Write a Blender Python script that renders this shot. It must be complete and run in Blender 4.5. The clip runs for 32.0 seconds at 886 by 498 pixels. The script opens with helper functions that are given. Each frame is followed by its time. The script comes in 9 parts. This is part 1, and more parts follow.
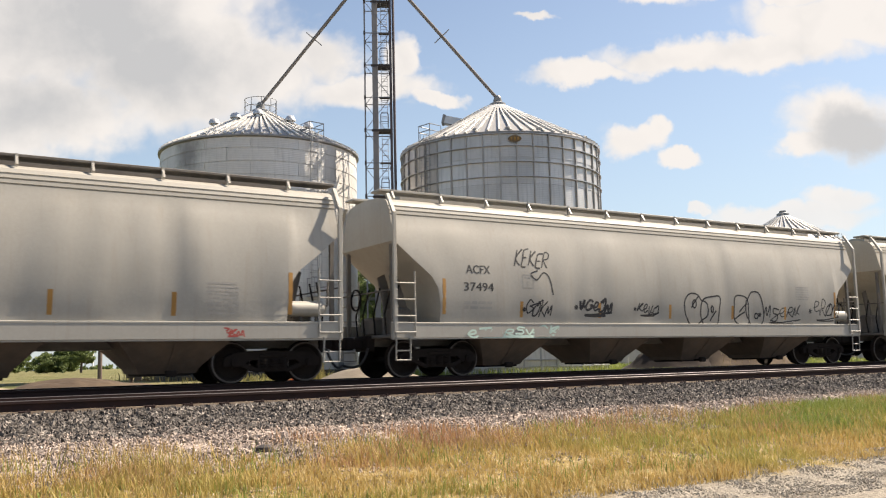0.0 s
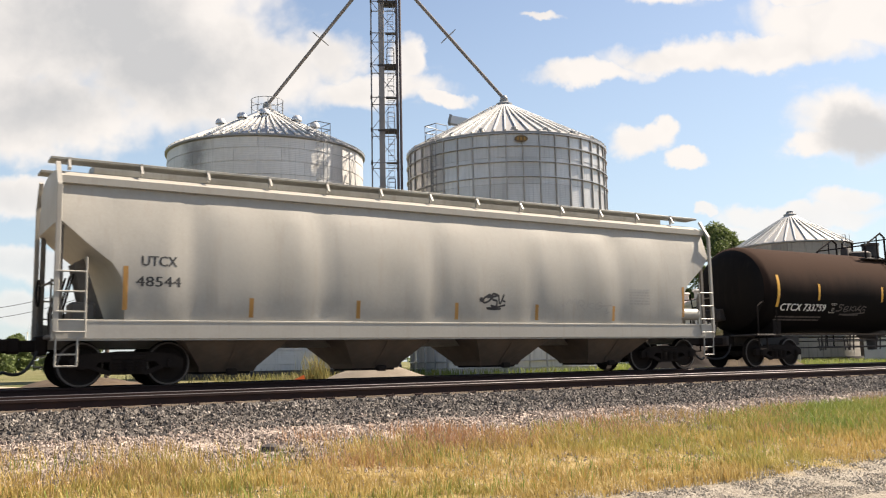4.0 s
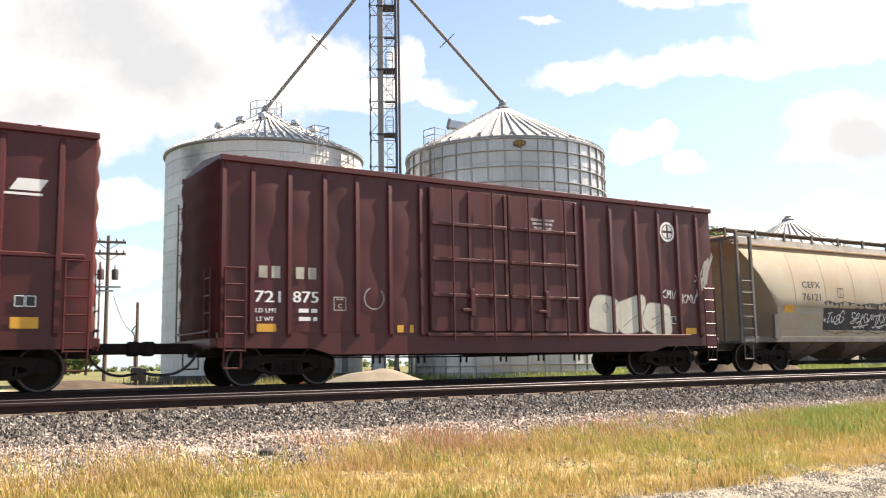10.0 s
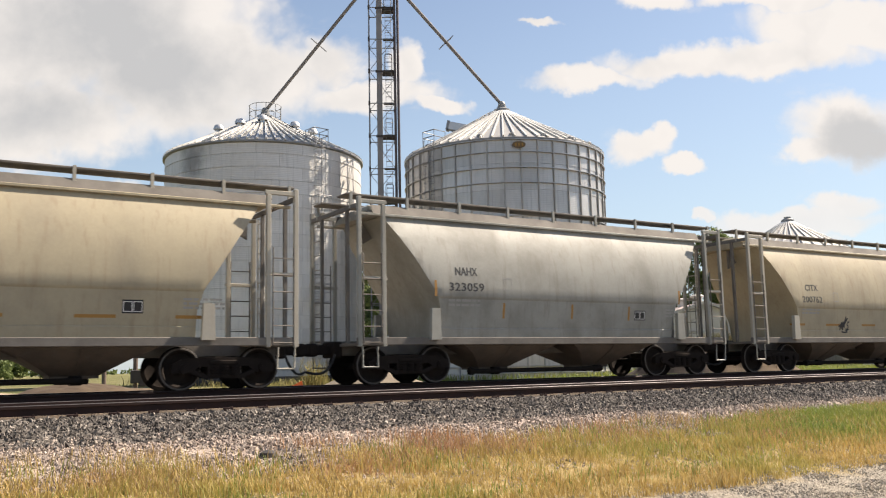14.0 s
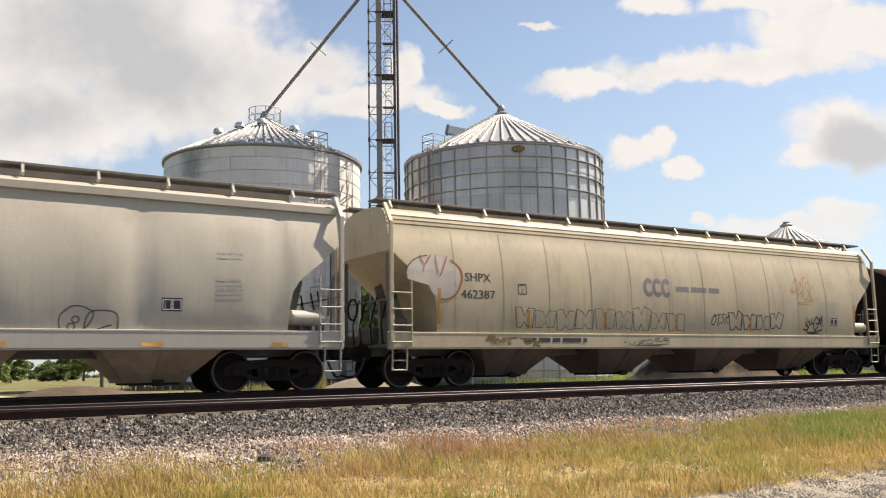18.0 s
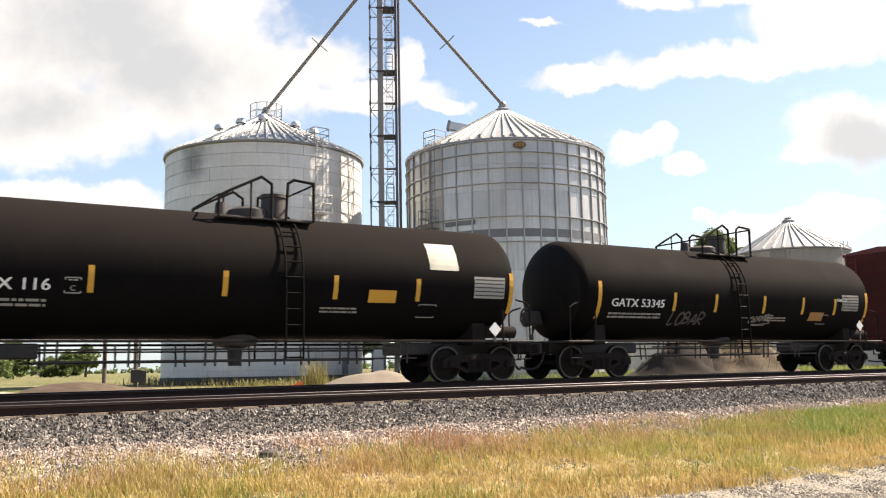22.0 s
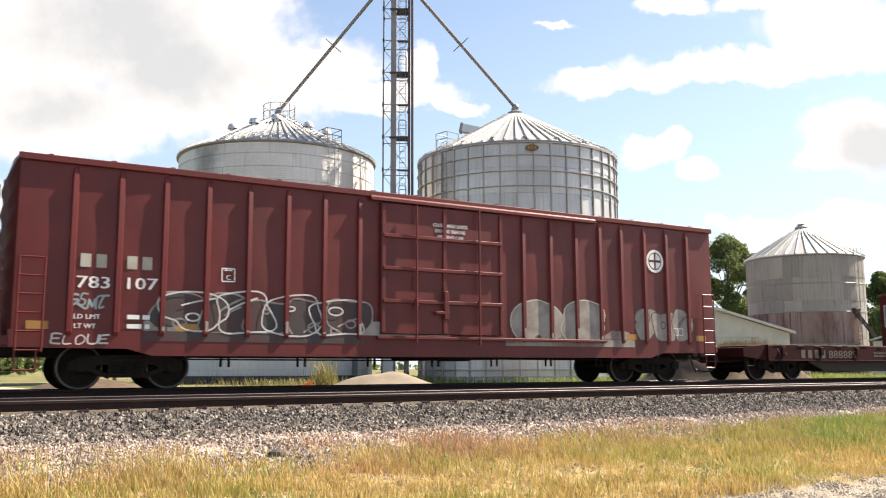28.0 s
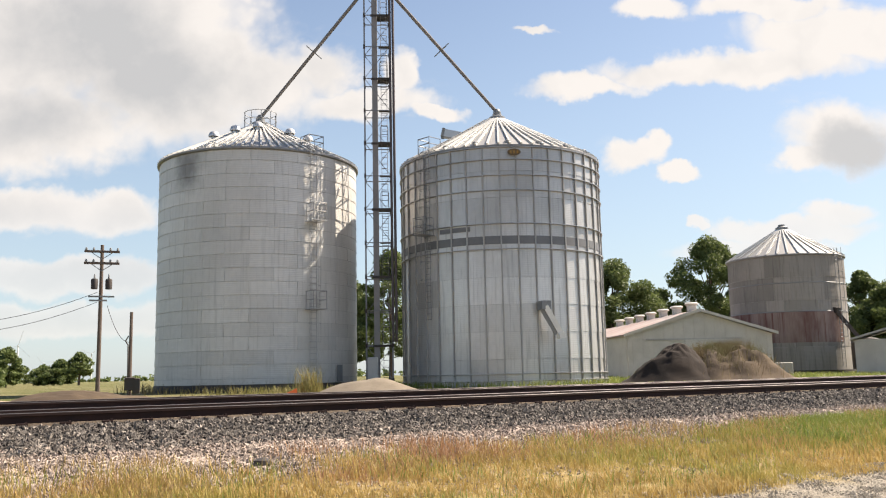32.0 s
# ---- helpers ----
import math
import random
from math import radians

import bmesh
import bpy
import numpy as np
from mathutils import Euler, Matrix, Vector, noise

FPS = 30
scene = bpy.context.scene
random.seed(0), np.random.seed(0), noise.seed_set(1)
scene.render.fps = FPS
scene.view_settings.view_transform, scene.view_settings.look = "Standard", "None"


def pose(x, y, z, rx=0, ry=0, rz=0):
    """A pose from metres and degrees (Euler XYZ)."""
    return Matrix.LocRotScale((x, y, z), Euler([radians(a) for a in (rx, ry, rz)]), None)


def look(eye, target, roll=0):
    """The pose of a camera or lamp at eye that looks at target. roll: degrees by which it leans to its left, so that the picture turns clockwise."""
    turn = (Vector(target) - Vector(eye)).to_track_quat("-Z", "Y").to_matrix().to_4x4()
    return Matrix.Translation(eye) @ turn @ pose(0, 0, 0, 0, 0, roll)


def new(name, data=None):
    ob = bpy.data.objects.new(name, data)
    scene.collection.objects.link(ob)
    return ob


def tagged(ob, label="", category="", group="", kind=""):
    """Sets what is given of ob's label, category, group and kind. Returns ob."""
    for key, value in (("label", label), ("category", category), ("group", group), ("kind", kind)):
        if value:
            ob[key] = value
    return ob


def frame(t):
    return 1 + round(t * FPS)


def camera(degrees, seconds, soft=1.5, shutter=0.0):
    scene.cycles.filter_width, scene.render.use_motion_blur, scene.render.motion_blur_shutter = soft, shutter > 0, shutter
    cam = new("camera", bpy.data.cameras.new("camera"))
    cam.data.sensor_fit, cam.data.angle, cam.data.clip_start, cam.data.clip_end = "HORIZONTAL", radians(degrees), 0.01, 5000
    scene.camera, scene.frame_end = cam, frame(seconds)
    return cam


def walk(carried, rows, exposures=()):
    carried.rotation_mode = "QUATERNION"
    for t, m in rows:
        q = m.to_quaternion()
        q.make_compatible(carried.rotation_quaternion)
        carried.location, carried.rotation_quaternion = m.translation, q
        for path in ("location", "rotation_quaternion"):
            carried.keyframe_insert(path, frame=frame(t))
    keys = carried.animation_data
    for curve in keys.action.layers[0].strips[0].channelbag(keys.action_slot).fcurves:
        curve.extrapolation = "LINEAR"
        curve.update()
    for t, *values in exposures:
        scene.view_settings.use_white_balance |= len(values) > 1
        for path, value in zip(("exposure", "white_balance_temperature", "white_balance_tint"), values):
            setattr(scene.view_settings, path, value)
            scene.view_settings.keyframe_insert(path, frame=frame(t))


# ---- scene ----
EXPO = 1.12
# the clip's camera opens up while dark cars fill its picture
STOPS = [(0, 0.1), (3, 0.1), (4.5, 0.25), (6, 0.45), (7, 0.5), (8.5, 0.6), (10, 0.62), (11, 0.5), (12, 0.25), (13, 0.1), (14, 0.1), (17, 0.1), (18.5, 0.1), (19.5, 0.2), (20.5, 0.45), (22, 0.46), (23, 0.5), (25, 0.55), (28, 0.55), (28.7, 0.45), (29.5, 0.28), (30.5, 0.16), (32, 0.15)]
SKY_K = 0.150
# clouds ahead: where they stand on the sky (tangents right and up of the middle view) and how far they reach
CLOUDS = [(-0.40, 0.27, 0.22, 0.13), (-0.30, 0.21, 0.17, 0.085), (-0.46, 0.16, 0.16, 0.06), (-0.20, 0.205, 0.10, 0.055), (-0.125, 0.215, 0.05, 0.035),
          (-0.08, 0.175, 0.09, 0.022), (-0.04, 0.205, 0.022, 0.03), (0.0, 0.165, 0.035, 0.010), (-0.46, 0.065, 0.10, 0.026), (-0.36, 0.06, 0.05, 0.026),
          (-0.44, -0.015, 0.2, 0.022), (-0.42, -0.065, 0.2, 0.02), (0.17, 0.19, 0.075, 0.015), (0.26, 0.205, 0.10, 0.019), (0.37, 0.212, 0.14, 0.023), (0.47, 0.245, 0.12, 0.035),
          (0.40, 0.277, 0.10, 0.014), (0.24, 0.280, 0.05, 0.014), (0.46, 0.125, 0.075, 0.042), (0.42, 0.105, 0.035, 0.02), (0.225, 0.108, 0.036, 0.018), (0.245, 0.118, 0.018, 0.014),
          (0.28, 0.088, 0.026, 0.011), (0.115, 0.255, 0.03, 0.006), (0.30, 0.033, 0.016, 0.006), (0.41, 0.022, 0.11, 0.018), (0.46, 0.04, 0.05, 0.016), (0.36, 0.0, 0.1, 0.016)]

cam = camera(53.41, 32.0, soft=1.15, shutter=0.08)
EYE = (0.0, -19.39, 0.39)


def view(yaw, tilt, lean):
    """Camera pose: yaw clockwise from +y, tilt upward, lean to the right, in degrees."""
    return pose(*EYE, 90 + tilt, 0, -yaw) @ pose(0, 0, 0, 0, 0, -lean)


walk(cam, [(t, view(a, b, c)) for t, a, b, c in [
    (0, 32.43, 7.24, 1.31), (0.5, 32.37, 7.23, 1.20), (1, 32.29, 7.23, 1.28), (1.5, 32.23, 7.21, 1.11), (2, 32.18, 7.19, 1.16),
    (2.5, 32.12, 7.18, 1.25), (3, 32.07, 7.19, 1.17), (3.5, 32.03, 7.24, 1.13), (5.5, 32.04, 7.24, 1.17), (6, 32.05, 7.24, 1.19),
    (6.5, 32.04, 7.27, 1.28), (7, 32.02, 7.29, 1.09), (7.5, 32.04, 7.28, 1.16), (8, 32.05, 7.31, 1.22), (8.5, 32.15, 7.38, 1.19),
    (9, 32.17, 7.44, 1.05), (9.5, 32.16, 7.50, 1.03), (10, 32.14, 7.51, 1.03), (10.5, 32.12, 7.56, 1.15), (11, 32.11, 7.61, 1.04),
    (11.5, 32.09, 7.64, 0.98), (12, 32.09, 7.64, 0.98), (12.5, 32.12, 7.61, 1.27), (13, 32.16, 7.58, 1.28), (13.5, 32.17, 7.60, 1.19),
    (14, 32.17, 7.62, 1.20), (14.5, 32.17, 7.62, 1.20), (16.5, 32.28, 7.73, 1.23), (17, 32.29, 7.77, 1.12), (17.5, 32.25, 7.82, 1.05),
    (18, 32.24, 7.88, 1.04), (18.5, 32.23, 7.88, 1.06), (19, 32.17, 7.83, 1.04), (19.5, 32.10, 7.76, 0.98), (20, 32.09, 7.74, 1.32),
    (20.5, 32.09, 7.75, 1.07), (21, 32.09, 7.72, 1.30), (21.5, 32.10, 7.66, 1.09), (22, 32.14, 7.62, 1.06), (22.5, 32.17, 7.69, 1.24),
    (23, 32.21, 7.77, 1.31), (23.5, 32.24, 7.86, 1.14), (24, 32.23, 7.89, 1.07), (24.5, 32.14, 7.97, 1.08), (25, 32.03, 7.99, 1.00),
    (25.5, 31.95, 8.01, 1.07), (27.5, 31.97, 8.00, 0.45), (28, 31.42, 7.76, 0.22), (28.5, 31.52, 7.89, 0.24), (29, 31.82, 8.09, 0.33),
    (29.5, 32.06, 8.14, 0.67), (30, 32.22, 8.16, 0.53), (30.5, 32.30, 8.19, 0.58), (31, 32.35, 8.22, 0.66), (31.5, 32.46, 8.18, 0.61),
    (32, 32.51, 8.09, 1.17)]],
    exposures=[(t, EXPO + e, 7600, 14) for t, e in STOPS])

# ---- world and sun ----
SUN_AZ, SUN_EL = 98.5, 47.5
sun_dir = Vector((math.sin(radians(SUN_AZ)) * math.cos(radians(SUN_EL)),
                  math.cos(radians(SUN_AZ)) * math.cos(radians(SUN_EL)), math.sin(radians(SUN_EL))))
sun = new("sun", bpy.data.lights.new("sun", "SUN"))
sun.data.energy, sun.data.angle, sun.data.color = 5.0, radians(0.6), (1.0, 0.955, 0.88)
sun.matrix_world = look(sun_dir * 60, (0, 0, 0))


class Net:
    """Small helper to write node trees."""

    def __init__(self, tree):
        self.t = tree

    def put(self, kind, ins=(), **props):
        n = self.t.nodes.new(kind)
        for k, v in props.items():
            setattr(n, k, v)
        for k, v in (ins.items() if isinstance(ins, dict) else enumerate(ins)):
            if v is None:
                continue
            if isinstance(v, bpy.types.NodeSocket):
                self.t.links.new(v, n.inputs[k])
            else:
                n.inputs[k].default_value = v
        return n

    def m(self, op, a, b=None, c=None, clamp=False):
        return self.put("ShaderNodeMath", (a, b, c), operation=op, use_clamp=clamp).outputs[0]

    def v(self, op, a, b=None):
        n = self.put("ShaderNodeVectorMath", (a, b), operation=op)
        return n.outputs[1] if op in ("DOT_PRODUCT", "LENGTH", "DISTANCE") else n.outputs[0]

    def mix(self, f, a, b, blend="MIX"):
        n = self.put("ShaderNodeMix", data_type="RGBA", blend_type=blend)
        for s, val in ((n.inputs[0], f), (n.inputs[6], a), (n.inputs[7], b)):
            if isinstance(val, bpy.types.NodeSocket):
                self.t.links.new(val, s)
            else:
                s.default_value = val if not isinstance(val, tuple) or len(val) == 4 else (*val, 1)
        return n.outputs[2]

    def noise(self, vec, scale, detail=4, rough=0.55, warp=0.0):
        return self.put("ShaderNodeTexNoise", {"Vector": vec, "Scale": scale, "Detail": detail, "Roughness": rough, "Distortion": warp}).outputs[0]

    def ramp(self, f, lo, hi):
        return self.put("ShaderNodeMapRange", {"Value": f, "From Min": lo, "From Max": hi}, interpolation_type="SMOOTHSTEP").outputs[0]

    def scale(self, vec, s):
        return self.put("ShaderNodeMapping", {"Vector": vec, "Scale": s}).outputs[0]


world = bpy.data.worlds.new("world")
scene.world = world
world.use_nodes = True
W = Net(world.node_tree)
world.node_tree.nodes.clear()
sky = W.put("ShaderNodeTexSky", sky_type="NISHITA", sun_disc=False, sun_elevation=radians(SUN_EL), sun_rotation=radians(SUN_AZ),
            air_density=1.0, dust_density=0.6, ozone_density=2.0)
way = W.put("ShaderNodeTexCoord").outputs["Generated"]
fw = pose(0, 0, 0, 90 + 7.6, 0, -32.15)
right, up, ahead = (fw.col[0].xyz, fw.col[1].xyz, -fw.col[2].xyz)
depth = W.m("MAXIMUM", W.v("DOT_PRODUCT", way, tuple(ahead)), 0.15)
u = W.m("DIVIDE", W.v("DOT_PRODUCT", way, tuple(right)), depth)
w = W.m("DIVIDE", W.v("DOT_PRODUCT", way, tuple(up)), depth)
uv = W.put("ShaderNodeCombineXYZ", (u, w, 0.0)).outputs[0]
n_big = W.noise(uv, 6.0, 6, 0.55, 0.2)
u2 = W.m("ADD", u, W.m("MULTIPLY", W.m("SUBTRACT", W.noise(uv, 11.0, 5, 0.6), 0.5), 0.075))
w2 = W.m("ADD", w, W.m("MULTIPLY", W.m("SUBTRACT", W.noise(W.v("ADD", uv, (3.7, 1.9, 0.0)), 11.0, 5, 0.6), 0.5), 0.06))


def billow(at):
    """Heaped, rounded lumps at several scales."""
    lumps = None
    for scale, share in ((16.0, 0.55), (38.0, 0.3), (90.0, 0.15)):
        far = W.put("ShaderNodeTexVoronoi", {"Vector": at, "Scale": scale}, feature="SMOOTH_F1").outputs["Distance"]
        part_ = W.m("MULTIPLY", W.m("SUBTRACT", 0.45, far), share)
        lumps = part_ if lumps is None else W.m("ADD", lumps, part_)
    return lumps


warp = W.v("ADD", uv, W.v("MULTIPLY", W.put("ShaderNodeTexNoise", {"Vector": uv, "Scale": 22.0, "Detail": 3.0}).outputs["Color"], (0.045, 0.045, 0.0)))
puff = billow(warp)
rough = W.m("ADD", W.m("MULTIPLY", W.m("SUBTRACT", n_big, 0.5), 1.3), W.m("MULTIPLY", puff, 1.5))
cover = None
for cu, cw, ru, rw in CLOUDS:
    d = W.m("ADD", W.m("POWER", W.m("DIVIDE", W.m("SUBTRACT", u2, cu), ru), 2.0), W.m("POWER", W.m("DIVIDE", W.m("SUBTRACT", w2, cw), rw), 2.0))
    d = W.m("SUBTRACT", 1.0, d)
    cover = d if cover is None else W.m("MAXIMUM", cover, d)
cover = W.m("MAXIMUM", cover, -1.2)
front = W.ramp(W.v("DOT_PRODUCT", way, tuple(ahead)), 0.5, 0.7)
free = W.noise(way, 2.2, 6, 0.58)
elsewhere = W.m("MULTIPLY", W.m("SUBTRACT", free, 0.62), 4.0)
dens = W.m("ADD", cover, rough)
dens = W.m("ADD", W.m("MULTIPLY", dens, front), W.m("MULTIPLY", elsewhere, W.m("SUBTRACT", 1.0, front)))
wisp = W.ramp(W.noise(W.scale(uv, (1.0, 2.6, 1.0)), 9.0, 6, 0.62, 0.4), 0.52, 0.78)
wisp = W.m("MULTIPLY", wisp, W.m("MULTIPLY", W.ramp(cover, -1.1, 0.2), 0.5))
thin = W.m("ADD", 0.6, W.m("MULTIPLY", W.ramp(w, -0.06, 0.11), 0.37))
mask = W.m("MAXIMUM", W.m("MULTIPLY", W.ramp(dens, -0.28, 0.62), thin), wisp)
# thick middles and undersides are greyer than the sunlit rims
shade = W.ramp(W.m("ADD", W.m("MULTIPLY", dens, 0.75), W.m("MULTIPLY", W.m("SUBTRACT", W.noise(W.v("ADD", uv, (0.0, 0.03, 0.0)), 7.0, 6, 0.55), 0.5), 2.5)), -0.05, 1.35)
shade = W.m("MULTIPLY", shade, W.m("SUBTRACT", 1.0, W.m("MULTIPLY", W.ramp(u, -0.24, 0.0), 0.85)))
shade = W.m("SUBTRACT", shade, W.m("MULTIPLY", W.m("MULTIPLY", puff, 1.1), front), clamp=True)
shade = W.m("ADD", shade, W.m("MULTIPLY", W.m("MULTIPLY", W.m("SUBTRACT", 1.0, W.ramp(u, -0.36, -0.1)), W.ramp(dens, 0.3, 1.2)), 0.16), clamp=True)
shade = W.m("MULTIPLY", shade, W.m("ADD", 0.45, W.m("MULTIPLY", W.ramp(w, 0.08, 0.16), 0.5)))
belly = W.m("ADD", W.m("POWER", W.m("DIVIDE", W.m("SUBTRACT", u2, 0.475), 0.06), 2.0), W.m("POWER", W.m("DIVIDE", W.m("SUBTRACT", w2, 0.113), 0.033), 2.0))
shade = W.m("MAXIMUM", shade, W.m("MULTIPLY", W.m("SUBTRACT", 1.0, W.ramp(belly, 0.2, 1.5)), 0.85))
cloud = W.mix(shade, (0.765, 0.80, 0.845), (0.465, 0.515, 0.58))
blue = W.mix(1.0, sky.outputs[0], (SKY_K, SKY_K, SKY_K), "MULTIPLY")
rise = W.put("ShaderNodeSeparateXYZ", (way,)).outputs[2]
haze = W.m("MULTIPLY", W.m("SUBTRACT", 1.0, W.ramp(rise, -0.02, 0.5)), 0.62)
blue = W.mix(haze, blue, (0.42, 0.605, 0.81))
mixed = W.mix(mask, blue, cloud)
back = W.put("ShaderNodeBackground", (mixed, 0.49))
world.node_tree.links.new(back.outputs[0], W.put("ShaderNodeOutputWorld").inputs[0])


# ---- materials ----
def paint(name, base, rough=0.6, metal=0.0, second=None, amount=0.5, size=1.5, grain=25.0, bump=0.15, streak=0.0, streak_col=None, spec=0.4, stretch=(1, 1, 1), coord="Object"):
    """A surface with stains at one scale and grain at another; streaks run down it."""
    mat = bpy.data.materials.new(name)
    mat.use_nodes = True
    t = mat.node_tree
    bsdf = t.nodes["Principled BSDF"]
    N = Net(t)
    at = N.put("ShaderNodeTexCoord").outputs[coord] if coord != "Position" else N.put("ShaderNodeNewGeometry").outputs["Position"]
    at = N.scale(at, stretch) if stretch != (1, 1, 1) else at
    big, fine = N.noise(at, size, 5, 0.6, 0.2), N.noise(at, grain, 4, 0.6)
    second = second or tuple(c * 0.72 for c in base)
    col = N.mix(N.m("MULTIPLY", N.ramp(big, 0.35, 0.7), amount), base, second)
    col = N.mix(0.22, col, N.mix(fine, tuple(c * 0.55 for c in base), tuple(min(1, c * 1.35) for c in base)))
    if streak:
        run = N.noise(N.scale(at, (3.2, 3.2, 0.22)), 2.2, 4, 0.6)
        col = N.mix(N.m("MULTIPLY", N.ramp(run, 0.5, 0.72), streak), col, streak_col or tuple(c * 0.45 for c in base))
    t.links.new(col, bsdf.inputs["Base Color"])
    r = N.m("ADD", rough - 0.1, N.m("MULTIPLY", big, 0.25), clamp=True)
    t.links.new(r, bsdf.inputs["Roughness"])
    bsdf.inputs["Metallic"].default_value = metal
    bsdf.inputs["Specular IOR Level"].default_value = spec
    if bump:
        b = N.put("ShaderNodeBump", {"Height": N.m("ADD", fine, N.m("MULTIPLY", big, 2.0)), "Strength": bump, "Distance": 0.02})
        t.links.new(b.outputs[0], bsdf.inputs["Normal"])
    return mat


def glow_free(name, col, rough=0.5):
    return paint(name, col, rough, grain=40, amount=0.3, bump=0.05)


M_GALV = paint("galvanised", (0.56, 0.57, 0.58), 0.42, 0.55, (0.42, 0.43, 0.45), 0.7, 0.45, 9, 0.05, 0.25, (0.40, 0.41, 0.42))
M_GALV_OLD = paint("weathered_galvanised", (0.42, 0.42, 0.42), 0.6, 0.3, (0.30, 0.29, 0.28), 0.8, 0.5, 8, 0.05, 0.5, (0.23, 0.21, 0.20))
# ribs paler, roof panels darker: the raking sun's contrast put into their colours
M_RIB = paint("lit_rib_steel", (0.62, 0.62, 0.60), 0.45, 0.3, (0.48, 0.48, 0.47), 0.6, 0.6, 9, 0.04)
M_TOWER = paint("tower_steel", (0.19, 0.195, 0.21), 0.5, 0.3, (0.13, 0.13, 0.14), 0.5, 1.5, 20, 0.03)
M_ROOF = paint("shaded_roof_steel", (0.36, 0.355, 0.345), 0.5, 0.35, (0.26, 0.255, 0.25), 0.6, 0.6, 9, 0.04)
M_STEEL = paint("grey_steel", (0.24, 0.245, 0.25), 0.5, 0.4, None, 0.5, 1.5, 20, 0.05)
M_DARKSTEEL = paint("dark_steel", (0.045, 0.042, 0.042), 0.7, 0.2, (0.08, 0.06, 0.05), 0.6, 2.0, 30, 0.15)
M_RAIL = paint("rusty_rail", (0.024, 0.014, 0.013), 0.8, 0.0, (0.045, 0.024, 0.02), 0.5, 2.0, 30, 0.1, spec=0.2)
M_FOOT = paint("tan_rail_foot", (0.36, 0.27, 0.19), 0.9, 0.0, (0.24, 0.17, 0.12), 0.6, 3.0, 30, 0.1)
M_RAILTOP = paint("polished_rail_head", (0.11, 0.10, 0.10), 0.5, 1.0, None, 0.3, 1.0, 60, 0.03)
M_TIE = paint("tie_wood", (0.11, 0.085, 0.07), 0.9, 0, None, 0.6, 3, 30, 0.4)
M_WOOD = paint("pole_wood", (0.13, 0.10, 0.085), 0.9, 0, None, 0.6, 3, 30, 0.4, stretch=(4, 4, .4))
M_CONCRETE = paint("concrete", (0.40, 0.38, 0.35), 0.9, 0, None, 0.6, 1.2, 18, 0.3)
M_WHITEWALL = paint("white_sheet_wall", (0.50, 0.485, 0.46), 0.7, 0, (0.36, 0.34, 0.32), 0.6, 0.7, 10, 0.1, 0.3, (0.40, 0.38, 0.35))
M_BARK = paint("bark", (0.10, 0.075, 0.06), 0.95, 0, None, 0.6, 3, 20, 0.5)
M_WHITE = glow_free("white_marking", (0.72, 0.72, 0.70))
M_BLACK = glow_free("black_marking", (0.02, 0.02, 0.022))
M_YELLOW = glow_free("yellow_marking", (0.62, 0.33, 0.03))


def leaf_mat(name, a, b, c):
    mat = bpy.data.materials.new(name)
    mat.use_nodes = True
    t = mat.node_tree
    N = Net(t)
    bsdf = t.nodes["Principled BSDF"]
    rnd = N.put("ShaderNodeNewGeometry").outputs["Random Per Island"]
    at = N.put("ShaderNodeTexCoord").outputs["Object"]
    col = N.mix(rnd, a, b)
    col = N.mix(N.ramp(N.noise(at, 0.5, 3), 0.42, 0.62), col, c)
    t.links.new(col, bsdf.inputs["Base Color"])
    bsdf.inputs["Roughness"].default_value = 0.6
    bsdf.inputs["Specular IOR Level"].default_value = 0.25
    bsdf.inputs["Subsurface Weight"].default_value = 0.0
    tr = N.put("ShaderNodeBsdfTranslucent", {"Color": col})
    mx = N.put("ShaderNodeMixShader", (0.35, bsdf.outputs[0], tr.outputs[0]))
    t.links.new(mx.outputs[0], t.nodes["Material Output"].inputs[0])
    return mat


M_LEAF = leaf_mat("leaves", (0.062, 0.092, 0.032), (0.165, 0.205, 0.075), (0.11, 0.145, 0.05))
M_DRY = leaf_mat("dry_grass", (0.355, 0.23, 0.074), (0.47, 0.365, 0.15), (0.345, 0.29, 0.088))
M_GREENGRASS = leaf_mat("green_grass", (0.120, 0.180, 0.036), (0.252, 0.288, 0.078), (0.216, 0.240, 0.060))
M_REDGRASS = leaf_mat("reddish_weed", (0.307, 0.161, 0.095), (0.425, 0.264, 0.146), (0.366, 0.264, 0.110))


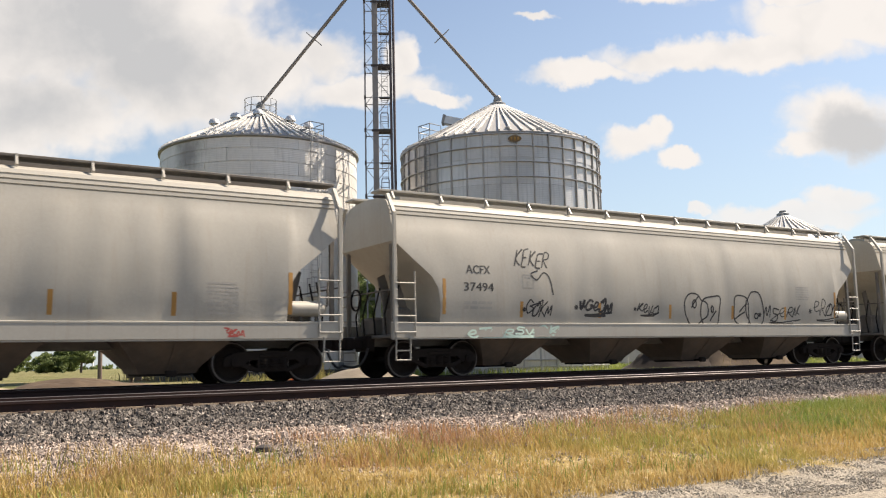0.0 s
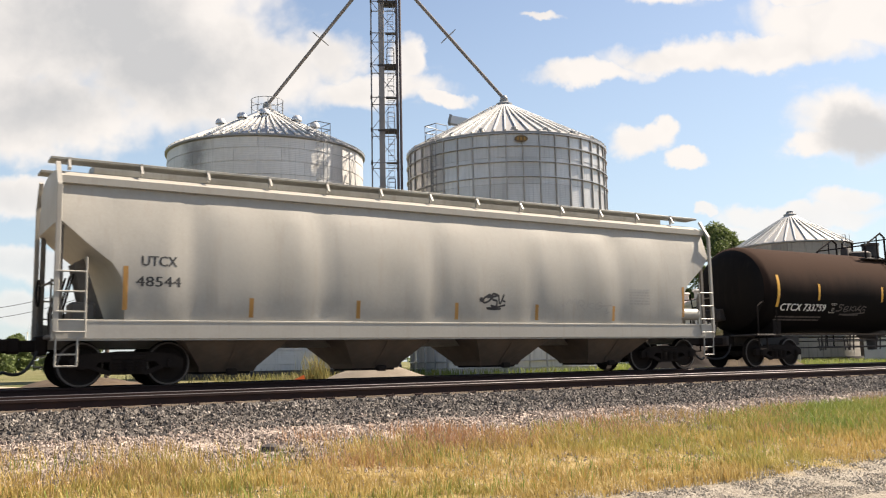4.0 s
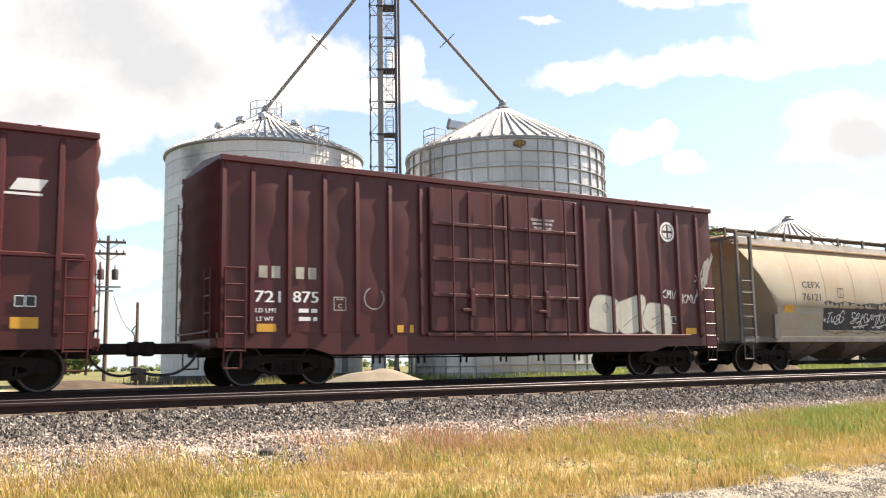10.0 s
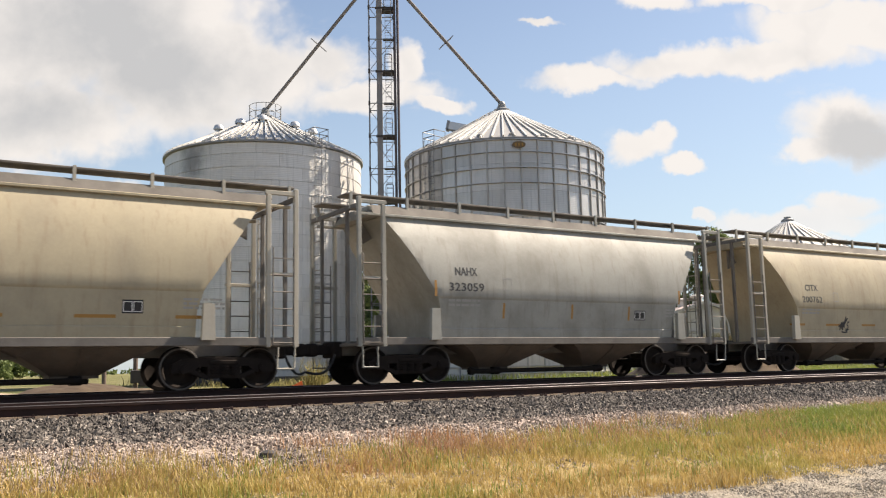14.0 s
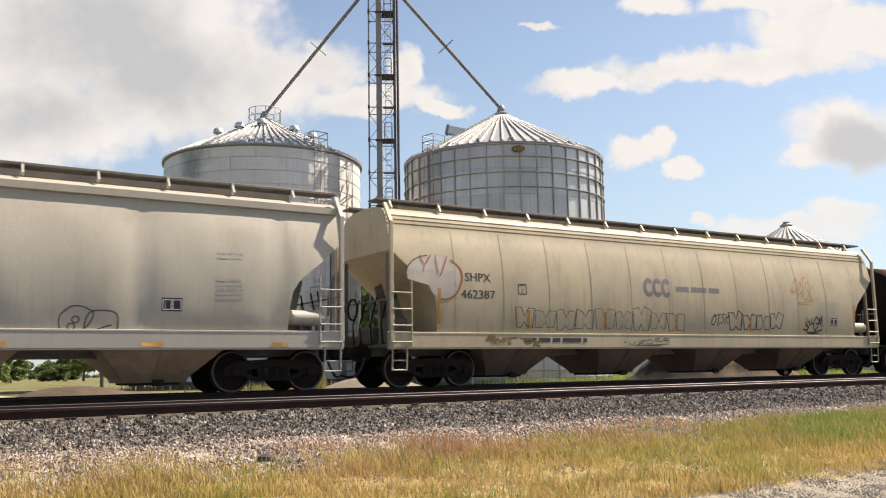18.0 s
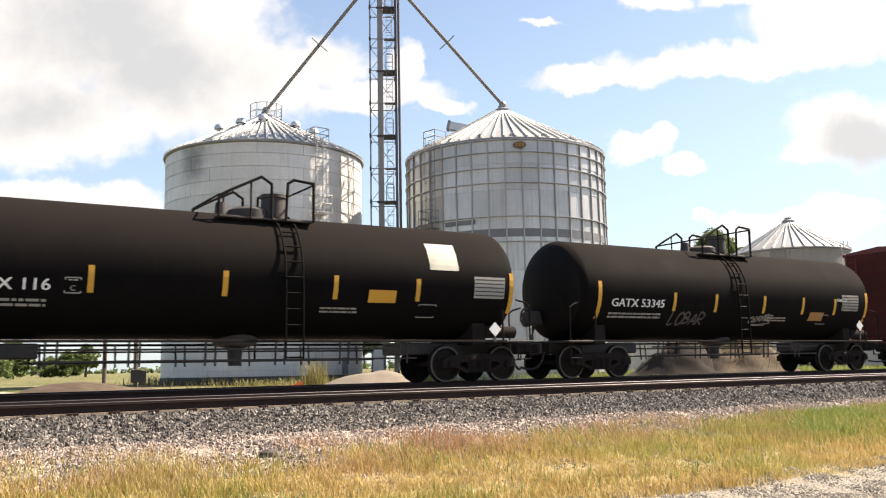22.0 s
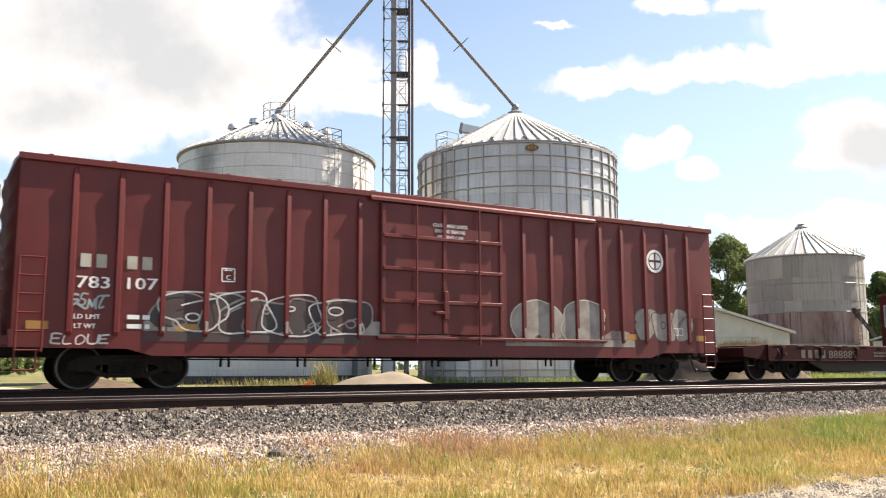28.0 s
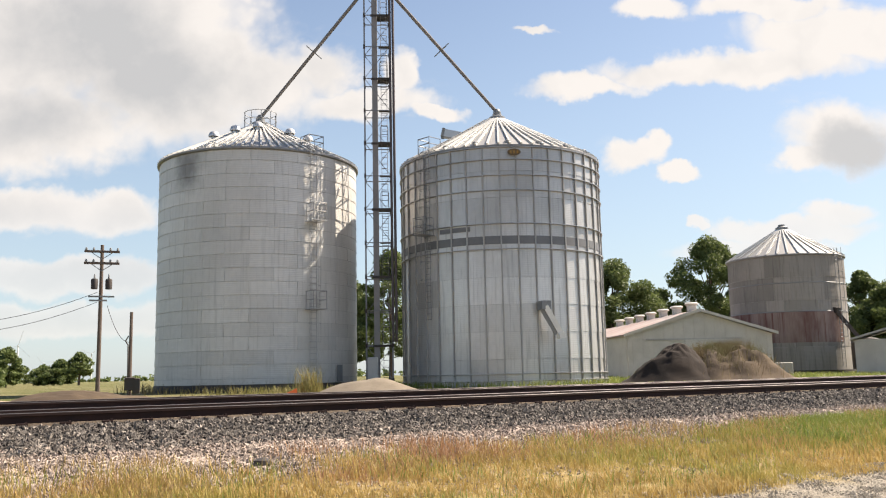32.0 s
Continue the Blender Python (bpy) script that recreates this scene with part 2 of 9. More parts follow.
# ---- mesh helpers ----
class Mesh:
    """Gathers vertices and faces, then becomes one mesh."""

    def __init__(self):
        self.v, self.f = [], []

    def add(self, vs, fs):
        k = len(self.v)
        self.v += [tuple(p) for p in vs]
        self.f += [tuple(i + k for i in f) for f in fs]
        return self

    def box(self, x0, x1, y0, y1, z0, z1, c=0.0):
        """A block, its edges chamfered by c."""
        if x1 < x0: x0, x1 = x1, x0
        if y1 < y0: y0, y1 = y1, y0
        if z1 < z0: z0, z1 = z1, z0
        c = min(c, 0.45 * min(x1 - x0, y1 - y0, z1 - z0))
        if c <= 0:
            vs = [(x, y, z) for x in (x0, x1) for y in (y0, y1) for z in (z0, z1)]
            return self.add(vs, [(0, 1, 3, 2), (4, 6, 7, 5), (0, 4, 5, 1), (2, 3, 7, 6), (0, 2, 6, 4), (1, 5, 7, 3)])
        rings = []
        for z, i in ((z0, c), (z0 + c, 0), (z1 - c, 0), (z1, c)):
            k = c if i == 0 else c
            a, b, d, e = x0 + i, x1 - i, y0 + i, y1 - i
            rings.append([(a + k, d, z), (b - k, d, z), (b, d + k, z), (b, e - k, z), (b - k, e, z), (a + k, e, z), (a, e - k, z), (a, d + k, z)])
        return self.loft(rings, True, True)

    def loft(self, rings, cap0=False, cap1=False, closed=True):
        n = len(rings[0])
        vs = [p for r in rings for p in r]
        fs = []
        for i in range(len(rings) - 1):
            for j in range(n if closed else n - 1):
                a, b = i * n + j, i * n + (j + 1) % n
                fs.append((a, b, b + n, a + n))
        if cap0: fs.append(tuple(reversed(range(n))))
        if cap1: fs.append(tuple(range((len(rings) - 1) * n, len(rings) * n)))
        return self.add(vs, fs)

    def rod(self, p, q, r, n=8, r2=None, cap=True):
        """A round bar from p to q."""
        p, q = Vector(p), Vector(q)
        d = (q - p).normalized()
        s = d.orthogonal().normalized()
        t = d.cross(s)
        rings = []
        for o, rr in ((p, r), (q, r if r2 is None else r2)):
            rings.append([o + (s * math.cos(2 * math.pi * k / n) + t * math.sin(2 * math.pi * k / n)) * rr for k in range(n)])
        return self.loft(rings, cap, cap)

    def path(self, pts, r, n=6):
        """A bent round bar through points."""
        P = [Vector(p) for p in pts]
        P = [p for i, p in enumerate(P) if i == 0 or (p - P[i - 1]).length > 1e-5]
        side, rings = None, []
        for i, p in enumerate(P):
            a = (p - P[i - 1]).normalized() if i else (P[1] - p).normalized()
            b = (P[i + 1] - p).normalized() if i < len(P) - 1 else a
            d = (a + b).normalized() if (a + b).length > 1e-3 else a
            side = d.orthogonal() if side is None else side - d * side.dot(d)
            side = side.normalized() if side.length > 1e-4 else d.orthogonal().normalized()
            up = d.cross(side)
            k = r / max(0.6, d.dot(a))
            rings.append([p + (side * math.cos(2 * math.pi * j / n) + up * math.sin(2 * math.pi * j / n)) * k for j in range(n)])
        return self.loft(rings, True, True)

    def beam(self, p, q, a, b):
        """A square bar from p to q, a wide and b deep."""
        p, q = Vector(p), Vector(q)
        d = (q - p).normalized()
        s = d.cross(Vector((0, 0, 1)))
        s = Vector((1, 0, 0)) if s.length < 1e-3 else s.normalized()
        t = d.cross(s)
        rings = [[o + s * i * a / 2 + t * j * b / 2 for i, j in ((-1, -1), (1, -1), (1, 1), (-1, 1))] for o in (p, q)]
        return self.loft(rings, True, True)

    def prism(self, poly, axis, lo, hi):
        """A flat outline drawn out along an axis; the outline holds the other two coordinates."""
        def at(a, b, h):
            return (h, a, b) if axis == "x" else (a, h, b) if axis == "y" else (a, b, h)
        return self.loft([[at(a, b, lo) for a, b in poly], [at(a, b, hi) for a, b in poly]], True, True)

    def lathe(self, prof, n=32, centre=(0, 0, 0), axis="z", caps=True):
        rings = []
        for r, h in prof:
            ring = []
            for k in range(n):
                c, s = r * math.cos(2 * math.pi * k / n), r * math.sin(2 * math.pi * k / n)
                ring.append((centre[0] + (c if axis != "x" else h), centre[1] + (s if axis == "z" else h if axis == "y" else c),
                             centre[2] + (h if axis == "z" else s)))
            rings.append(ring)
        return self.loft(rings, caps and prof[0][0] > 1e-4, caps and prof[-1][0] > 1e-4)

    def data(self, name, mat, smooth=35):
        me = bpy.data.meshes.new(name)
        me.from_pydata(self.v, [], self.f)
        me.materials.append(mat)
        b = bmesh.new()
        b.from_mesh(me)
        bmesh.ops.recalc_face_normals(b, faces=b.faces)
        b.to_mesh(me)
        b.free()
        if smooth:
            me.polygons.foreach_set("use_smooth", [True] * len(me.polygons))
            me.set_sharp_from_angle(angle=radians(smooth))
        return me


def part(name, mesh, mat, parent=None, label="", smooth=35):
    """Links a mesh as one object under its thing."""
    data = mesh.data(name, mat, smooth) if isinstance(mesh, Mesh) else mesh
    ob = new(name, data)
    if parent:
        ob.parent = parent
    return tagged(ob, label)


def thing(name, label, category, at=(0, 0, 0), turn=0, group="", kind=""):
    ob = new(name)
    ob.empty_display_size = 0.3
    ob.matrix_basis = pose(*at, 0, 0, turn)
    return tagged(ob, label, category, group, kind)

# ---- ground ----
RAIL_F = -6.58          # nearest rail of the empty front track
GAUGE = 1.51


def lift(y):
    """Height of the ground across the tracks."""
    pts = [(-400, -1.3), (-14, -1.25), (-12.4, -1.16), (-11, -0.96), (-9.2, -0.66), (-7.6, -0.34), (-6.95, -0.195), (2.6, -0.195), (4.2, -0.42), (7, -0.5), (30, -0.40), (400, -0.4), (5000, -0.4)]
    for (a, p), (b, q) in zip(pts, pts[1:]):
        if a <= y <= b:
            return p + (q - p) * (y - a) / (b - a)
    return pts[-1][1]


def zone(N, lo, hi, y, wob):
    """1 between lo and hi across the tracks, with an uneven border."""
    a = N.ramp(N.m("ADD", y, wob), lo - 0.3, lo + 0.3)
    b = N.ramp(N.m("ADD", y, wob), hi - 0.3, hi + 0.3)
    return N.m("MULTIPLY", a, N.m("SUBTRACT", 1.0, b))


def ground_mat():
    mat = bpy.data.materials.new("ground")
    mat.use_nodes = True
    t = mat.node_tree
    N = Net(t)
    bsdf = t.nodes["Principled BSDF"]
    at = N.put("ShaderNodeNewGeometry").outputs["Position"]
    xyz = N.put("ShaderNodeSeparateXYZ", (at,))
    x, y = xyz.outputs[0], xyz.outputs[1]
    n1, n2, n3 = N.noise(at, 0.9, 5, 0.6), N.noise(at, 7.0, 5, 0.65), N.noise(at, 45.0, 3, 0.6)
    wob = N.m("MULTIPLY", N.m("SUBTRACT", n1, 0.5), 1.6)
    pebble = N.put("ShaderNodeTexVoronoi", {"Vector": at, "Scale": 28.0}).outputs["Color"]
    grey = N.put("ShaderNodeSeparateColor", (pebble,)).outputs[0]
    road = N.mix(N.ramp(grey, 0.1, 0.9), (0.31, 0.275, 0.225), (0.47, 0.425, 0.355))
    dry = N.mix(N.ramp(n2, 0.35, 0.7), (0.35, 0.25, 0.09), (0.52, 0.41, 0.22))
    green = N.mix(n2, (0.24, 0.30, 0.07), (0.46, 0.46, 0.14))
    gr = N.m("MULTIPLY", N.ramp(N.m("ADD", x, N.m("MULTIPLY", wob, 3.0)), 12.0, 15.5), zone(N, -10.6, -9.4, y, wob))
    turf = N.mix(gr, dry, green)
    light = N.mix(N.ramp(grey, 0.15, 0.85), (0.38, 0.305, 0.26), (0.72, 0.61, 0.53))
    dark = N.mix(N.ramp(grey, 0.1, 0.95), (0.065, 0.058, 0.055), (0.34, 0.315, 0.295))
    earth = N.mix(n2, (0.42, 0.33, 0.25), (0.56, 0.46, 0.36))
    field = N.mix(N.ramp(N.noise(at, 0.12, 4, 0.6), 0.35, 0.65), (0.15, 0.17, 0.06), (0.28, 0.25, 0.13))
    col = N.mix(zone(N, -11.95, -9.1, y, wob), road, turf)
    col = N.mix(zone(N, -9.4, -7.9, y, wob), col, light)
    col = N.mix(zone(N, -8.0, 3.2, y, wob), col, dark)
    col = N.mix(zone(N, 3.2, 11.5, y, wob), col, earth)
    col = N.mix(zone(N, 11.5, 9000, y, wob), col, field)
    lane = N.m("MULTIPLY", zone(N, 14.0, 20.0, y, N.m("MULTIPLY", wob, 2.0)), N.m("SUBTRACT", 1.0, N.ramp(x, 26.0, 34.0)))
    col = N.mix(N.m("MULTIPLY", lane, 0.8), col, earth)
    col = N.mix(0.25, col, N.mix(n3, (0, 0, 0), (1, 1, 1)), "OVERLAY")
    col = N.mix(1.0, col, (0.62, 0.61, 0.60), "MULTIPLY")
    t.links.new(col, bsdf.inputs["Base Color"])
    bsdf.inputs["Roughness"].default_value = 0.95
    bsdf.inputs["Specular IOR Level"].default_value = 0.15
    b = N.put("ShaderNodeBump", {"Height": N.m("ADD", grey, n3), "Strength": 0.7, "Distance": 0.03})
    t.links.new(b.outputs[0], bsdf.inputs["Normal"])
    return mat


def steps(spans):
    out = []
    for a, b, d in spans:
        k = max(1, round((b - a) / d))
        out += [a + (b - a) * i / k for i in range(k)]
    return out + [spans[-1][1]]


gx = steps([(-3000, -400, 520), (-400, -10, 39), (-10, 45, 0.5), (45, 400, 36), (400, 3000, 520)])
gy = steps([(-400, -20, 60), (-20, -13, 0.7), (-13, -6.5, 0.25), (-6.5, 5, 0.6), (5, 60, 2.5), (60, 400, 40), (400, 4000, 600)])
gm = Mesh()
gm.v = [(x, y, lift(y) + (0.05 * noise.noise((x * 0.8, y * 0.8, 0)) + 0.03 * noise.noise((x * 2.5, y * 2.5, 3)) if -13 < y < -7.4 else 0)) for y in gy for x in gx]
gm.f = [(j * len(gx) + i, j * len(gx) + i + 1, (j + 1) * len(gx) + i + 1, (j + 1) * len(gx) + i) for j in range(len(gy) - 1) for i in range(len(gx) - 1)]
ground = part("ground", gm, ground_mat(), smooth=0)
tagged(ground, "dry grass verge, grey ballast bed and fields beyond", "ground", kind="structure")

# ---- tracks ----
def track(y0, label):
    t = thing("railway_track", label, "track", (0, y0, 0), kind="structure")
    prof = [(-0.076, -0.186), (0.076, -0.186), (0.076, -0.176), (0.02, -0.162), (0.011, -0.14), (0.011, -0.055), (0.036, -0.043), (0.0355, -0.010),
            (-0.0355, -0.010), (-0.036, -0.043), (-0.011, -0.055), (-0.011, -0.14), (-0.02, -0.162), (-0.076, -0.176)]
    for i, y in enumerate((0, GAUGE)):
        r = part("rail", Mesh().prism([(a + y, b) for a, b in prof], "x", -420, 460), M_RAIL, t, "rust-brown steel rail", 25)
        # tan strip along the near side of the foot
        part("rail_foot", Mesh().box(-420, 460, y - 0.090, y - 0.052, -0.19, -0.140), M_FOOT, r, "tan strip along the foot of the rail", 0)
        part("rail_head", Mesh().prism([(y + 0.036 * math.cos(math.pi * k / 10), -0.009 + 0.009 * math.sin(math.pi * k / 10)) for k in range(11)], "x", -420, 460), M_RAILTOP, r, "polished shiny running surface", 80)
    tie = Mesh().box(-0.115, 0.115, -0.52, GAUGE + 0.52, -0.37, -0.196, 0.015).data("tie", M_TIE)
    plate = Mesh().box(-0.07, 0.07, -0.13, 0.13, -0.199, -0.132, 0.003)
    for dx, dy in ((-0.05, 0.092), (0.05, -0.092)):
        plate.box(dx - 0.015, dx + 0.015, dy - 0.015, dy + 0.015, -0.2, -0.115, 0.003)
    plate = plate.data("tie_plate", M_RAIL)
    for k in range(-8, 112):
        o = part("tie", tie, M_TIE, t)
        o.location = (k * 0.53, 0, -0.015)
        for y in (0, GAUGE):
            p = part("tie_plate", plate, M_RAIL, o)
            p.location = (0, y, 0.012)
    return t


track(RAIL_F, "empty railway track with dark rails on grey ballast")
track(0.0, "second railway track that the freight train runs on")

# ---- grain bins ----
M_CORE = paint("joint_shadow", (0.38, 0.375, 0.37), 0.7, 0.1, (0.28, 0.28, 0.275), 0.5, 1.0, 9, 0.0)
M_STIFF = paint("stiffener_steel", (0.36, 0.36, 0.355), 0.5, 0.2, (0.24, 0.24, 0.235), 0.6, 0.8, 9, 0.03)
def bin_at(px, dist):
    """A place by its bearing (degrees clockwise from +y) and its distance from the camera's stand."""
    return (dist * math.sin(radians(px)), EYE[1] + dist * math.cos(radians(px)))


def tin(name, base, dark, rough=0.42, metal=0.5, vary=0.10, stain=None):
    """Sheet steel whose sheets differ a little from one another."""
    mat = paint(name, base, rough, metal, dark, 0.8, 0.16, 5, 0.0, 0.5, tuple(c * 0.85 for c in dark), stretch=(1, 1, 0.6), coord="Position")
    t = mat.node_tree
    N = Net(t)
    bsdf = t.nodes["Principled BSDF"]
    col = bsdf.inputs["Base Color"].links[0].from_socket
    rnd = N.put("ShaderNodeObjectInfo").outputs["Random"]
    k = N.m("ADD", 1.0 - vary * 0.6, N.m("MULTIPLY", rnd, vary))
    t.links.new(N.mix(1.0, col, N.put("ShaderNodeCombineColor", (k, k, k)).outputs[0], "MULTIPLY"), bsdf.inputs["Base Color"])
    # fine corrugation
    ridge = N.put("ShaderNodeTexWave", {"Vector": N.put("ShaderNodeNewGeometry").outputs["Position"], "Scale": 2.9}, wave_type="BANDS", bands_direction="Z").outputs["Fac"]
    t.links.new(N.put("ShaderNodeBump", {"Height": ridge, "Strength": 0.25, "Distance": 0.012}).outputs[0], bsdf.inputs["Normal"])
    if stain:
        # a smoky smudge of its own shape round one place on the wall
        at = N.put("ShaderNodeNewGeometry").outputs["Position"]
        far = N.put("ShaderNodeVectorMath", (at, stain), operation="DISTANCE").outputs[1]
        far = N.m("ADD", far, N.m("MULTIPLY", N.m("SUBTRACT", N.noise(at, 0.9, 5, 0.6), 0.5), 2.2))
        f = N.m("MULTIPLY", N.m("SUBTRACT", 1.0, N.ramp(far, 0.2, 1.9)), 0.75)
        t.links.new(N.mix(f, bsdf.inputs["Base Color"].links[0].from_socket, (0.13, 0.125, 0.12)), bsdf.inputs["Base Color"])
    return mat


def curved(r0, r1, a0, a1, z0, z1, n=5, thick=0.02):
    """A sheet of wall: part of a cylinder, its lower edge proud of the next."""
    m = Mesh()
    ring = []
    for z, r in ((z0, r0), (z1, r1), (z1, r1 - thick), (z0, r0 - thick)):
        ring.append([(r * math.cos(a0 + (a1 - a0) * k / n), r * math.sin(a0 + (a1 - a0) * k / n), z) for k in range(n + 1)])
    m.loft([[ring[j][k] for j in range(4)] for k in range(n + 1)], True, True)
    return m


def ladder(m, p, wide, height, step=0.3, r=0.02, along=(1, 0, 0)):
    a = Vector(along)
    for s in (-0.5, 0.5):
        m.rod(Vector(p) + a * wide * s, Vector(p) + a * wide * s + Vector((0, 0, height)), r, 6)
    for k in range(int(height / step) + 1):
        z = Vector((0, 0, k * step + 0.05))
        m.rod(Vector(p) - a * wide * 0.5 + z, Vector(p) + a * wide * 0.5 + z, r * 0.8, 5)
    return m


def grain_bin(label, at, z, radius, eave, peak, rings, sheets, mat, ribs=40, stiff=0, stagger=0.5):
    b = thing("grain_bin", label, "grain bin", (*at, z))
    h = eave / rings
    part("foundation", Mesh().lathe([(radius + 0.25, -0.6), (radius + 0.25, 0.0), (0.0, 0.0)], 64), M_DARKSTEEL, b, "low dark foundation ring")
    part("bin_core", Mesh().lathe([(radius - 0.05, 0.0), (radius - 0.05, eave)], 72, caps=False), M_CORE, b, "dark inside of the joints")
    sheet = curved(radius + 0.02, radius - 0.004, 0.0012, 2 * math.pi / sheets - 0.0012, 0.006, h - 0.006, max(3, 72 // sheets)).data("wall_sheet", mat, 30)
    for i in range(rings):
        for k in range(sheets):
            o = part("wall_sheet", sheet, mat, b)
            o.matrix_basis = pose(0, 0, i * h, 0, 0, (k + stagger * (i % 2)) * 360 / sheets)
    rise = peak - eave
    part("roof", Mesh().lathe([(radius + 0.12, eave - 0.06), (radius + 0.12, eave), (0.5, peak - 0.5 / radius * rise * 0.98), (0.5, peak - 0.05)], 72), M_ROOF, b, "conical ribbed steel roof")
    rib = Mesh()
    rib.beam((0.62, 0, peak - 0.6 / radius * rise + 0.07), (radius + 0.14, 0, eave + 0.06), 0.10, 0.085)
    rib = rib.data("roof_rib", M_RIB)
    for k in range(ribs):
        o = part("roof_rib", rib, M_RIB, b)
        o.matrix_basis = pose(0, 0, 0, 0, 0, k * 360 / ribs)
    part("roof_collar", Mesh().lathe([(0.55, peak - 0.35), (0.55, peak - 0.05), (0.3, peak + 0.08), (0.3, peak + 0.22), (0.0, peak + 0.22)], 24), M_STEEL, b)
    part("eave_ring", Mesh().lathe([(radius + 0.03, eave - 0.16), (radius + 0.15, eave - 0.1), (radius + 0.15, eave - 0.02), (radius + 0.03, eave)], 72), M_STEEL, b)
    if stiff:
        post = Mesh().box(radius, radius + 0.10, -0.045, 0.045, 0.0, eave - 0.1, 0.015).data("stiffener", M_STIFF)
        for k in range(stiff):
            o = part("stiffener", post, M_STIFF, b)
            o.matrix_basis = pose(0, 0, 0, 0, 0, k * 360 / stiff)
    return b


LB = bin_at(20.60, 57.5)
RB = bin_at(36.31, 57.5)
FB = bin_at(53.8, 84.0)
T_LEFT = tin("bin_sheet_dull", (0.62, 0.605, 0.58), (0.45, 0.44, 0.42), 0.45, 0.3, 0.14, (LB[0] - 5.55, LB[1] - 2.8, 12.9))
T_RIGHT = tin("bin_sheet_bright", (0.60, 0.59, 0.575), (0.33, 0.325, 0.32), 0.36, 0.6, 0.22)
T_OLD = tin("bin_sheet_old", (0.26, 0.245, 0.225), (0.10, 0.085, 0.075), 0.65, 0.05, 0.38)
left_bin = grain_bin("tall dull galvanised grain bin of ringed steel sheets", LB, -0.42, 6.24, 14.20, 17.45, 18, 14, T_LEFT, 72)
right_bin = grain_bin("tall shiny galvanised grain bin with upright stiffeners", RB, -0.42, 6.45, 14.24, 17.85, 9, 20, T_RIGHT, 60, 40, 0.0)
far_bin = grain_bin("shorter weathered grain bin with rust stains", FB, 0.1, 4.85, 9.75, 12.75, 5, 22, T_OLD, 36, 0)

# ---- train: paints ----
SPEED, GAIN = 12.265, 0.0086


def run(s, t):
    """Where along the track a place of the train is at t seconds; s: its place at 16 s."""
    return s - SPEED * (t - 16) - GAIN * (t - 16) ** 2 / 2


TRAIN, WHEELS = [], []
P_GREY = paint("hopper_grey", (0.335, 0.320, 0.287), 0.5, 0, (0.295, 0.28, 0.245), 0.6, 0.9, 14, 0.06, 0.3, (0.27, 0.235, 0.19))
P_WARM = paint("hopper_warm_grey", (0.37, 0.345, 0.29), 0.5, 0, (0.305, 0.28, 0.235), 0.6, 0.9, 14, 0.06, 0.3, (0.28, 0.235, 0.18))
P_TAN = paint("hopper_tan", (0.37, 0.318, 0.22), 0.5, 0, (0.26, 0.225, 0.165), 0.8, 0.7, 14, 0.06, 0.45, (0.24, 0.175, 0.115))
P_RUSTTAN = paint("hopper_rusty_tan", (0.32, 0.285, 0.215), 0.55, 0, (0.27, 0.18, 0.105), 0.75, 0.45, 14, 0.06, 0.5, (0.36, 0.21, 0.11))
P_COOL = paint("hopper_cool_grey", (0.30, 0.298, 0.27), 0.55, 0, (0.15, 0.145, 0.125), 0.85, 0.6, 14, 0.06, 0.45, (0.17, 0.15, 0.125))
P_SEAM = paint("seam_grime", (0.24, 0.20, 0.15), 0.8, 0, (0.34, 0.29, 0.22), 0.8, 1.4, 14, 0.0)
# bays: streaked brown, darker than the hopper shells
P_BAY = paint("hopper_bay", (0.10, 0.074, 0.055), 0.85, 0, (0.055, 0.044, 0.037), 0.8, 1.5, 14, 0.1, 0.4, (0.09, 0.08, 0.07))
P_GRIME = paint("grimy_frame", (0.155, 0.142, 0.127), 0.8, 0, (0.075, 0.068, 0.063), 0.7, 1.6, 18, 0.1)
P_TRUCK = paint("truck_casting", (0.016, 0.013, 0.012), 0.95, 0.0, (0.028, 0.022, 0.019), 0.6, 3.0, 25, 0.2, spec=0.12)
P_WHEEL = paint("wheel_steel", (0.016, 0.013, 0.012), 0.9, 0.0, (0.028, 0.022, 0.019), 0.6, 4.0, 30, 0.1, spec=0.12)
P_TREAD = paint("wheel_rim", (0.11, 0.10, 0.095), 0.5, 0.6, None, 0.4, 3.0, 30, 0.05)
P_BOX = paint("boxcar_red", (0.112, 0.0105, 0.0092), 0.45, 0, (0.073, 0.0090, 0.0085), 0.7, 0.9, 12, 0.06, 0.3, (0.046, 0.015, 0.013))
P_BOXDARK = paint("boxcar_dark_red", (0.070, 0.0088, 0.0082), 0.42, 0, (0.040, 0.0078, 0.0075), 0.7, 0.9, 12, 0.06, 0.3, (0.038, 0.013, 0.012))
P_END = paint("boxcar_end", (0.070, 0.013, 0.011), 0.8, 0, (0.025, 0.0085, 0.0075), 0.8, 0.7, 12, 0.1, 0.4, (0.030, 0.012, 0.010), spec=0.2)
P_FLAT = paint("flatcar_maroon", (0.034, 0.0065, 0.007), 0.85, 0, (0.016, 0.006, 0.006), 0.8, 0.7, 14, 0.1, 0.3, (0.012, 0.005, 0.005), spec=0.12)
P_DECK = paint("deck_boards", (0.14, 0.09, 0.07), 0.9, 0, (0.08, 0.06, 0.05), 0.7, 1.5, 20, 0.3)
P_GLASS = bpy.data.materials.new("window_glass")
P_GLASS.use_nodes = True
for key, value in (("Base Color", (0.9, 0.93, 0.92, 1)), ("Roughness", 0.02), ("Transmission Weight", 1.0), ("IOR", 1.45)):
    P_GLASS.node_tree.nodes["Principled BSDF"].inputs[key].default_value = value
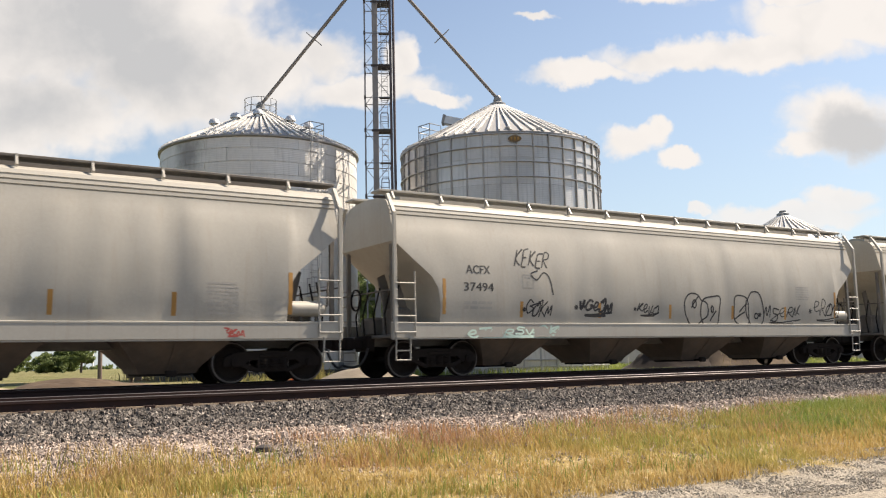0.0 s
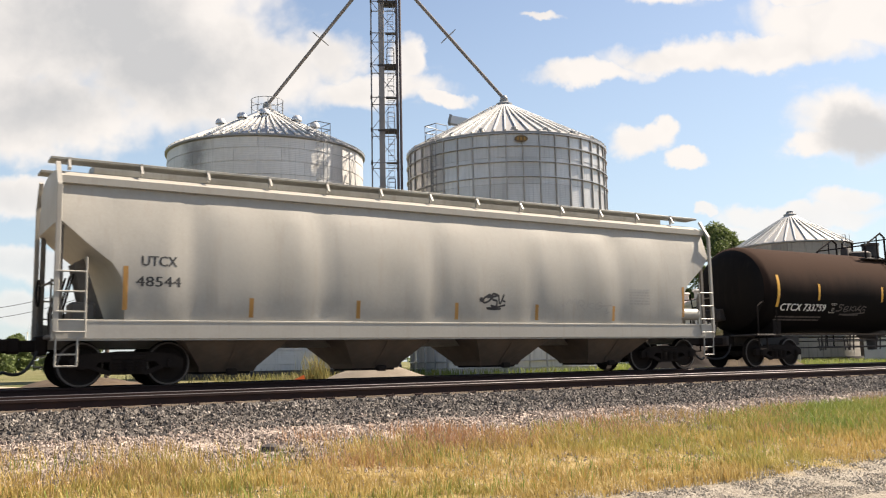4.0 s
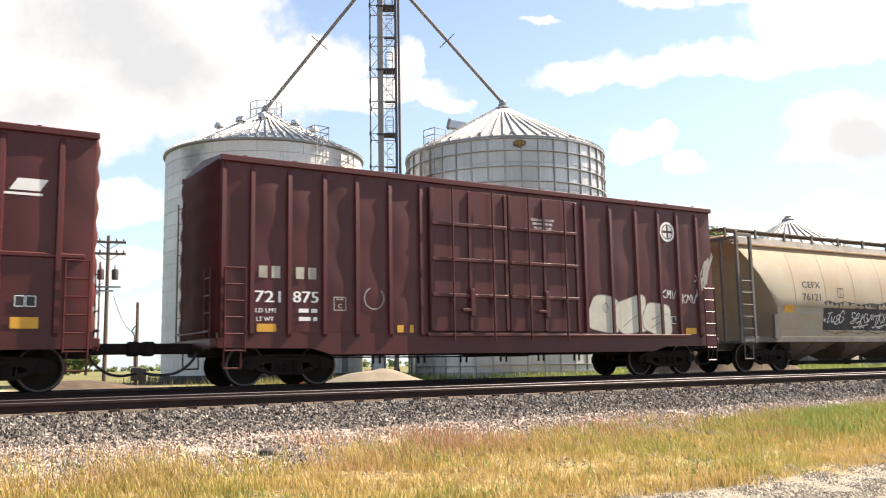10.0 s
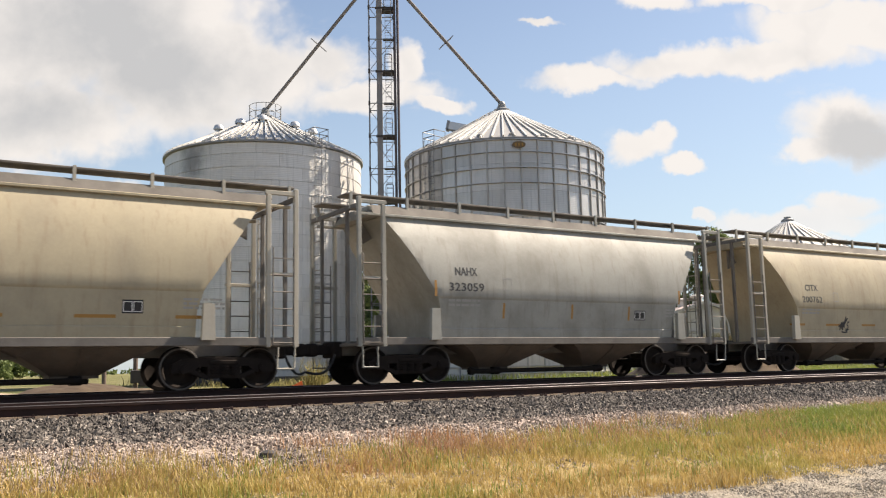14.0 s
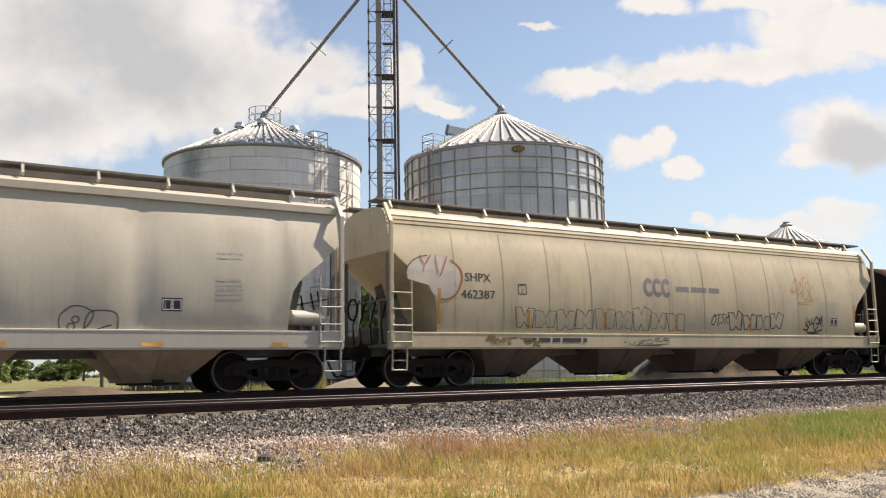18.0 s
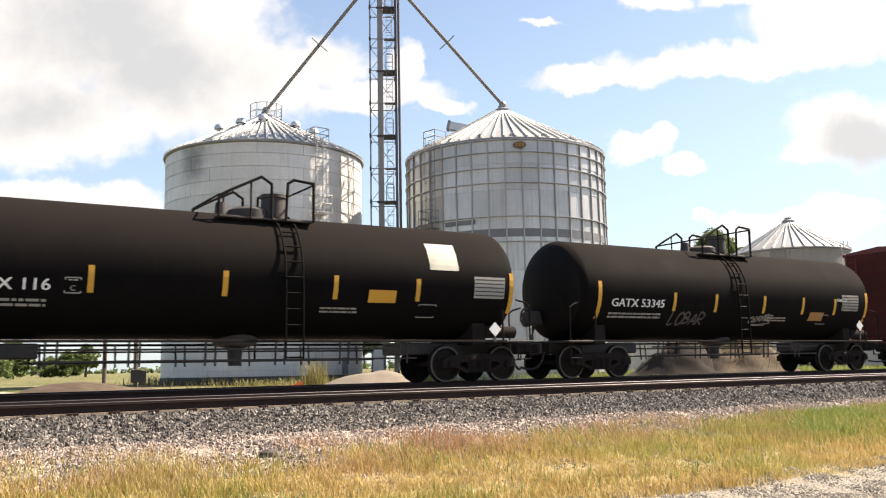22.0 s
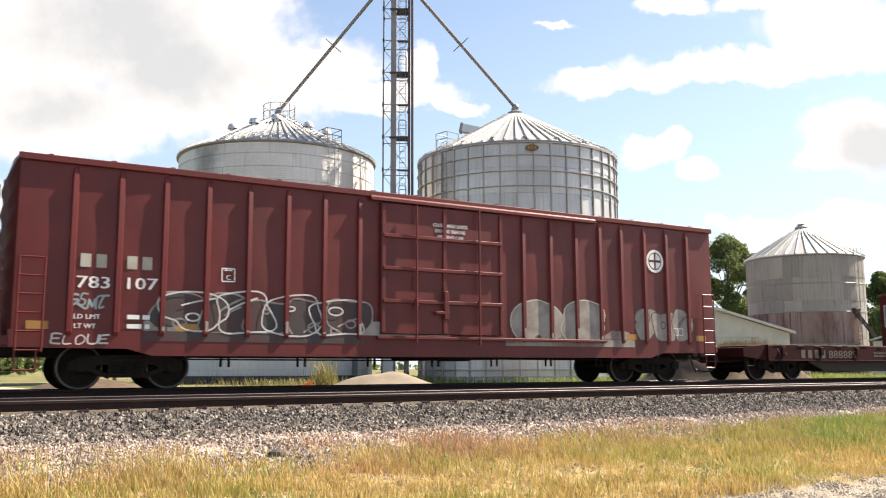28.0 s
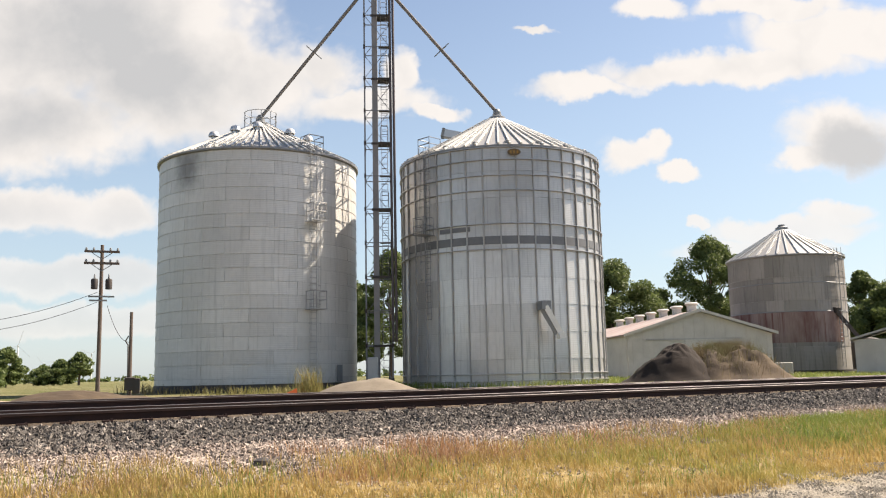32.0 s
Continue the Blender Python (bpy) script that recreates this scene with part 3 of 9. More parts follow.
P_CABIN = paint("cabin_red", (0.060, 0.0085, 0.008), 0.7, 0, (0.042, 0.008, 0.008), 0.7, 0.9, 12, 0.05, 0.3, (0.03, 0.010, 0.010), spec=0.15)
P_TARP = glow_free("pale_curtain", (0.42, 0.43, 0.40))


def tank_paint(name, dust, amount, lo, hi):
    """Black tank paint under a coat of dust that settled on top."""
    mat = paint(name, (0.0055, 0.005, 0.005), 0.7, 0, (0.0085, 0.007, 0.0065), 0.6, 0.8, 12, 0.05, 0.3, (0.012, 0.0095, 0.0085), spec=0.03)
    return dusted(mat, dust, amount, lo, hi)


def dusted(mat, dust, amount, lo, hi):
    """Lays dust or rust over the upper part of a car's paint, with an uneven border."""
    t = mat.node_tree
    N = Net(t)
    bsdf = t.nodes["Principled BSDF"]
    col = bsdf.inputs["Base Color"].links[0].from_socket
    at = N.put("ShaderNodeTexCoord").outputs["Object"]
    z = N.put("ShaderNodeSeparateXYZ", (at,)).outputs[2]
    cut = N.m("ADD", z, N.m("MULTIPLY", N.m("SUBTRACT", N.noise(N.scale(at, (1, 1, 0.3)), 1.1, 5, 0.6), 0.5), 0.9))
    f = N.m("MULTIPLY", N.ramp(cut, lo, hi), amount)
    t.links.new(N.mix(f, col, dust), bsdf.inputs["Base Color"])
    t.links.new(N.m("ADD", 0.62, N.m("MULTIPLY", f, 0.35)), bsdf.inputs["Roughness"])
    return mat


dusted(P_RUSTTAN, (0.33, 0.185, 0.09), 0.5, 3.3, 4.4)
P_HEAD = paint("tank_head_black", (0.008, 0.007, 0.007), 0.7, 0, (0.013, 0.011, 0.010), 0.7, 1.2, 12, 0.05, 0.5, (0.018, 0.015, 0.013), spec=0.08)
P_TANK_BROWN = tank_paint("tank_brown_dust", (0.047, 0.029, 0.022), 0.9, 2.2, 3.4)
P_TANK_RUST = tank_paint("tank_rusty_top", (0.055, 0.028, 0.021), 0.8, 3.2, 4.0)
P_TANK_GREY = tank_paint("tank_grey_dust", (0.0155, 0.0125, 0.0115), 0.85, 2.5, 3.8)


# ---- train: running gear ----
def side_frame_mesh():
    m = Mesh()
    out = [(-1.14, 0.37), (-1.14, 0.55), (-0.92, 0.66), (-0.45, 0.70), (0.45, 0.70), (0.92, 0.66), (1.14, 0.55), (1.14, 0.37), (0.70, 0.37), (0.56, 0.50), (0.36, 0.50),
           (0.36, 0.24), (-0.36, 0.24), (-0.36, 0.50), (-0.56, 0.50), (-0.70, 0.37)]
    m.prism(out, "y", -0.07, 0.07)
    for s in (-1, 1):
        m.beam((s * 0.70, 0, 0.40), (s * 0.34, 0, 0.26), 0.12, 0.09)
        m.rod((s * 0.889, -0.13, 0.457), (s * 0.889, 0.05, 0.457), 0.105, 12)
        m.rod((s * 0.889, -0.15, 0.457), (s * 0.889, -0.12, 0.457), 0.06, 8)
    for x in (-0.22, 0.0, 0.22):
        for k in range(4):
            m.rod((x, -0.06, 0.30 + k * 0.06), (x, -0.06, 0.335 + k * 0.06), 0.095, 10)
    m.box(-0.34, 0.34, -0.1, 0.1, 0.54, 0.64, 0.02)
    return m


SIDE_FRAME = side_frame_mesh().data("side_frame", P_TRUCK, 30)
BOLSTER = Mesh().box(-0.22, 0.22, -1.0, 1.0, 0.42, 0.72, 0.04).box(-0.9, 0.9, -0.12, 0.12, 0.34, 0.44, 0.02).data("truck", P_TRUCK)


def wheel_mesh(side):
    s = side
    prof = [(0.06, -0.07), (0.11, -0.075), (0.13, -0.03), (0.34, 0.0), (0.385, -0.055), (0.445, -0.06), (0.457, -0.05), (0.462, 0.04), (0.487, 0.055), (0.487, 0.075), (0.40, 0.078), (0.34, 0.04), (0.12, 0.03), (0.06, 0.07)]
    return Mesh().lathe([(r, s * h) for r, h in prof], 28, (0, -s * 0.757, 0), "y")


# wheels lie with their flange towards the middle of the axle
WHEEL_N = wheel_mesh(1).data("wheel", P_WHEEL, 30)
WHEEL_F = wheel_mesh(-1).data("wheel", P_WHEEL, 30)
RIM_N = Mesh().lathe([(0.418, -0.822), (0.452, -0.818), (0.459, -0.80)], 28, (0, 0, 0), "y", False).data("worn_rim", P_TREAD, 30)
AXLE = Mesh().lathe([(0.075, -1.0), (0.075, 0), (0.075, 1.0)], 12, (0, 0, 0), "y").data("wheelset", P_WHEEL, 30)
R_WHEEL = 0.457


def spline3(pts, n=4):
    """A smooth line through points in space."""
    out = []
    for i in range(len(pts) - 1):
        p = [Vector(pts[min(max(i + j, 0), len(pts) - 1)]) for j in (-1, 0, 1, 2)]
        for s in range(n):
            t = s / n
            out.append(0.5 * (2 * p[1] + (p[2] - p[0]) * t + (2 * p[0] - 5 * p[1] + 4 * p[2] - p[3]) * t * t + (3 * p[1] - p[0] - 3 * p[2] + p[3]) * t ** 3))
    return out + [Vector(pts[-1])]


def hose(m, x, d, z=0.75):
    pts = [(x, -0.35, z), (x + d * 0.12, -0.36, z - 0.22), (x + d * 0.35, -0.33, z - 0.42), (x + d * 0.6, -0.2, z - 0.47), (x + d * 0.85, -0.05, z - 0.42)]
    m.path(spline3(pts), 0.032, 6)


# where each car's body begins and ends along the train, front to rear
SPANS = [(-204.96, -186.1), (-184.76, -165.8), (-164.16, -145.3), (-143.93, -125.1), (-122.8, -106.75), (-104.75, -88.4), (-86.12, -69.99),
         (-67.47, -51.78), (-50.59, -30.96), (-29.4, -16.65), (-15.15, -2.36), (-1.09, 11.7), (13.3, 33.54), (34.75, 54.78), (56.3, 71.3),
         (72.95, 88.05), (89.75, 103.9), (106.7, 125.88), (127.78, 147.0), (149.49, 168.89), (170.23, 189.77)]


def gear(car, h, centres, reach):
    """Trucks, wheelsets and couplers; h: half of the body's length, centres: half of the truck spacing."""
    for x in (-centres, centres):
        t = part("truck", BOLSTER, P_TRUCK, car, "dark cast steel bogie")
        t.location = (x, 0, 0)
        for y in (-1.0, 1.0):
            f = part("side_frame", SIDE_FRAME, P_TRUCK, t)
            f.location, f.rotation_euler = (0, y, 0), (0, 0, 0 if y < 0 else math.pi)
        for dx in (-0.889, 0.889):
            a = part("wheelset", AXLE, P_WHEEL, car, "dark rolling steel wheelset")
            a.location = (x + dx, 0, R_WHEEL)
            part("wheel", WHEEL_N, P_WHEEL, a)
            part("wheel", WHEEL_F, P_WHEEL, a)
            part("worn_rim", RIM_N, P_TREAD, a, "thin bright worn wheel rim")
            WHEELS.append((a, car, x + dx))
    n = len(TRAIN) - 1
    for d in (-1, 1):
        if 0 <= n + d < len(SPANS):
            gap = SPANS[n + d][0] - SPANS[n][1] if d > 0 else SPANS[n][0] - SPANS[n + d][1]
            reach = (SPANS[n][1] - SPANS[n][0]) / 2 + gap / 2 - h
        m = Mesh().box(d * (h - 0.4), d * (h + reach - 0.28), -0.11, 0.11, 0.74, 0.98, 0.03)
        m.box(d * (h + reach - 0.3), d * (h + reach - 0.02), -0.2, 0.17, 0.70, 1.02, 0.05)
        m.box(d * (h + reach - 0.12), d * (h + reach + 0.10), -0.17, -0.02, 0.72, 1.0, 0.04)
        m.box(d * (h - 0.1), d * (h + 0.12), -0.36, 0.36, 0.66, 1.06, 0.03)
        part("coupler", m, P_TRUCK, car, "dark steel knuckle coupler")
        m = Mesh()
        hose(m, d * (h + 0.1), d * reach)
        part("air_hose", m, M_BLACK, car, "sagging black rubber hose")


def car_thing(name, label, s0, s1, category):
    c = thing(name, label, category, (0, GAUGE / 2, 0), group="cars of the freight train")
    TRAIN.append((c, (s0 + s1) / 2))
    return c


# ---- train: markings ----
def lettering(text, height, width=None):
    """Flat outline of a line of text, its cap height given, centred."""
    cu = bpy.data.curves.new("t", "FONT")
    cu.body, cu.align_x, cu.align_y, cu.size, cu.resolution_u = text, "CENTER", "CENTER", height / 0.73, 2
    ob = bpy.data.objects.new("t", cu)
    scene.collection.objects.link(ob)
    me = bpy.data.meshes.new_from_object(ob.evaluated_get(bpy.context.evaluated_depsgraph_get()))
    m = Mesh()
    m.v = [tuple(v.co) for v in me.vertices]
    m.f = [tuple(p.vertices) for p in me.polygons]
    n, k = len(m.v), len(m.f)
    bpy.data.objects.remove(ob)
    bpy.data.curves.remove(cu)
    bpy.data.meshes.remove(me)
    if width and m.v:
        span = max(v[0] for v in m.v) - min(v[0] for v in m.v)
        m.v = [(v[0] * width / span, v[1], 0) for v in m.v]
    # heavier strokes
    for dx, up in ((-0.03, 0.0004), (0.03, 0.0008)):
        m.add([(v[0] + dx * height, v[1], up) for v in m.v[:n]], m.f[:k])
    return m


def split(flat, most=0.3):
    """Cuts the faces of a flat outline until none is longer than given, so that it can follow a curved wall."""
    out = Mesh()
    stack = []
    for f in flat.f:
        stack += [(flat.v[f[0]], flat.v[f[k]], flat.v[f[k + 1]]) for k in range(1, len(f) - 1)]
    while stack:
        t = stack.pop()
        sides = [(math.dist(t[k][:2], t[(k + 1) % 3][:2]), k) for k in range(3)]
        l, k = max(sides)
        if l <= most:
            out.add(t, [(0, 1, 2)])
            continue
        a, b, c = t[k], t[(k + 1) % 3], t[(k + 2) % 3]
        mid = tuple((a[n] + b[n]) / 2 for n in range(3))
        stack += [(a, mid, c), (mid, b, c)]
    return out


def decal(car, flat, x, z, mat, prof, name="marking", label="", eps=0.008):
    """Lays a flat outline (its first two coordinates; the third lifts it) on the near side of a car."""
    eps = eps if eps > 0.03 else eps * 0.42
    waves = car.name in DENTS
    flat = split(flat) if waves else flat
    me = bpy.data.meshes.new(name)
    me.from_pydata([(x + v[0], -(prof(z + v[1]) + eps + v[2] + (swell(car, x + v[0], z + v[1]) if waves else 0.0)), z + v[1]) for v in flat.v], [], flat.f)
    me.materials.append(mat)
    return part(name, me, mat, car, label)


def rect(w, h, n=1):
    m = Mesh()
    for k in range(n):
        a, b = -h / 2 + h * k / n, -h / 2 + h * (k + 1) / n
        m.add([(-w / 2, a, 0), (w / 2, a, 0), (w / 2, b, 0), (-w / 2, b, 0)], [(0, 1, 2, 3)])
    return m


def ring_outline(w, h, t):
    m = Mesh()
    for cx, cy, a, b in ((0, h / 2, w, t), (0, -h / 2, w, t), (-w / 2, 0, t, h), (w / 2, 0, t, h)):
        m.add([(cx - a / 2, cy - b / 2, 0), (cx + a / 2, cy - b / 2, 0), (cx + a / 2, cy + b / 2, 0), (cx - a / 2, cy + b / 2, 0)], [(0, 1, 2, 3)])
    return m


def ribbon(pts, t, closed=False):
    """A painted line of even width."""
    m = Mesh()
    n = len(pts)
    L, R = [], []
    for i, p in enumerate(pts):
        a = pts[(i - 1) % n] if closed or i else p
        b = pts[(i + 1) % n] if closed or i < n - 1 else p
        dx, dy = b[0] - a[0], b[1] - a[1]
        d = math.hypot(dx, dy) or 1
        L.append((p[0] - dy / d * t / 2, p[1] + dx / d * t / 2, 0))
        R.append((p[0] + dy / d * t / 2, p[1] - dx / d * t / 2, 0))
    m.v = L + R
    m.f = [(i, (i + 1) % n, n + (i + 1) % n, n + i) for i in range(n if closed else n - 1)]
    return m


def spline(pts, n=6, closed=False):
    out = []
    k = len(pts)
    for i in range(k if closed else k - 1):
        p = [pts[(i + j) % k] if closed else pts[min(max(i + j, 0), k - 1)] for j in (-1, 0, 1, 2)]
        for s in range(n):
            t = s / n
            out.append(tuple(0.5 * (2 * p[1][c] + (p[2][c] - p[0][c]) * t + (2 * p[0][c] - 5 * p[1][c] + 4 * p[2][c] - p[3][c]) * t * t
                                    + (3 * p[1][c] - p[0][c] - 3 * p[2][c] + p[3][c]) * t ** 3) for c in (0, 1)))
    return out if closed else out + [pts[-1]]


def tag(seed, w, h, t=0.03, strokes=4):
    """A quick sprayed signature: joined strokes, flourishes, sometimes a star or an underline."""
    rng = random.Random(seed)
    m = Mesh()
    n = max(3, strokes)
    tilt, grow = rng.uniform(-0.12, 0.12), rng.uniform(0.75, 1.0)
    last = None
    deck = list(SCRIPT)
    rng.shuffle(deck)
    for k in range(n):
        cx = -w / 2 + w * (k + 0.5) / n
        sw, sh = w / n * rng.uniform(1.1, 1.5), h * (grow + (1 - grow) * k / n) * rng.uniform(0.55, 0.9)
        lean, dy = rng.uniform(0.1, 0.45), rng.uniform(-0.12, 0.12) * h + tilt * cx
        for g in deck[k % len(deck)]:
            pts = [(cx + a_ * sw + b_ * sh * lean + rng.uniform(-0.05, 0.05) * sw, dy + b_ * sh + rng.uniform(-0.06, 0.06) * sh) for a_, b_ in g]
            if last and rng.random() < 0.35:
                pts = [last] + pts
            q = ribbon(spline(pts, 5), t * rng.uniform(0.8, 1.15))
            m.add(q.v, q.f)
            last = pts[-1]
    if rng.random() < 0.65:
        y0 = -h * 0.5
        q = ribbon(spline([(w * 0.5, y0 * 0.7), (0, y0), (-w * 0.35, y0 * 1.05), (-w * 0.1, y0 * 1.15), (w * 0.3, y0 * 1.1)], 5), t)
        m.add(q.v, q.f)
    if rng.random() < 0.5:
        for k in range(3):
            c_, s_ = math.cos(k * math.pi / 3 + 0.3) * h * 0.13, math.sin(k * math.pi / 3 + 0.3) * h * 0.13
            q = ribbon([(-w * 0.6 - c_, -h * 0.1 - s_), (-w * 0.6 + c_, -h * 0.1 + s_)], t)
            m.add(q.v, q.f)
    return m


SCRIPT = [
    [[(-0.3, -0.1), (0.1, 0.05), (0.2, 0.4), (-0.1, 0.45), (-0.25, 0.0), (0.0, -0.4), (0.4, -0.2)]],
    [[(-0.2, 0.5), (-0.25, -0.5)], [(0.35, 0.4), (-0.15, 0.0), (0.4, -0.5)]],
    [[(-0.25, -0.45), (-0.15, 0.45), (0.3, 0.35), (0.2, 0.0), (-0.15, -0.02), (0.45, -0.5)]],
    [[(0.3, 0.4), (-0.2, 0.45), (-0.2, 0.1), (0.25, -0.05), (0.2, -0.45), (-0.35, -0.4)]],
    [[(0.1, 0.45), (-0.35, 0.1), (-0.2, -0.4), (0.25, -0.3), (0.3, 0.25), (0.05, 0.5), (-0.1, 0.2)]],
    [[(-0.4, 0.4), (0.45, 0.5)], [(0.05, 0.45), (-0.05, -0.5), (0.3, -0.35)]],
    [[(-0.35, -0.45), (-0.25, 0.3), (0.05, -0.3), (0.2, 0.4), (0.4, -0.45)]],
    [[(-0.4, 0.35), (-0.1, -0.4), (0.15, 0.45), (0.05, -0.1), (0.45, -0.3)]],
    [[(0.3, 0.3), (-0.1, 0.5), (-0.35, 0.0), (-0.05, -0.5), (0.35, -0.25), (0.3, 0.0), (0.0, 0.0)]],
]


def blob(rng, w, h):
    """Outline of one swollen letter, without its lines."""
    ph = [rng.uniform(0, 6.28) for _ in range(4)]
    am = [rng.uniform(0.02, 0.08), rng.uniform(0.03, 0.11), rng.uniform(0.02, 0.09), rng.uniform(0.0, 0.04)]
    lean = rng.uniform(-0.15, 0.2)
    out = []
    for k in range(36):
        a_ = 2 * math.pi * k / 36
        c_, s_ = math.cos(a_), math.sin(a_)
        r = 1 + sum(q * math.cos((j + 2) * a_ + p_) for j, (q, p_) in enumerate(zip(am, ph)))
        x, y = math.copysign(abs(c_) ** 0.72, c_) * r * w / 2, math.copysign(abs(s_) ** 0.72, s_) * r * h / 2
        out.append((x + lean * y, y))
    return out


def throwup(car, seed, x, z, w, h, fill, line, prof, letters=4, t=0.05):
    """Swollen sprayed letter shapes that overlap, each with its outline and inner strokes."""
    rng = random.Random(seed)
    for k in range(letters):
        cx = x - w / 2 + w * (k + 0.5) / letters
        cw, ch, dy = w / letters * rng.uniform(1.1, 1.35), h * rng.uniform(0.78, 1.0), rng.uniform(-0.06, 0.06) * h
        pts = [(a_, b_ + dy) for a_, b_ in blob(rng, cw, ch)]
        if fill:
            body = Mesh()
            n = len(pts)
            body.v = [(0, dy, 0)] + [(a_ * f, dy + (b_ - dy) * f, 0) for f in (0.4, 0.75, 1.0) for a_, b_ in pts]
            body.f = [(0, 1 + j, 1 + (j + 1) % n) for j in range(n)]
            for r in range(2):
                body.f += [(1 + r * n + j, 1 + (r + 1) * n + j, 1 + (r + 1) * n + (j + 1) % n, 1 + r * n + (j + 1) % n) for j in range(n)]
            decal(car, body, cx, z, fill, prof, "graffiti_letter", "sprayed fat letter shape", 0.005 + 0.003 * k)
        lines = Mesh()
        q = ribbon(pts, t, True)
        lines.add(q.v, q.f)
        for _ in range(rng.randint(1, 2)):
            ex, ey = rng.uniform(-0.12, 0.12) * cw, dy + rng.choice((-0.2, 0.18, 0.05)) * ch
            ra, rb = cw * rng.uniform(0.06, 0.14), ch * rng.uniform(0.06, 0.14)
            if rng.random() < 0.5:
                q = ribbon([(ex + ra * math.cos(2 * math.pi * j / 14), ey + rb * math.sin(2 * math.pi * j / 14)) for j in range(14)], t, True)
            else:
                q = ribbon(spline([(ex - ra * 2, ey - rb), (ex, ey + rb * 0.6), (ex + ra * 2.4, ey + rb * 2)], 6), t)
            lines.add(q.v, q.f)
        decal(car, lines, cx, z, line, prof, "graffiti_outline", "sprayed outline of a fat letter", 0.0075 + 0.003 * k)


GLYPH = {
    "A": [[(0, 0), (0.5, 1), (1, 0)], [(0.22, 0.38), (0.78, 0.38)]], "B": [[(0, 0), (0, 1), (0.75, 0.92), (0.78, 0.6), (0, 0.52), (0.95, 0.42), (0.95, 0.1), (0, 0)]],
    "C": [[(0.95, 0.78), (0.6, 1), (0.15, 0.85), (0, 0.45), (0.2, 0.08), (0.6, 0), (0.95, 0.2)]], "D": [[(0, 0), (0, 1), (0.7, 0.9), (0.95, 0.5), (0.7, 0.1), (0, 0)]],
    "E": [[(0.95, 1), (0.05, 0.95), (0, 0.5), (0, 0.05), (0.95, 0)], [(0, 0.5), (0.75, 0.52)]], "F": [[(0.95, 1), (0, 0.95), (0.05, 0)], [(0, 0.5), (0.7, 0.52)]],
    "H": [[(0, 0), (0, 1)], [(1, 0), (1, 1)], [(0, 0.5), (1, 0.5)]], "I": [[(0.5, 0), (0.5, 1)]], "K": [[(0, 0), (0, 1)], [(0.95, 1), (0.05, 0.48), (1, 0)]],
    "L": [[(0, 1), (0, 0), (0.9, 0.02)]], "M": [[(0, 0), (0.1, 1), (0.5, 0.4), (0.9, 1), (1, 0)]], "N": [[(0, 0), (0.05, 1), (0.95, 0), (1, 1)]],
    "O": [[(0.5, 1), (0.1, 0.8), (0, 0.45), (0.2, 0.05), (0.6, 0), (0.95, 0.3), (0.95, 0.7), (0.5, 1)]], "P": [[(0, 0), (0.03, 1), (0.8, 0.95), (0.9, 0.65), (0.7, 0.45), (0.05, 0.45)]],
    "R": [[(0, 0), (0.03, 1), (0.8, 0.95), (0.88, 0.68), (0.7, 0.5), (0.08, 0.48), (0.95, 0)]], "S": [[(0.95, 0.85), (0.5, 1), (0.08, 0.82), (0.2, 0.58), (0.8, 0.45), (0.92, 0.18), (0.5, 0), (0, 0.15)]],
    "T": [[(0, 0.97), (1, 1)], [(0.5, 0.97), (0.47, 0)]], "U": [[(0, 1), (0.05, 0.2), (0.45, 0), (0.9, 0.2), (1, 1)]], "V": [[(0, 1), (0.45, 0), (1, 1)]],
    "W": [[(0, 1), (0.25, 0), (0.5, 0.65), (0.75, 0), (1, 1)]], "X": [[(0, 0), (1, 1)], [(0, 1), (1, 0)]], "Y": [[(0, 1), (0.5, 0.5), (1, 1)], [(0.5, 0.5), (0.4, 0)]],
}


def scrawl(word, w, h, t=0.035, seed=0, lean=0.15):
    """A word in quick sprayed capitals, uneven as by hand."""
    rng = random.Random(seed)
    m = Mesh()
    n = len(word)
    for k, letter in enumerate(word):
        if letter == " ":
            continue
        cw, ch, dy = w / n * rng.uniform(0.68, 0.9), h * rng.uniform(0.8, 1.0), rng.uniform(-0.08, 0.08) * h
        x = -w / 2 + w * (k + 0.1) / n
        for g in GLYPH[letter]:
            pts = [(x + a * cw + (b - 0.5) * lean * h + rng.uniform(-0.05, 0.05) * cw, dy + (b - 0.5) * ch + rng.uniform(-0.05, 0.05) * ch) for a, b in g]
            q = ribbon(spline(pts, 4), t * rng.uniform(0.8, 1.2))
            m.add(q.v, q.f)
    return m


def shards(w, h, n, t, seed):
    """A row of interlocking angular outlines, one mesh each."""
    rng = random.Random(seed)
    out = []
    for k in range(n):
        x, cw = -w / 2 + w * k / n, w / n
        hi, lo = h * rng.uniform(0.28, 0.5), -h * rng.uniform(0.38, 0.52)
        pts = [(x + cw * rng.uniform(0.0, 0.15), lo), (x + cw * rng.uniform(-0.1, 0.1), hi), (x + cw * 0.35, hi + h * rng.uniform(-0.12, 0.1)),
               (x + cw * 0.5, hi - h * rng.uniform(0.2, 0.45)), (x + cw * 0.68, hi + h * rng.uniform(-0.08, 0.14)), (x + cw * rng.uniform(0.95, 1.1), hi - h * 0.05),
               (x + cw * rng.uniform(0.85, 1.0), lo), (x + cw * 0.62, lo + h * rng.uniform(0.0, 0.08)), (x + cw * 0.5, lo + h * rng.uniform(0.2, 0.4)), (x + cw * 0.35, lo)]
        out.append(ribbon(pts, t * rng.uniform(0.8, 1.2), True))
    return out


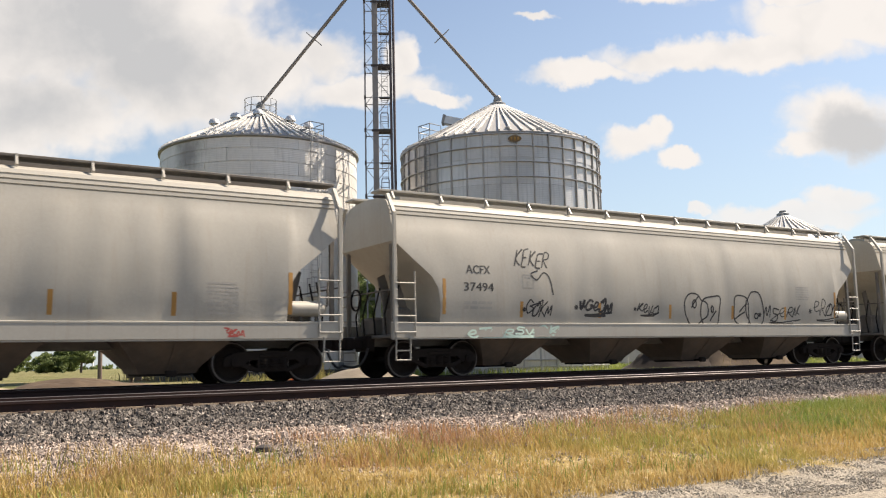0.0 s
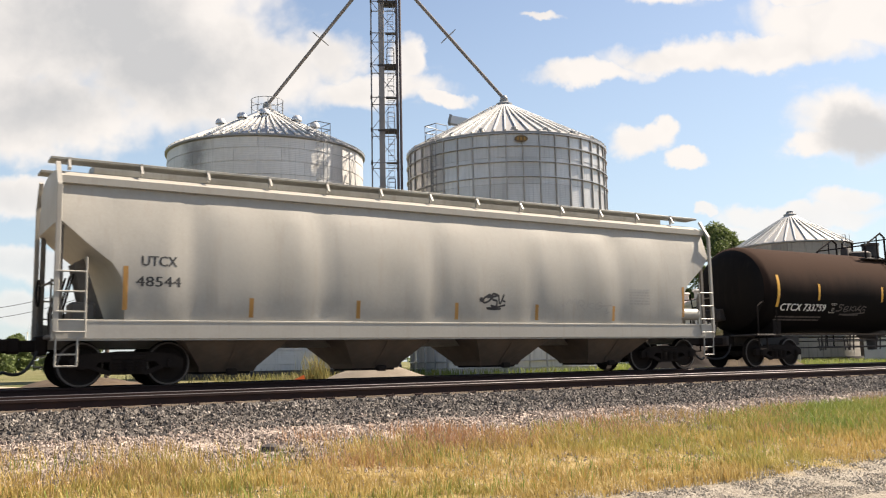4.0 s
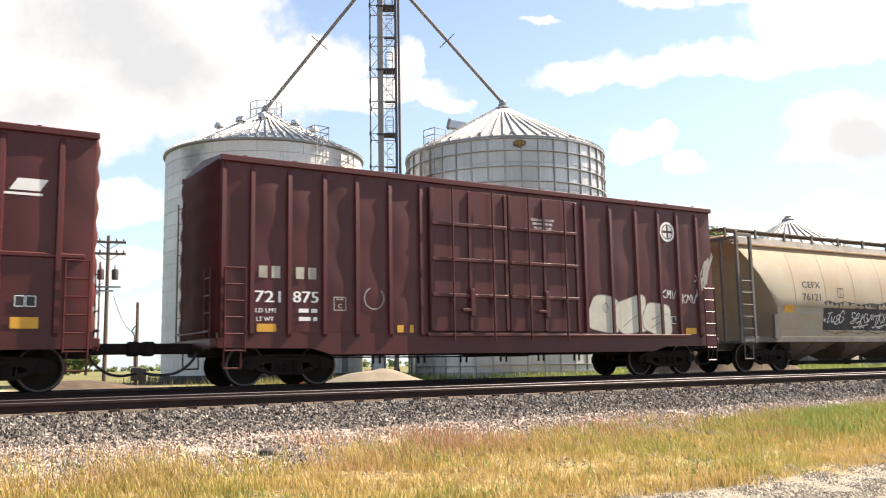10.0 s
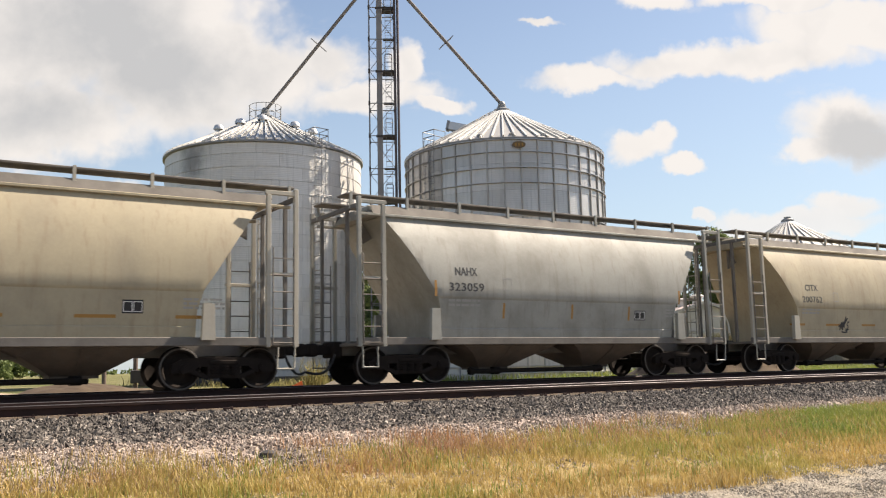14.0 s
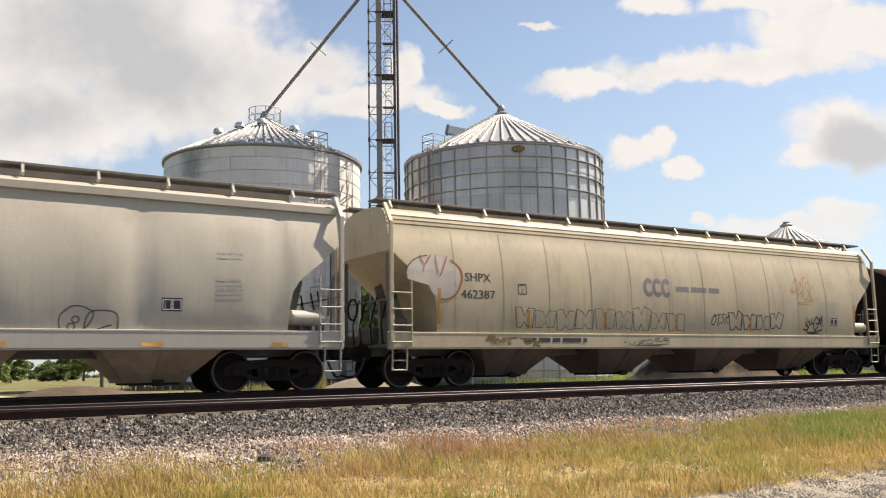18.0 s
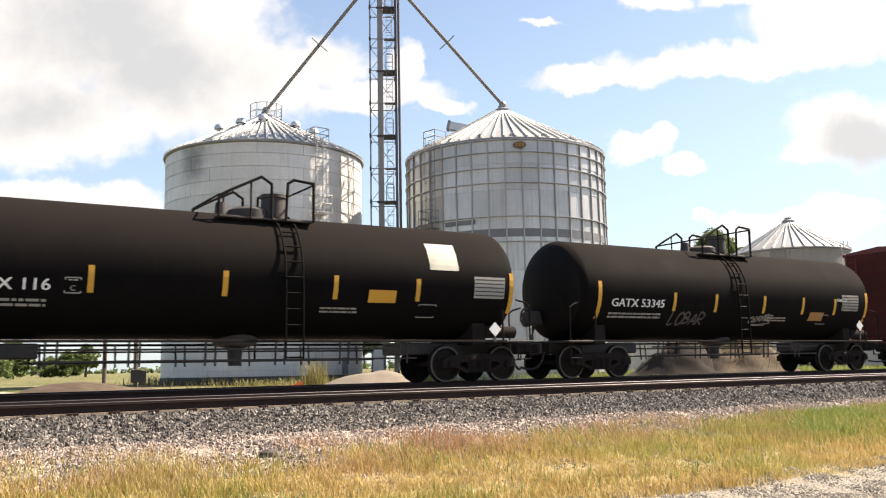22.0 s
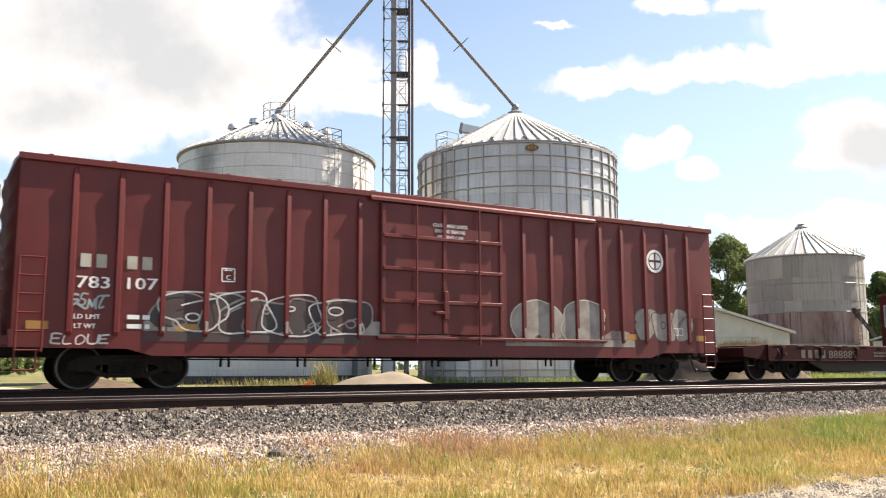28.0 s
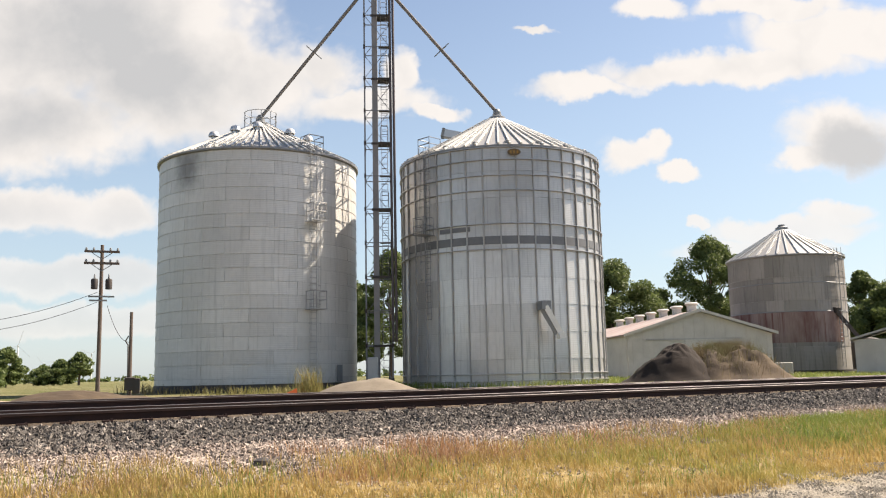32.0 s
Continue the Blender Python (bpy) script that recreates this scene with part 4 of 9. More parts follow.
def fat(car, word, x, z, w, h, fill, line, prof, stroke=0.26, edge=0.05, seed=0, inner=None):
    """Fat sprayed letters: each a thick rounded stroke with an outline round it."""
    rng = random.Random(seed)
    n = len(word)
    for k, letter in enumerate(word):
        if letter == " ":
            continue
        cx = x - w / 2 + w * (k + 0.5) / n
        cw, ch, dy, lean = max(0.1, w / n * rng.uniform(0.95, 1.1) - stroke), h * rng.uniform(0.88, 1.0) - stroke, rng.uniform(-0.05, 0.05) * h, rng.uniform(-0.08, 0.14)
        strokes = [spline([((a - 0.5) * cw + (b - 0.5) * ch * lean, dy + (b - 0.5) * ch) for a, b in g], 4) for g in GLYPH[letter]]
        lift_ = 0.004 * (k % 2)
        for size, mat, up in ((stroke + 2 * edge, line, 0.0), (stroke, fill, 0.002)):
            m = Mesh()
            for g in strokes:
                q = ribbon(g, size)
                m.add(q.v, q.f)
                for p in g[::2] + [g[-1]]:
                    ring = [(p[0] + size / 2 * math.cos(math.pi * j / 6), p[1] + size / 2 * math.sin(math.pi * j / 6), 0.0003) for j in range(12)]
                    m.add(ring, [tuple(range(12))])
            m.v = [(a, b, c_ + lift_ + up) for a, b, c_ in m.v]
            decal(car, m, cx, z, mat, prof, "graffiti_letter" if up else "graffiti_outline", "sprayed fat letter" if up else "sprayed outline of a fat letter", 0.006)
        if inner:
            m = Mesh()
            for g in strokes:
                q = ribbon([(a - stroke * 0.25, b + stroke * 0.28) for a, b in g[:max(4, len(g) // 2)]], 0.025)
                m.add([(a, b, lift_ + 0.0045) for a, b, _ in q.v], q.f)
            decal(car, m, cx, z, inner, prof, "graffiti_shine", "thin pale stroke on a letter", 0.006)


def bubbles(car, pts, fill, line, prof, t=0.03):
    """A chain of sprayed rings that overlap; pts: place along, height and radius of each."""
    for k, (x, z, r) in enumerate(pts):
        ring = [(r * math.cos(math.pi * j / 10), r * math.sin(math.pi * j / 10), 0.0012 * (k % 5)) for j in range(20)]
        m = Mesh().add(ring, [tuple(range(20))])
        decal(car, m, x, z, fill, prof, "graffiti_disc", "pale sprayed disc", 0.011)
        q = ribbon([p[:2] for p in ring], t, True)
        q.v = [(a, b, 0.0012 * (k % 5) + 0.0006) for a, b, _ in q.v]
        decal(car, q, x, z, line, prof, "graffiti_outline", "dark sprayed ring", 0.011)


def smear(car, x0, x1, z0, z1, mat, seed, posts=(), spike=0.25, face=1.470):
    """Worn paint rolled along the lower wall and over its posts; its upper edge is ragged."""
    runs = []
    n = int((x1 - x0) / 0.06)
    for k in range(n + 1):
        x = x0 + (x1 - x0) * k / n
        on = any(abs(x - p) < 0.055 for p in posts)
        hi = z1 + spike * (noise.noise((x * 1.1, seed, 0)) + 0.7 * abs(noise.noise((x * 2.6, seed, 2))))
        if not runs or runs[-1][0] != on:
            runs.append((on, []))
        runs[-1][1].append((x, max(hi, z0 + 0.05)))
    for on, cols in runs:
        if len(cols) < 2:
            cols = [(cols[0][0] - 0.04, cols[0][1]), (cols[0][0] + 0.04, cols[0][1])]
        y = face + (0.068 if on else 0.003)
        me = bpy.data.meshes.new("paint_smear")
        me.from_pydata([p for x, hi in cols for p in ((x, -y, z0), (x, -y, hi))], [], [(2 * k, 2 * k + 2, 2 * k + 3, 2 * k + 1) for k in range(len(cols) - 1)])
        me.materials.append(G_GREY if on and mat is not G_SHADOWY else mat)
        part("paint_smear", me, mat, car, "grey paint over a side post" if on else "worn paint sprayed along the lower wall")


def bars(car, x, z, w, rows, mat, prof, size=0.05, gap=1.7, seed=1):
    """Small print that cannot be read: rows of plain bars."""
    rng = random.Random(seed)
    m = Mesh()
    for k in range(rows):
        px = -w / 2
        while px < w / 2 - 0.04:
            l = min(rng.uniform(0.08, 0.3) * (size / 0.05), w / 2 - px)
            y = -k * size * gap
            m.add([(px, y, 0), (px + l, y, 0), (px + l, y + size, 0), (px, y + size, 0)], [(0, 1, 2, 3)])
            px += l + size * 0.7
    decal(car, m, x, z, mat, prof, "small_print", "rows of tiny stencilled print")


def write(car, text, x, z, height, mat, prof, width=None):
    decal(car, lettering(text, height, width), x, z, mat, prof, "lettering", "stencilled lettering")


G_INK = glow_free("black_spray", (0.018, 0.017, 0.02), 0.6)
G_WHITE = paint("white_spray", (0.56, 0.56, 0.53), 0.8, 0, (0.34, 0.31, 0.29), 0.8, 2.0, 18, 0.03)
G_WORN = paint("worn_grey_spray", (0.27, 0.25, 0.22), 0.8, 0, (0.10, 0.035, 0.03), 0.85, 1.6, 20, 0.05, 0.3, (0.12, 0.09, 0.08))
G_WORNPALE = paint("worn_pale_spray", (0.50, 0.50, 0.42), 0.8, 0, (0.33, 0.30, 0.26), 0.7, 1.2, 20, 0.05, 0.3, (0.25, 0.20, 0.17))
G_PALE = glow_free("pale_green_spray", (0.42, 0.46, 0.38), 0.7)
G_GREY = paint("grey_spray", (0.30, 0.28, 0.25), 0.8, 0, (0.14, 0.10, 0.09), 0.8, 2.0, 18, 0.03)
G_TEAL = paint("teal_spray", (0.20, 0.33, 0.33), 0.8, 0, (0.28, 0.30, 0.28), 0.8, 2.0, 18, 0.03)
G_DUSK = glow_free("dusky_print", (0.095, 0.075, 0.07), 0.8)
G_DIM = glow_free("dim_print", (0.075, 0.065, 0.06), 0.8)
G_RED = paint("red_spray", (0.36, 0.045, 0.035), 0.7, 0, (0.40, 0.20, 0.17), 0.7, 2.2, 18, 0.03)
G_ORANGE = paint("orange_spray", (0.46, 0.24, 0.03), 0.7, 0, (0.44, 0.32, 0.14), 0.7, 2.2, 18, 0.03)
G_BLUE = glow_free("blue_spray", (0.035, 0.05, 0.18), 0.6)
G_FADED = glow_free("faded_print", (0.30, 0.29, 0.27), 0.7)
G_MINT = paint("mint_spray", (0.27, 0.40, 0.36), 0.8, 0, (0.36, 0.42, 0.38), 0.8, 2.0, 18, 0.03)
G_BONE = paint("bone_spray", (0.40, 0.39, 0.33), 0.8, 0, (0.20, 0.15, 0.13), 0.7, 1.6, 20, 0.06)
G_PEACH = glow_free("peach_spray", (0.42, 0.27, 0.18), 0.7)
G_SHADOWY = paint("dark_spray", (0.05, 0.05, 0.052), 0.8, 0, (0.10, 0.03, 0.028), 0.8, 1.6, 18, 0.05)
G_TEXT = glow_free("black_stencil", (0.030, 0.030, 0.032), 0.6)
G_AMBER = glow_free("amber_reflector", (0.58, 0.30, 0.035), 0.5)
G_AMBER_OLD = glow_free("dirty_amber_reflector", (0.34, 0.175, 0.045), 0.6)
G_GREEN = glow_free("sill_teal_spray", (0.42, 0.56, 0.50), 0.7)
M_REDSIGN = glow_free("red_placard", (0.55, 0.03, 0.03), 0.5)


# ---- train: covered hoppers ----
CF_SIDE = [(1.33, 1.435), (1.5, 1.46), (1.75, 1.49), (2.0, 1.511), (2.3, 1.52), (2.6, 1.515), (2.9, 1.495), (3.2, 1.457), (3.5, 1.402), (3.75, 1.342), (3.95, 1.280)]
CF_PROF = CF_SIDE + [(4.02, 1.27), (4.025, 1.215), (4.055, 1.212), (4.06, 1.25), (4.13, 1.238), (4.135, 1.182), (4.165, 1.178), (4.17, 1.215), (4.24, 1.195), (4.245, 1.14), (4.28, 1.135), (4.285, 1.16), (4.38, 1.11), (4.47, 0.96), (4.55, 0.6), (4.58, 0.0)]
CF_PLAIN = CF_SIDE + [(4.10, 1.235), (4.12, 1.33), (4.27, 1.33), (4.28, 1.22), (4.40, 1.02), (4.50, 0.6), (4.53, 0.0)]
EX_PROF = [(1.06, 1.36), (1.34, 1.40), (1.36, 1.375), (1.55, 1.41), (1.8, 1.45), (2.09, 1.487), (2.12, 1.515), (2.16, 1.528), (2.4, 1.528), (2.7, 1.512), (3.0, 1.475), (3.3, 1.415), (3.6, 1.33), (3.85, 1.237), (4.05, 1.142), (4.12, 1.105)]


def half_width(prof):
    def f(z):
        for (a, p), (b, q) in zip(prof, prof[1:]):
            if a <= z <= b:
                return p + (q - p) * (z - a) / (b - a)
        return prof[0][1]
    return f


DENTS = {}
GRID = {}


def dent_at(x, z, dent, seed):
    """How far the shell is pushed out or in at one place: soft waves and upright creases."""
    if not 1.4 < z < 3.9:
        return 0.0
    k = noise.noise((x * 0.9, seed * 7.3, z * 0.45)) + 0.6 * noise.noise((x * 2.3, seed * 3.1, z * 0.8))
    k -= 1.6 * max(0.0, 1 - abs((x + 50.76) % 3.04 - 1.52) / 0.38) * (0.6 + 0.6 * noise.noise((round(x / 3.04) * 3.3, seed, z * 0.6)))
    return dent * k


def swell(car, x, z):
    """How far a car's shell, as it is meshed, stands out at one place."""
    dent, seed = DENTS[car.name]
    xs, zs = GRID[car.name]
    i = min(max(bisect(xs, x) - 1, 0), len(xs) - 2)
    j = min(max(bisect(zs, z) - 1, 0), len(zs) - 2)
    a, b = (x - xs[i]) / (xs[i + 1] - xs[i]), (z - zs[j]) / (zs[j + 1] - zs[j])
    q = [[dent_at(xs[i + m], zs[j + n], dent, seed) for n in (0, 1)] for m in (0, 1)]
    return (q[0][0] * (1 - b) + q[0][1] * b) * (1 - a) + (q[1][0] * (1 - b) + q[1][1] * b) * a


def bisect(row, value):
    """How many entries of a rising row do not exceed a value."""
    return sum(1 for r in row if r <= value)


def loft_body(h, prof, cut, dent, seed, car):
    """A long shell: its section along x, the ends cut away below by the lines in cut (distance from the end, lowest height)."""
    wf = half_width(prof)

    def low(d):
        for (a, p), (b, q) in zip(cut, cut[1:]):
            if d <= b:
                return p + (q - p) * max(0, d - a) / (b - a)
        return cut[-1][1]
    ds = sorted({c[0] for c in cut} | {cut[0][0] + k * 0.35 for k in range(4)})
    xs = [-h + d for d in ds]
    x = xs[-1] + 0.25
    while x < h - ds[-1] - 0.2:
        xs.append(x)
        x += 0.25
    xs += [h - d for d in reversed(ds)]
    GRID[car.name] = (xs, [z for z, _ in prof])
    rings = []
    for x in xs:
        zb = low(h - abs(x))
        near = []
        for z, w0 in prof:
            zz = max(z, zb)
            ww = w0 if z >= zb else wf(zz)
            near.append((ww + dent_at(x, zz, dent, seed), zz))
        ring = [(x, -a, b) for a, b in near] + [(x, a, b) for a, b in reversed(near[:-1])]
        rings.append(ring)
    return Mesh().loft(rings, True, True)


def bays(car, h, inset, count, mat, label, vee=False):
    """A row of tapered discharge bays; vee: narrow ones that end in a pipe connection."""
    span = (2 * h - 2 * inset) / count
    k = span / 3.76
    shape = ((1.2, 1.42, 1.36), (0.9, 1.16, 1.30), (0.62, 0.90, 1.0), (0.36, 0.67, 0.70), (0.25, 0.63, 0.62))
    if vee:
        shape = ((1.15, 1.75, 1.34), (0.9, 1.5, 1.28), (0.72, 1.1, 1.05), (0.5, 0.72, 0.66), (0.36, 0.5, 0.42), (0.30, 0.5, 0.42))
    m = Mesh()
    m.loft([[(-l * k, -w, z), (l * k, -w, z), (l * k, w, z), (-l * k, w, z)] for z, l, w in shape], True, True)
    data = m.data("hopper_bay", mat, 20)
    g = Mesh().box(-0.55, 0.55, -0.6, 0.6, 0.20, 0.262, 0.015).rod((0.0, -0.95, 0.24), (0.0, 0.95, 0.24), 0.03).box(-0.12, 0.12, -1.0, -0.88, 0.18, 0.32, 0.02)
    if vee:
        g = Mesh().box(-0.3, 0.3, -0.35, 0.35, 0.18, 0.31, 0.02).rod((-0.12, -0.5, 0.26), (0.12, -0.5, 0.26), 0.10, 12)
    g = g.data("outlet_gate", P_TRUCK)
    rib = Mesh().loft([[(-0.03, -(w + 0.03), z), (0.03, -(w + 0.03), z), (0.03, -(w - 0.02), z), (-0.03, -(w - 0.02), z)] for z, l, w in shape[1:]], True, True).data("bay_rib", mat)
    for n in range(count):
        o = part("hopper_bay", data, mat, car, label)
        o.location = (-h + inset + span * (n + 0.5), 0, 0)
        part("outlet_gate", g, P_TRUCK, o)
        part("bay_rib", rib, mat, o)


def corner_ladder(car, h, d, mat, z0, z1, tall, roof_y=1.18):
    """Post and ladder at one end (d: -1 or 1) of the near and far sides."""
    for s in (-1, 1):
        m = Mesh()
        xe = d * (h - 0.06)
        if tall:
            m.box(xe - 0.05, xe + 0.05, s * 1.46, s * 1.54, z0, 4.05, 0.01)
            m.beam((xe, s * 1.50, 4.04), (xe, s * roof_y, 4.55), 0.09, 0.07)
        for x in (xe, xe - d * 0.55):
            m.rod((x, s * 1.52, z0 - 0.1), (x, s * 1.52, z1), 0.022, 6)
        k = z0
        while k < z1:
            m.rod((xe, s * 1.54, k), (xe - d * 0.55, s * 1.54, k), 0.018, 6)
            k += 0.40
        part("ladder", m, mat, car, "side ladder with thin round rungs")
        m = Mesh()
        for x in (xe - d * 0.02, xe - d * 0.42):
            m.rod((x, s * 1.5, z0 - 0.1), (x, s * 1.47, 0.42), 0.02, 6)
        for k in (0.43, 0.66):
            m.rod((xe - d * 0.02, s * 1.475, k), (xe - d * 0.42, s * 1.475, k), 0.018, 6)
        part("stirrup_step", m, mat, car)


def reflectors(car, xs, z, hh, mat, prof, w=0.10):
    for x in xs:
        decal(car, rect(w, hh, 3), x, z, mat, prof, "reflector", "upright amber reflector strip")


def flow_hopper(label, s0, s1, mat, seed, sill_mat, striped=True, top_mat=None, bay_mat=None):
    """Rounded covered hopper with a full side sill and four bays."""
    c = car_thing("covered_hopper_car", label, s0, s1, "hopper wagon")
    h = (s1 - s0) / 2
    prof = CF_PROF if striped else CF_PLAIN
    cut = [(0.08, 3.36), (0.62, 2.88), (1.10, 2.50), (1.28, 2.22), (1.36, 1.80), (1.37, 1.33)]
    DENTS[c.name] = (0.010 if seed == 10 else 0.030, seed)
    part("body", loft_body(h, prof, cut, *DENTS[c.name], c), mat, c, "rounded steel hopper shell, dented", 28)
    for s in (-1, 1):
        m = Mesh().prism([(s * 1.38, 0.93), (s * 1.47, 0.93), (s * 1.47, 0.96), (s * 1.495, 0.97), (s * 1.495, 1.30), (s * 1.503, 1.305), (s * 1.503, 1.335), (s * 1.38, 1.36)], "x", -h, h)
        part("side_sill", m, sill_mat, c, "long pale side sill", 20)
    inset = h - 7.52 * h / 9.45
    bays(c, h, inset, 4, bay_mat or P_BAY, "brown tapered discharge bay")
    part("centre_sill", Mesh().box(-h - 0.1, h + 0.1, -0.32, 0.32, 0.78, 1.05, 0.02), P_GRIME, c)
    wf = half_width(prof)
    k = -h + 1.9
    rng = random.Random(seed)
    while k < h - 1.8 and seed == 10:
        m = Mesh()
        pts = [(z, w) for z, w in prof if 1.1 < z < 4.0]
        pts = [(z, w + dent_at(k, z, *DENTS[c.name])) for z, w in pts]
        m.loft([[(k - 0.009, -(w - 0.004), z), (k + 0.009, -(w - 0.004), z), (k + 0.009, -(w + 0.004), z), (k - 0.009, -(w + 0.004), z)] for z, w in pts], True, True)
        part("weld_seam", m, P_SEAM, c)
        k += 1.52
    for d in (-1, 1):
        corner_ladder(c, h, d, sill_mat, 1.1, 2.6, True)
        for s in (-1, 1):
            part("end_post", Mesh().beam((d * (h - 0.15), s * 1.2, 1.05), (d * (h - 0.15), s * 1.2, 3.3), 0.10, 0.08), P_GRIME, c, "dirty end post")
            part("handrail_post", Mesh().rod((d * (h - 0.05), s * 0.9, 1.05), (d * (h - 0.05), s * 0.9, 2.2), 0.02), P_GRIME, c)
        part("end_handrail", Mesh().rod((d * (h - 0.06), -1.45, 2.15), (d * (h - 0.06), 1.45, 2.15), 0.02), P_GRIME, c)
        part("end_platform", Mesh().box(d * (h - 1.2), d * h, -1.36, 1.36, 0.98, 1.06, 0.01), P_GRIME, c)
        m = Mesh().box(d * (h - 0.95), d * (h - 0.45), -0.75, -0.15, 1.06, 1.75, 0.05).box(d * (h - 0.8), d * (h - 0.35), 0.15, 0.95, 1.06, 1.55, 0.06)
        m.prism([(d * (h - 1.3), 1.06), (d * (h - 0.9), 1.06), (d * (h - 0.55), 2.6), (d * (h - 0.75), 2.7)], "y", -0.35, -0.29).prism([(d * (h - 1.3), 1.06), (d * (h - 0.9), 1.06), (d * (h - 0.55), 2.6), (d * (h - 0.75), 2.7)], "y", 0.29, 0.35)
        part("end_gear", m, P_GRIME, c, "grimy brake gear and gussets on the end platform")
        m = Mesh()
        for y in (-1.0, -0.6, 0.0, 0.6, 1.0):
            m.path([(d * (h - 0.3), y, 1.06), (d * (h - 0.28), y + 0.05, 1.6), (d * (h - 0.45), y, 2.3)], 0.022)
        part("end_piping", m, P_TRUCK, c, "thin dark pipes at the car end")
    part("brake_wheel", Mesh().lathe([(0.25, -0.02), (0.29, -0.02), (0.29, 0.02), (0.25, 0.02), (0.25, -0.02)], 20, (-h - 0.02, 0.45, 2.0), "x", False), P_TRUCK, c)
    # roof: long hatch with brackets, walkway along the near edge
    part("roof_hatch", Mesh().prism([(-0.34, 4.56), (-0.34, 4.70), (-0.22, 4.76), (0.22, 4.76), (0.34, 4.70), (0.34, 4.56)], "x", -h + 0.9, h - 0.9), top_mat or P_GRIME, c, "long narrow roof hatch cover")
    for s in (-1, 1):
        w = part("roof_walkway", Mesh().box(-h - 0.05, h + 0.05, s * 0.98, s * 0.50, 4.66, 4.72, 0.01), top_mat or P_GRIME, c, "grated roof walkway")
        k = -h + 0.3
        br = Mesh().box(-0.03, 0.03, s * 1.0, s * 0.95, 4.45, 4.72).beam((0, s * 0.97, 4.68), (0, s * 1.10, 4.47), 0.05, 0.04).data("bracket", sill_mat)
        while k < h:
            o = part("bracket", br, sill_mat, w)
            o.location.x = k
            k += 1.45
    m = Mesh().lathe([(0.0, -0.50), (0.10, -0.48), (0.18, -0.40), (0.18, 0.40), (0.10, 0.48), (0.0, 0.50)], 18, (h - 0.78, -1.12, 1.66), "x")
    part("air_reservoir", m, sill_mat, c, "pale air brake cylinder on the end platform")
    m = Mesh().path([(h - 0.35, -1.12, 1.66), (h - 0.22, -1.1, 1.75), (h - 0.2, -1.1, 2.3)], 0.025).path([(h - 1.2, -1.1, 1.2), (h - 0.2, -1.1, 1.3)], 0.03).path([(h - 0.9, -1.12, 1.5), (h - 0.9, -1.12, 1.06)], 0.04)
    m.path([(h - 0.5, -1.12, 1.5), (h - 0.5, -1.12, 1.06)], 0.04)
    part("brake_pipe", m, P_GRIME, c)
    gear(c, h, h - 1.55, 0.68)
    return c, half_width(prof), h


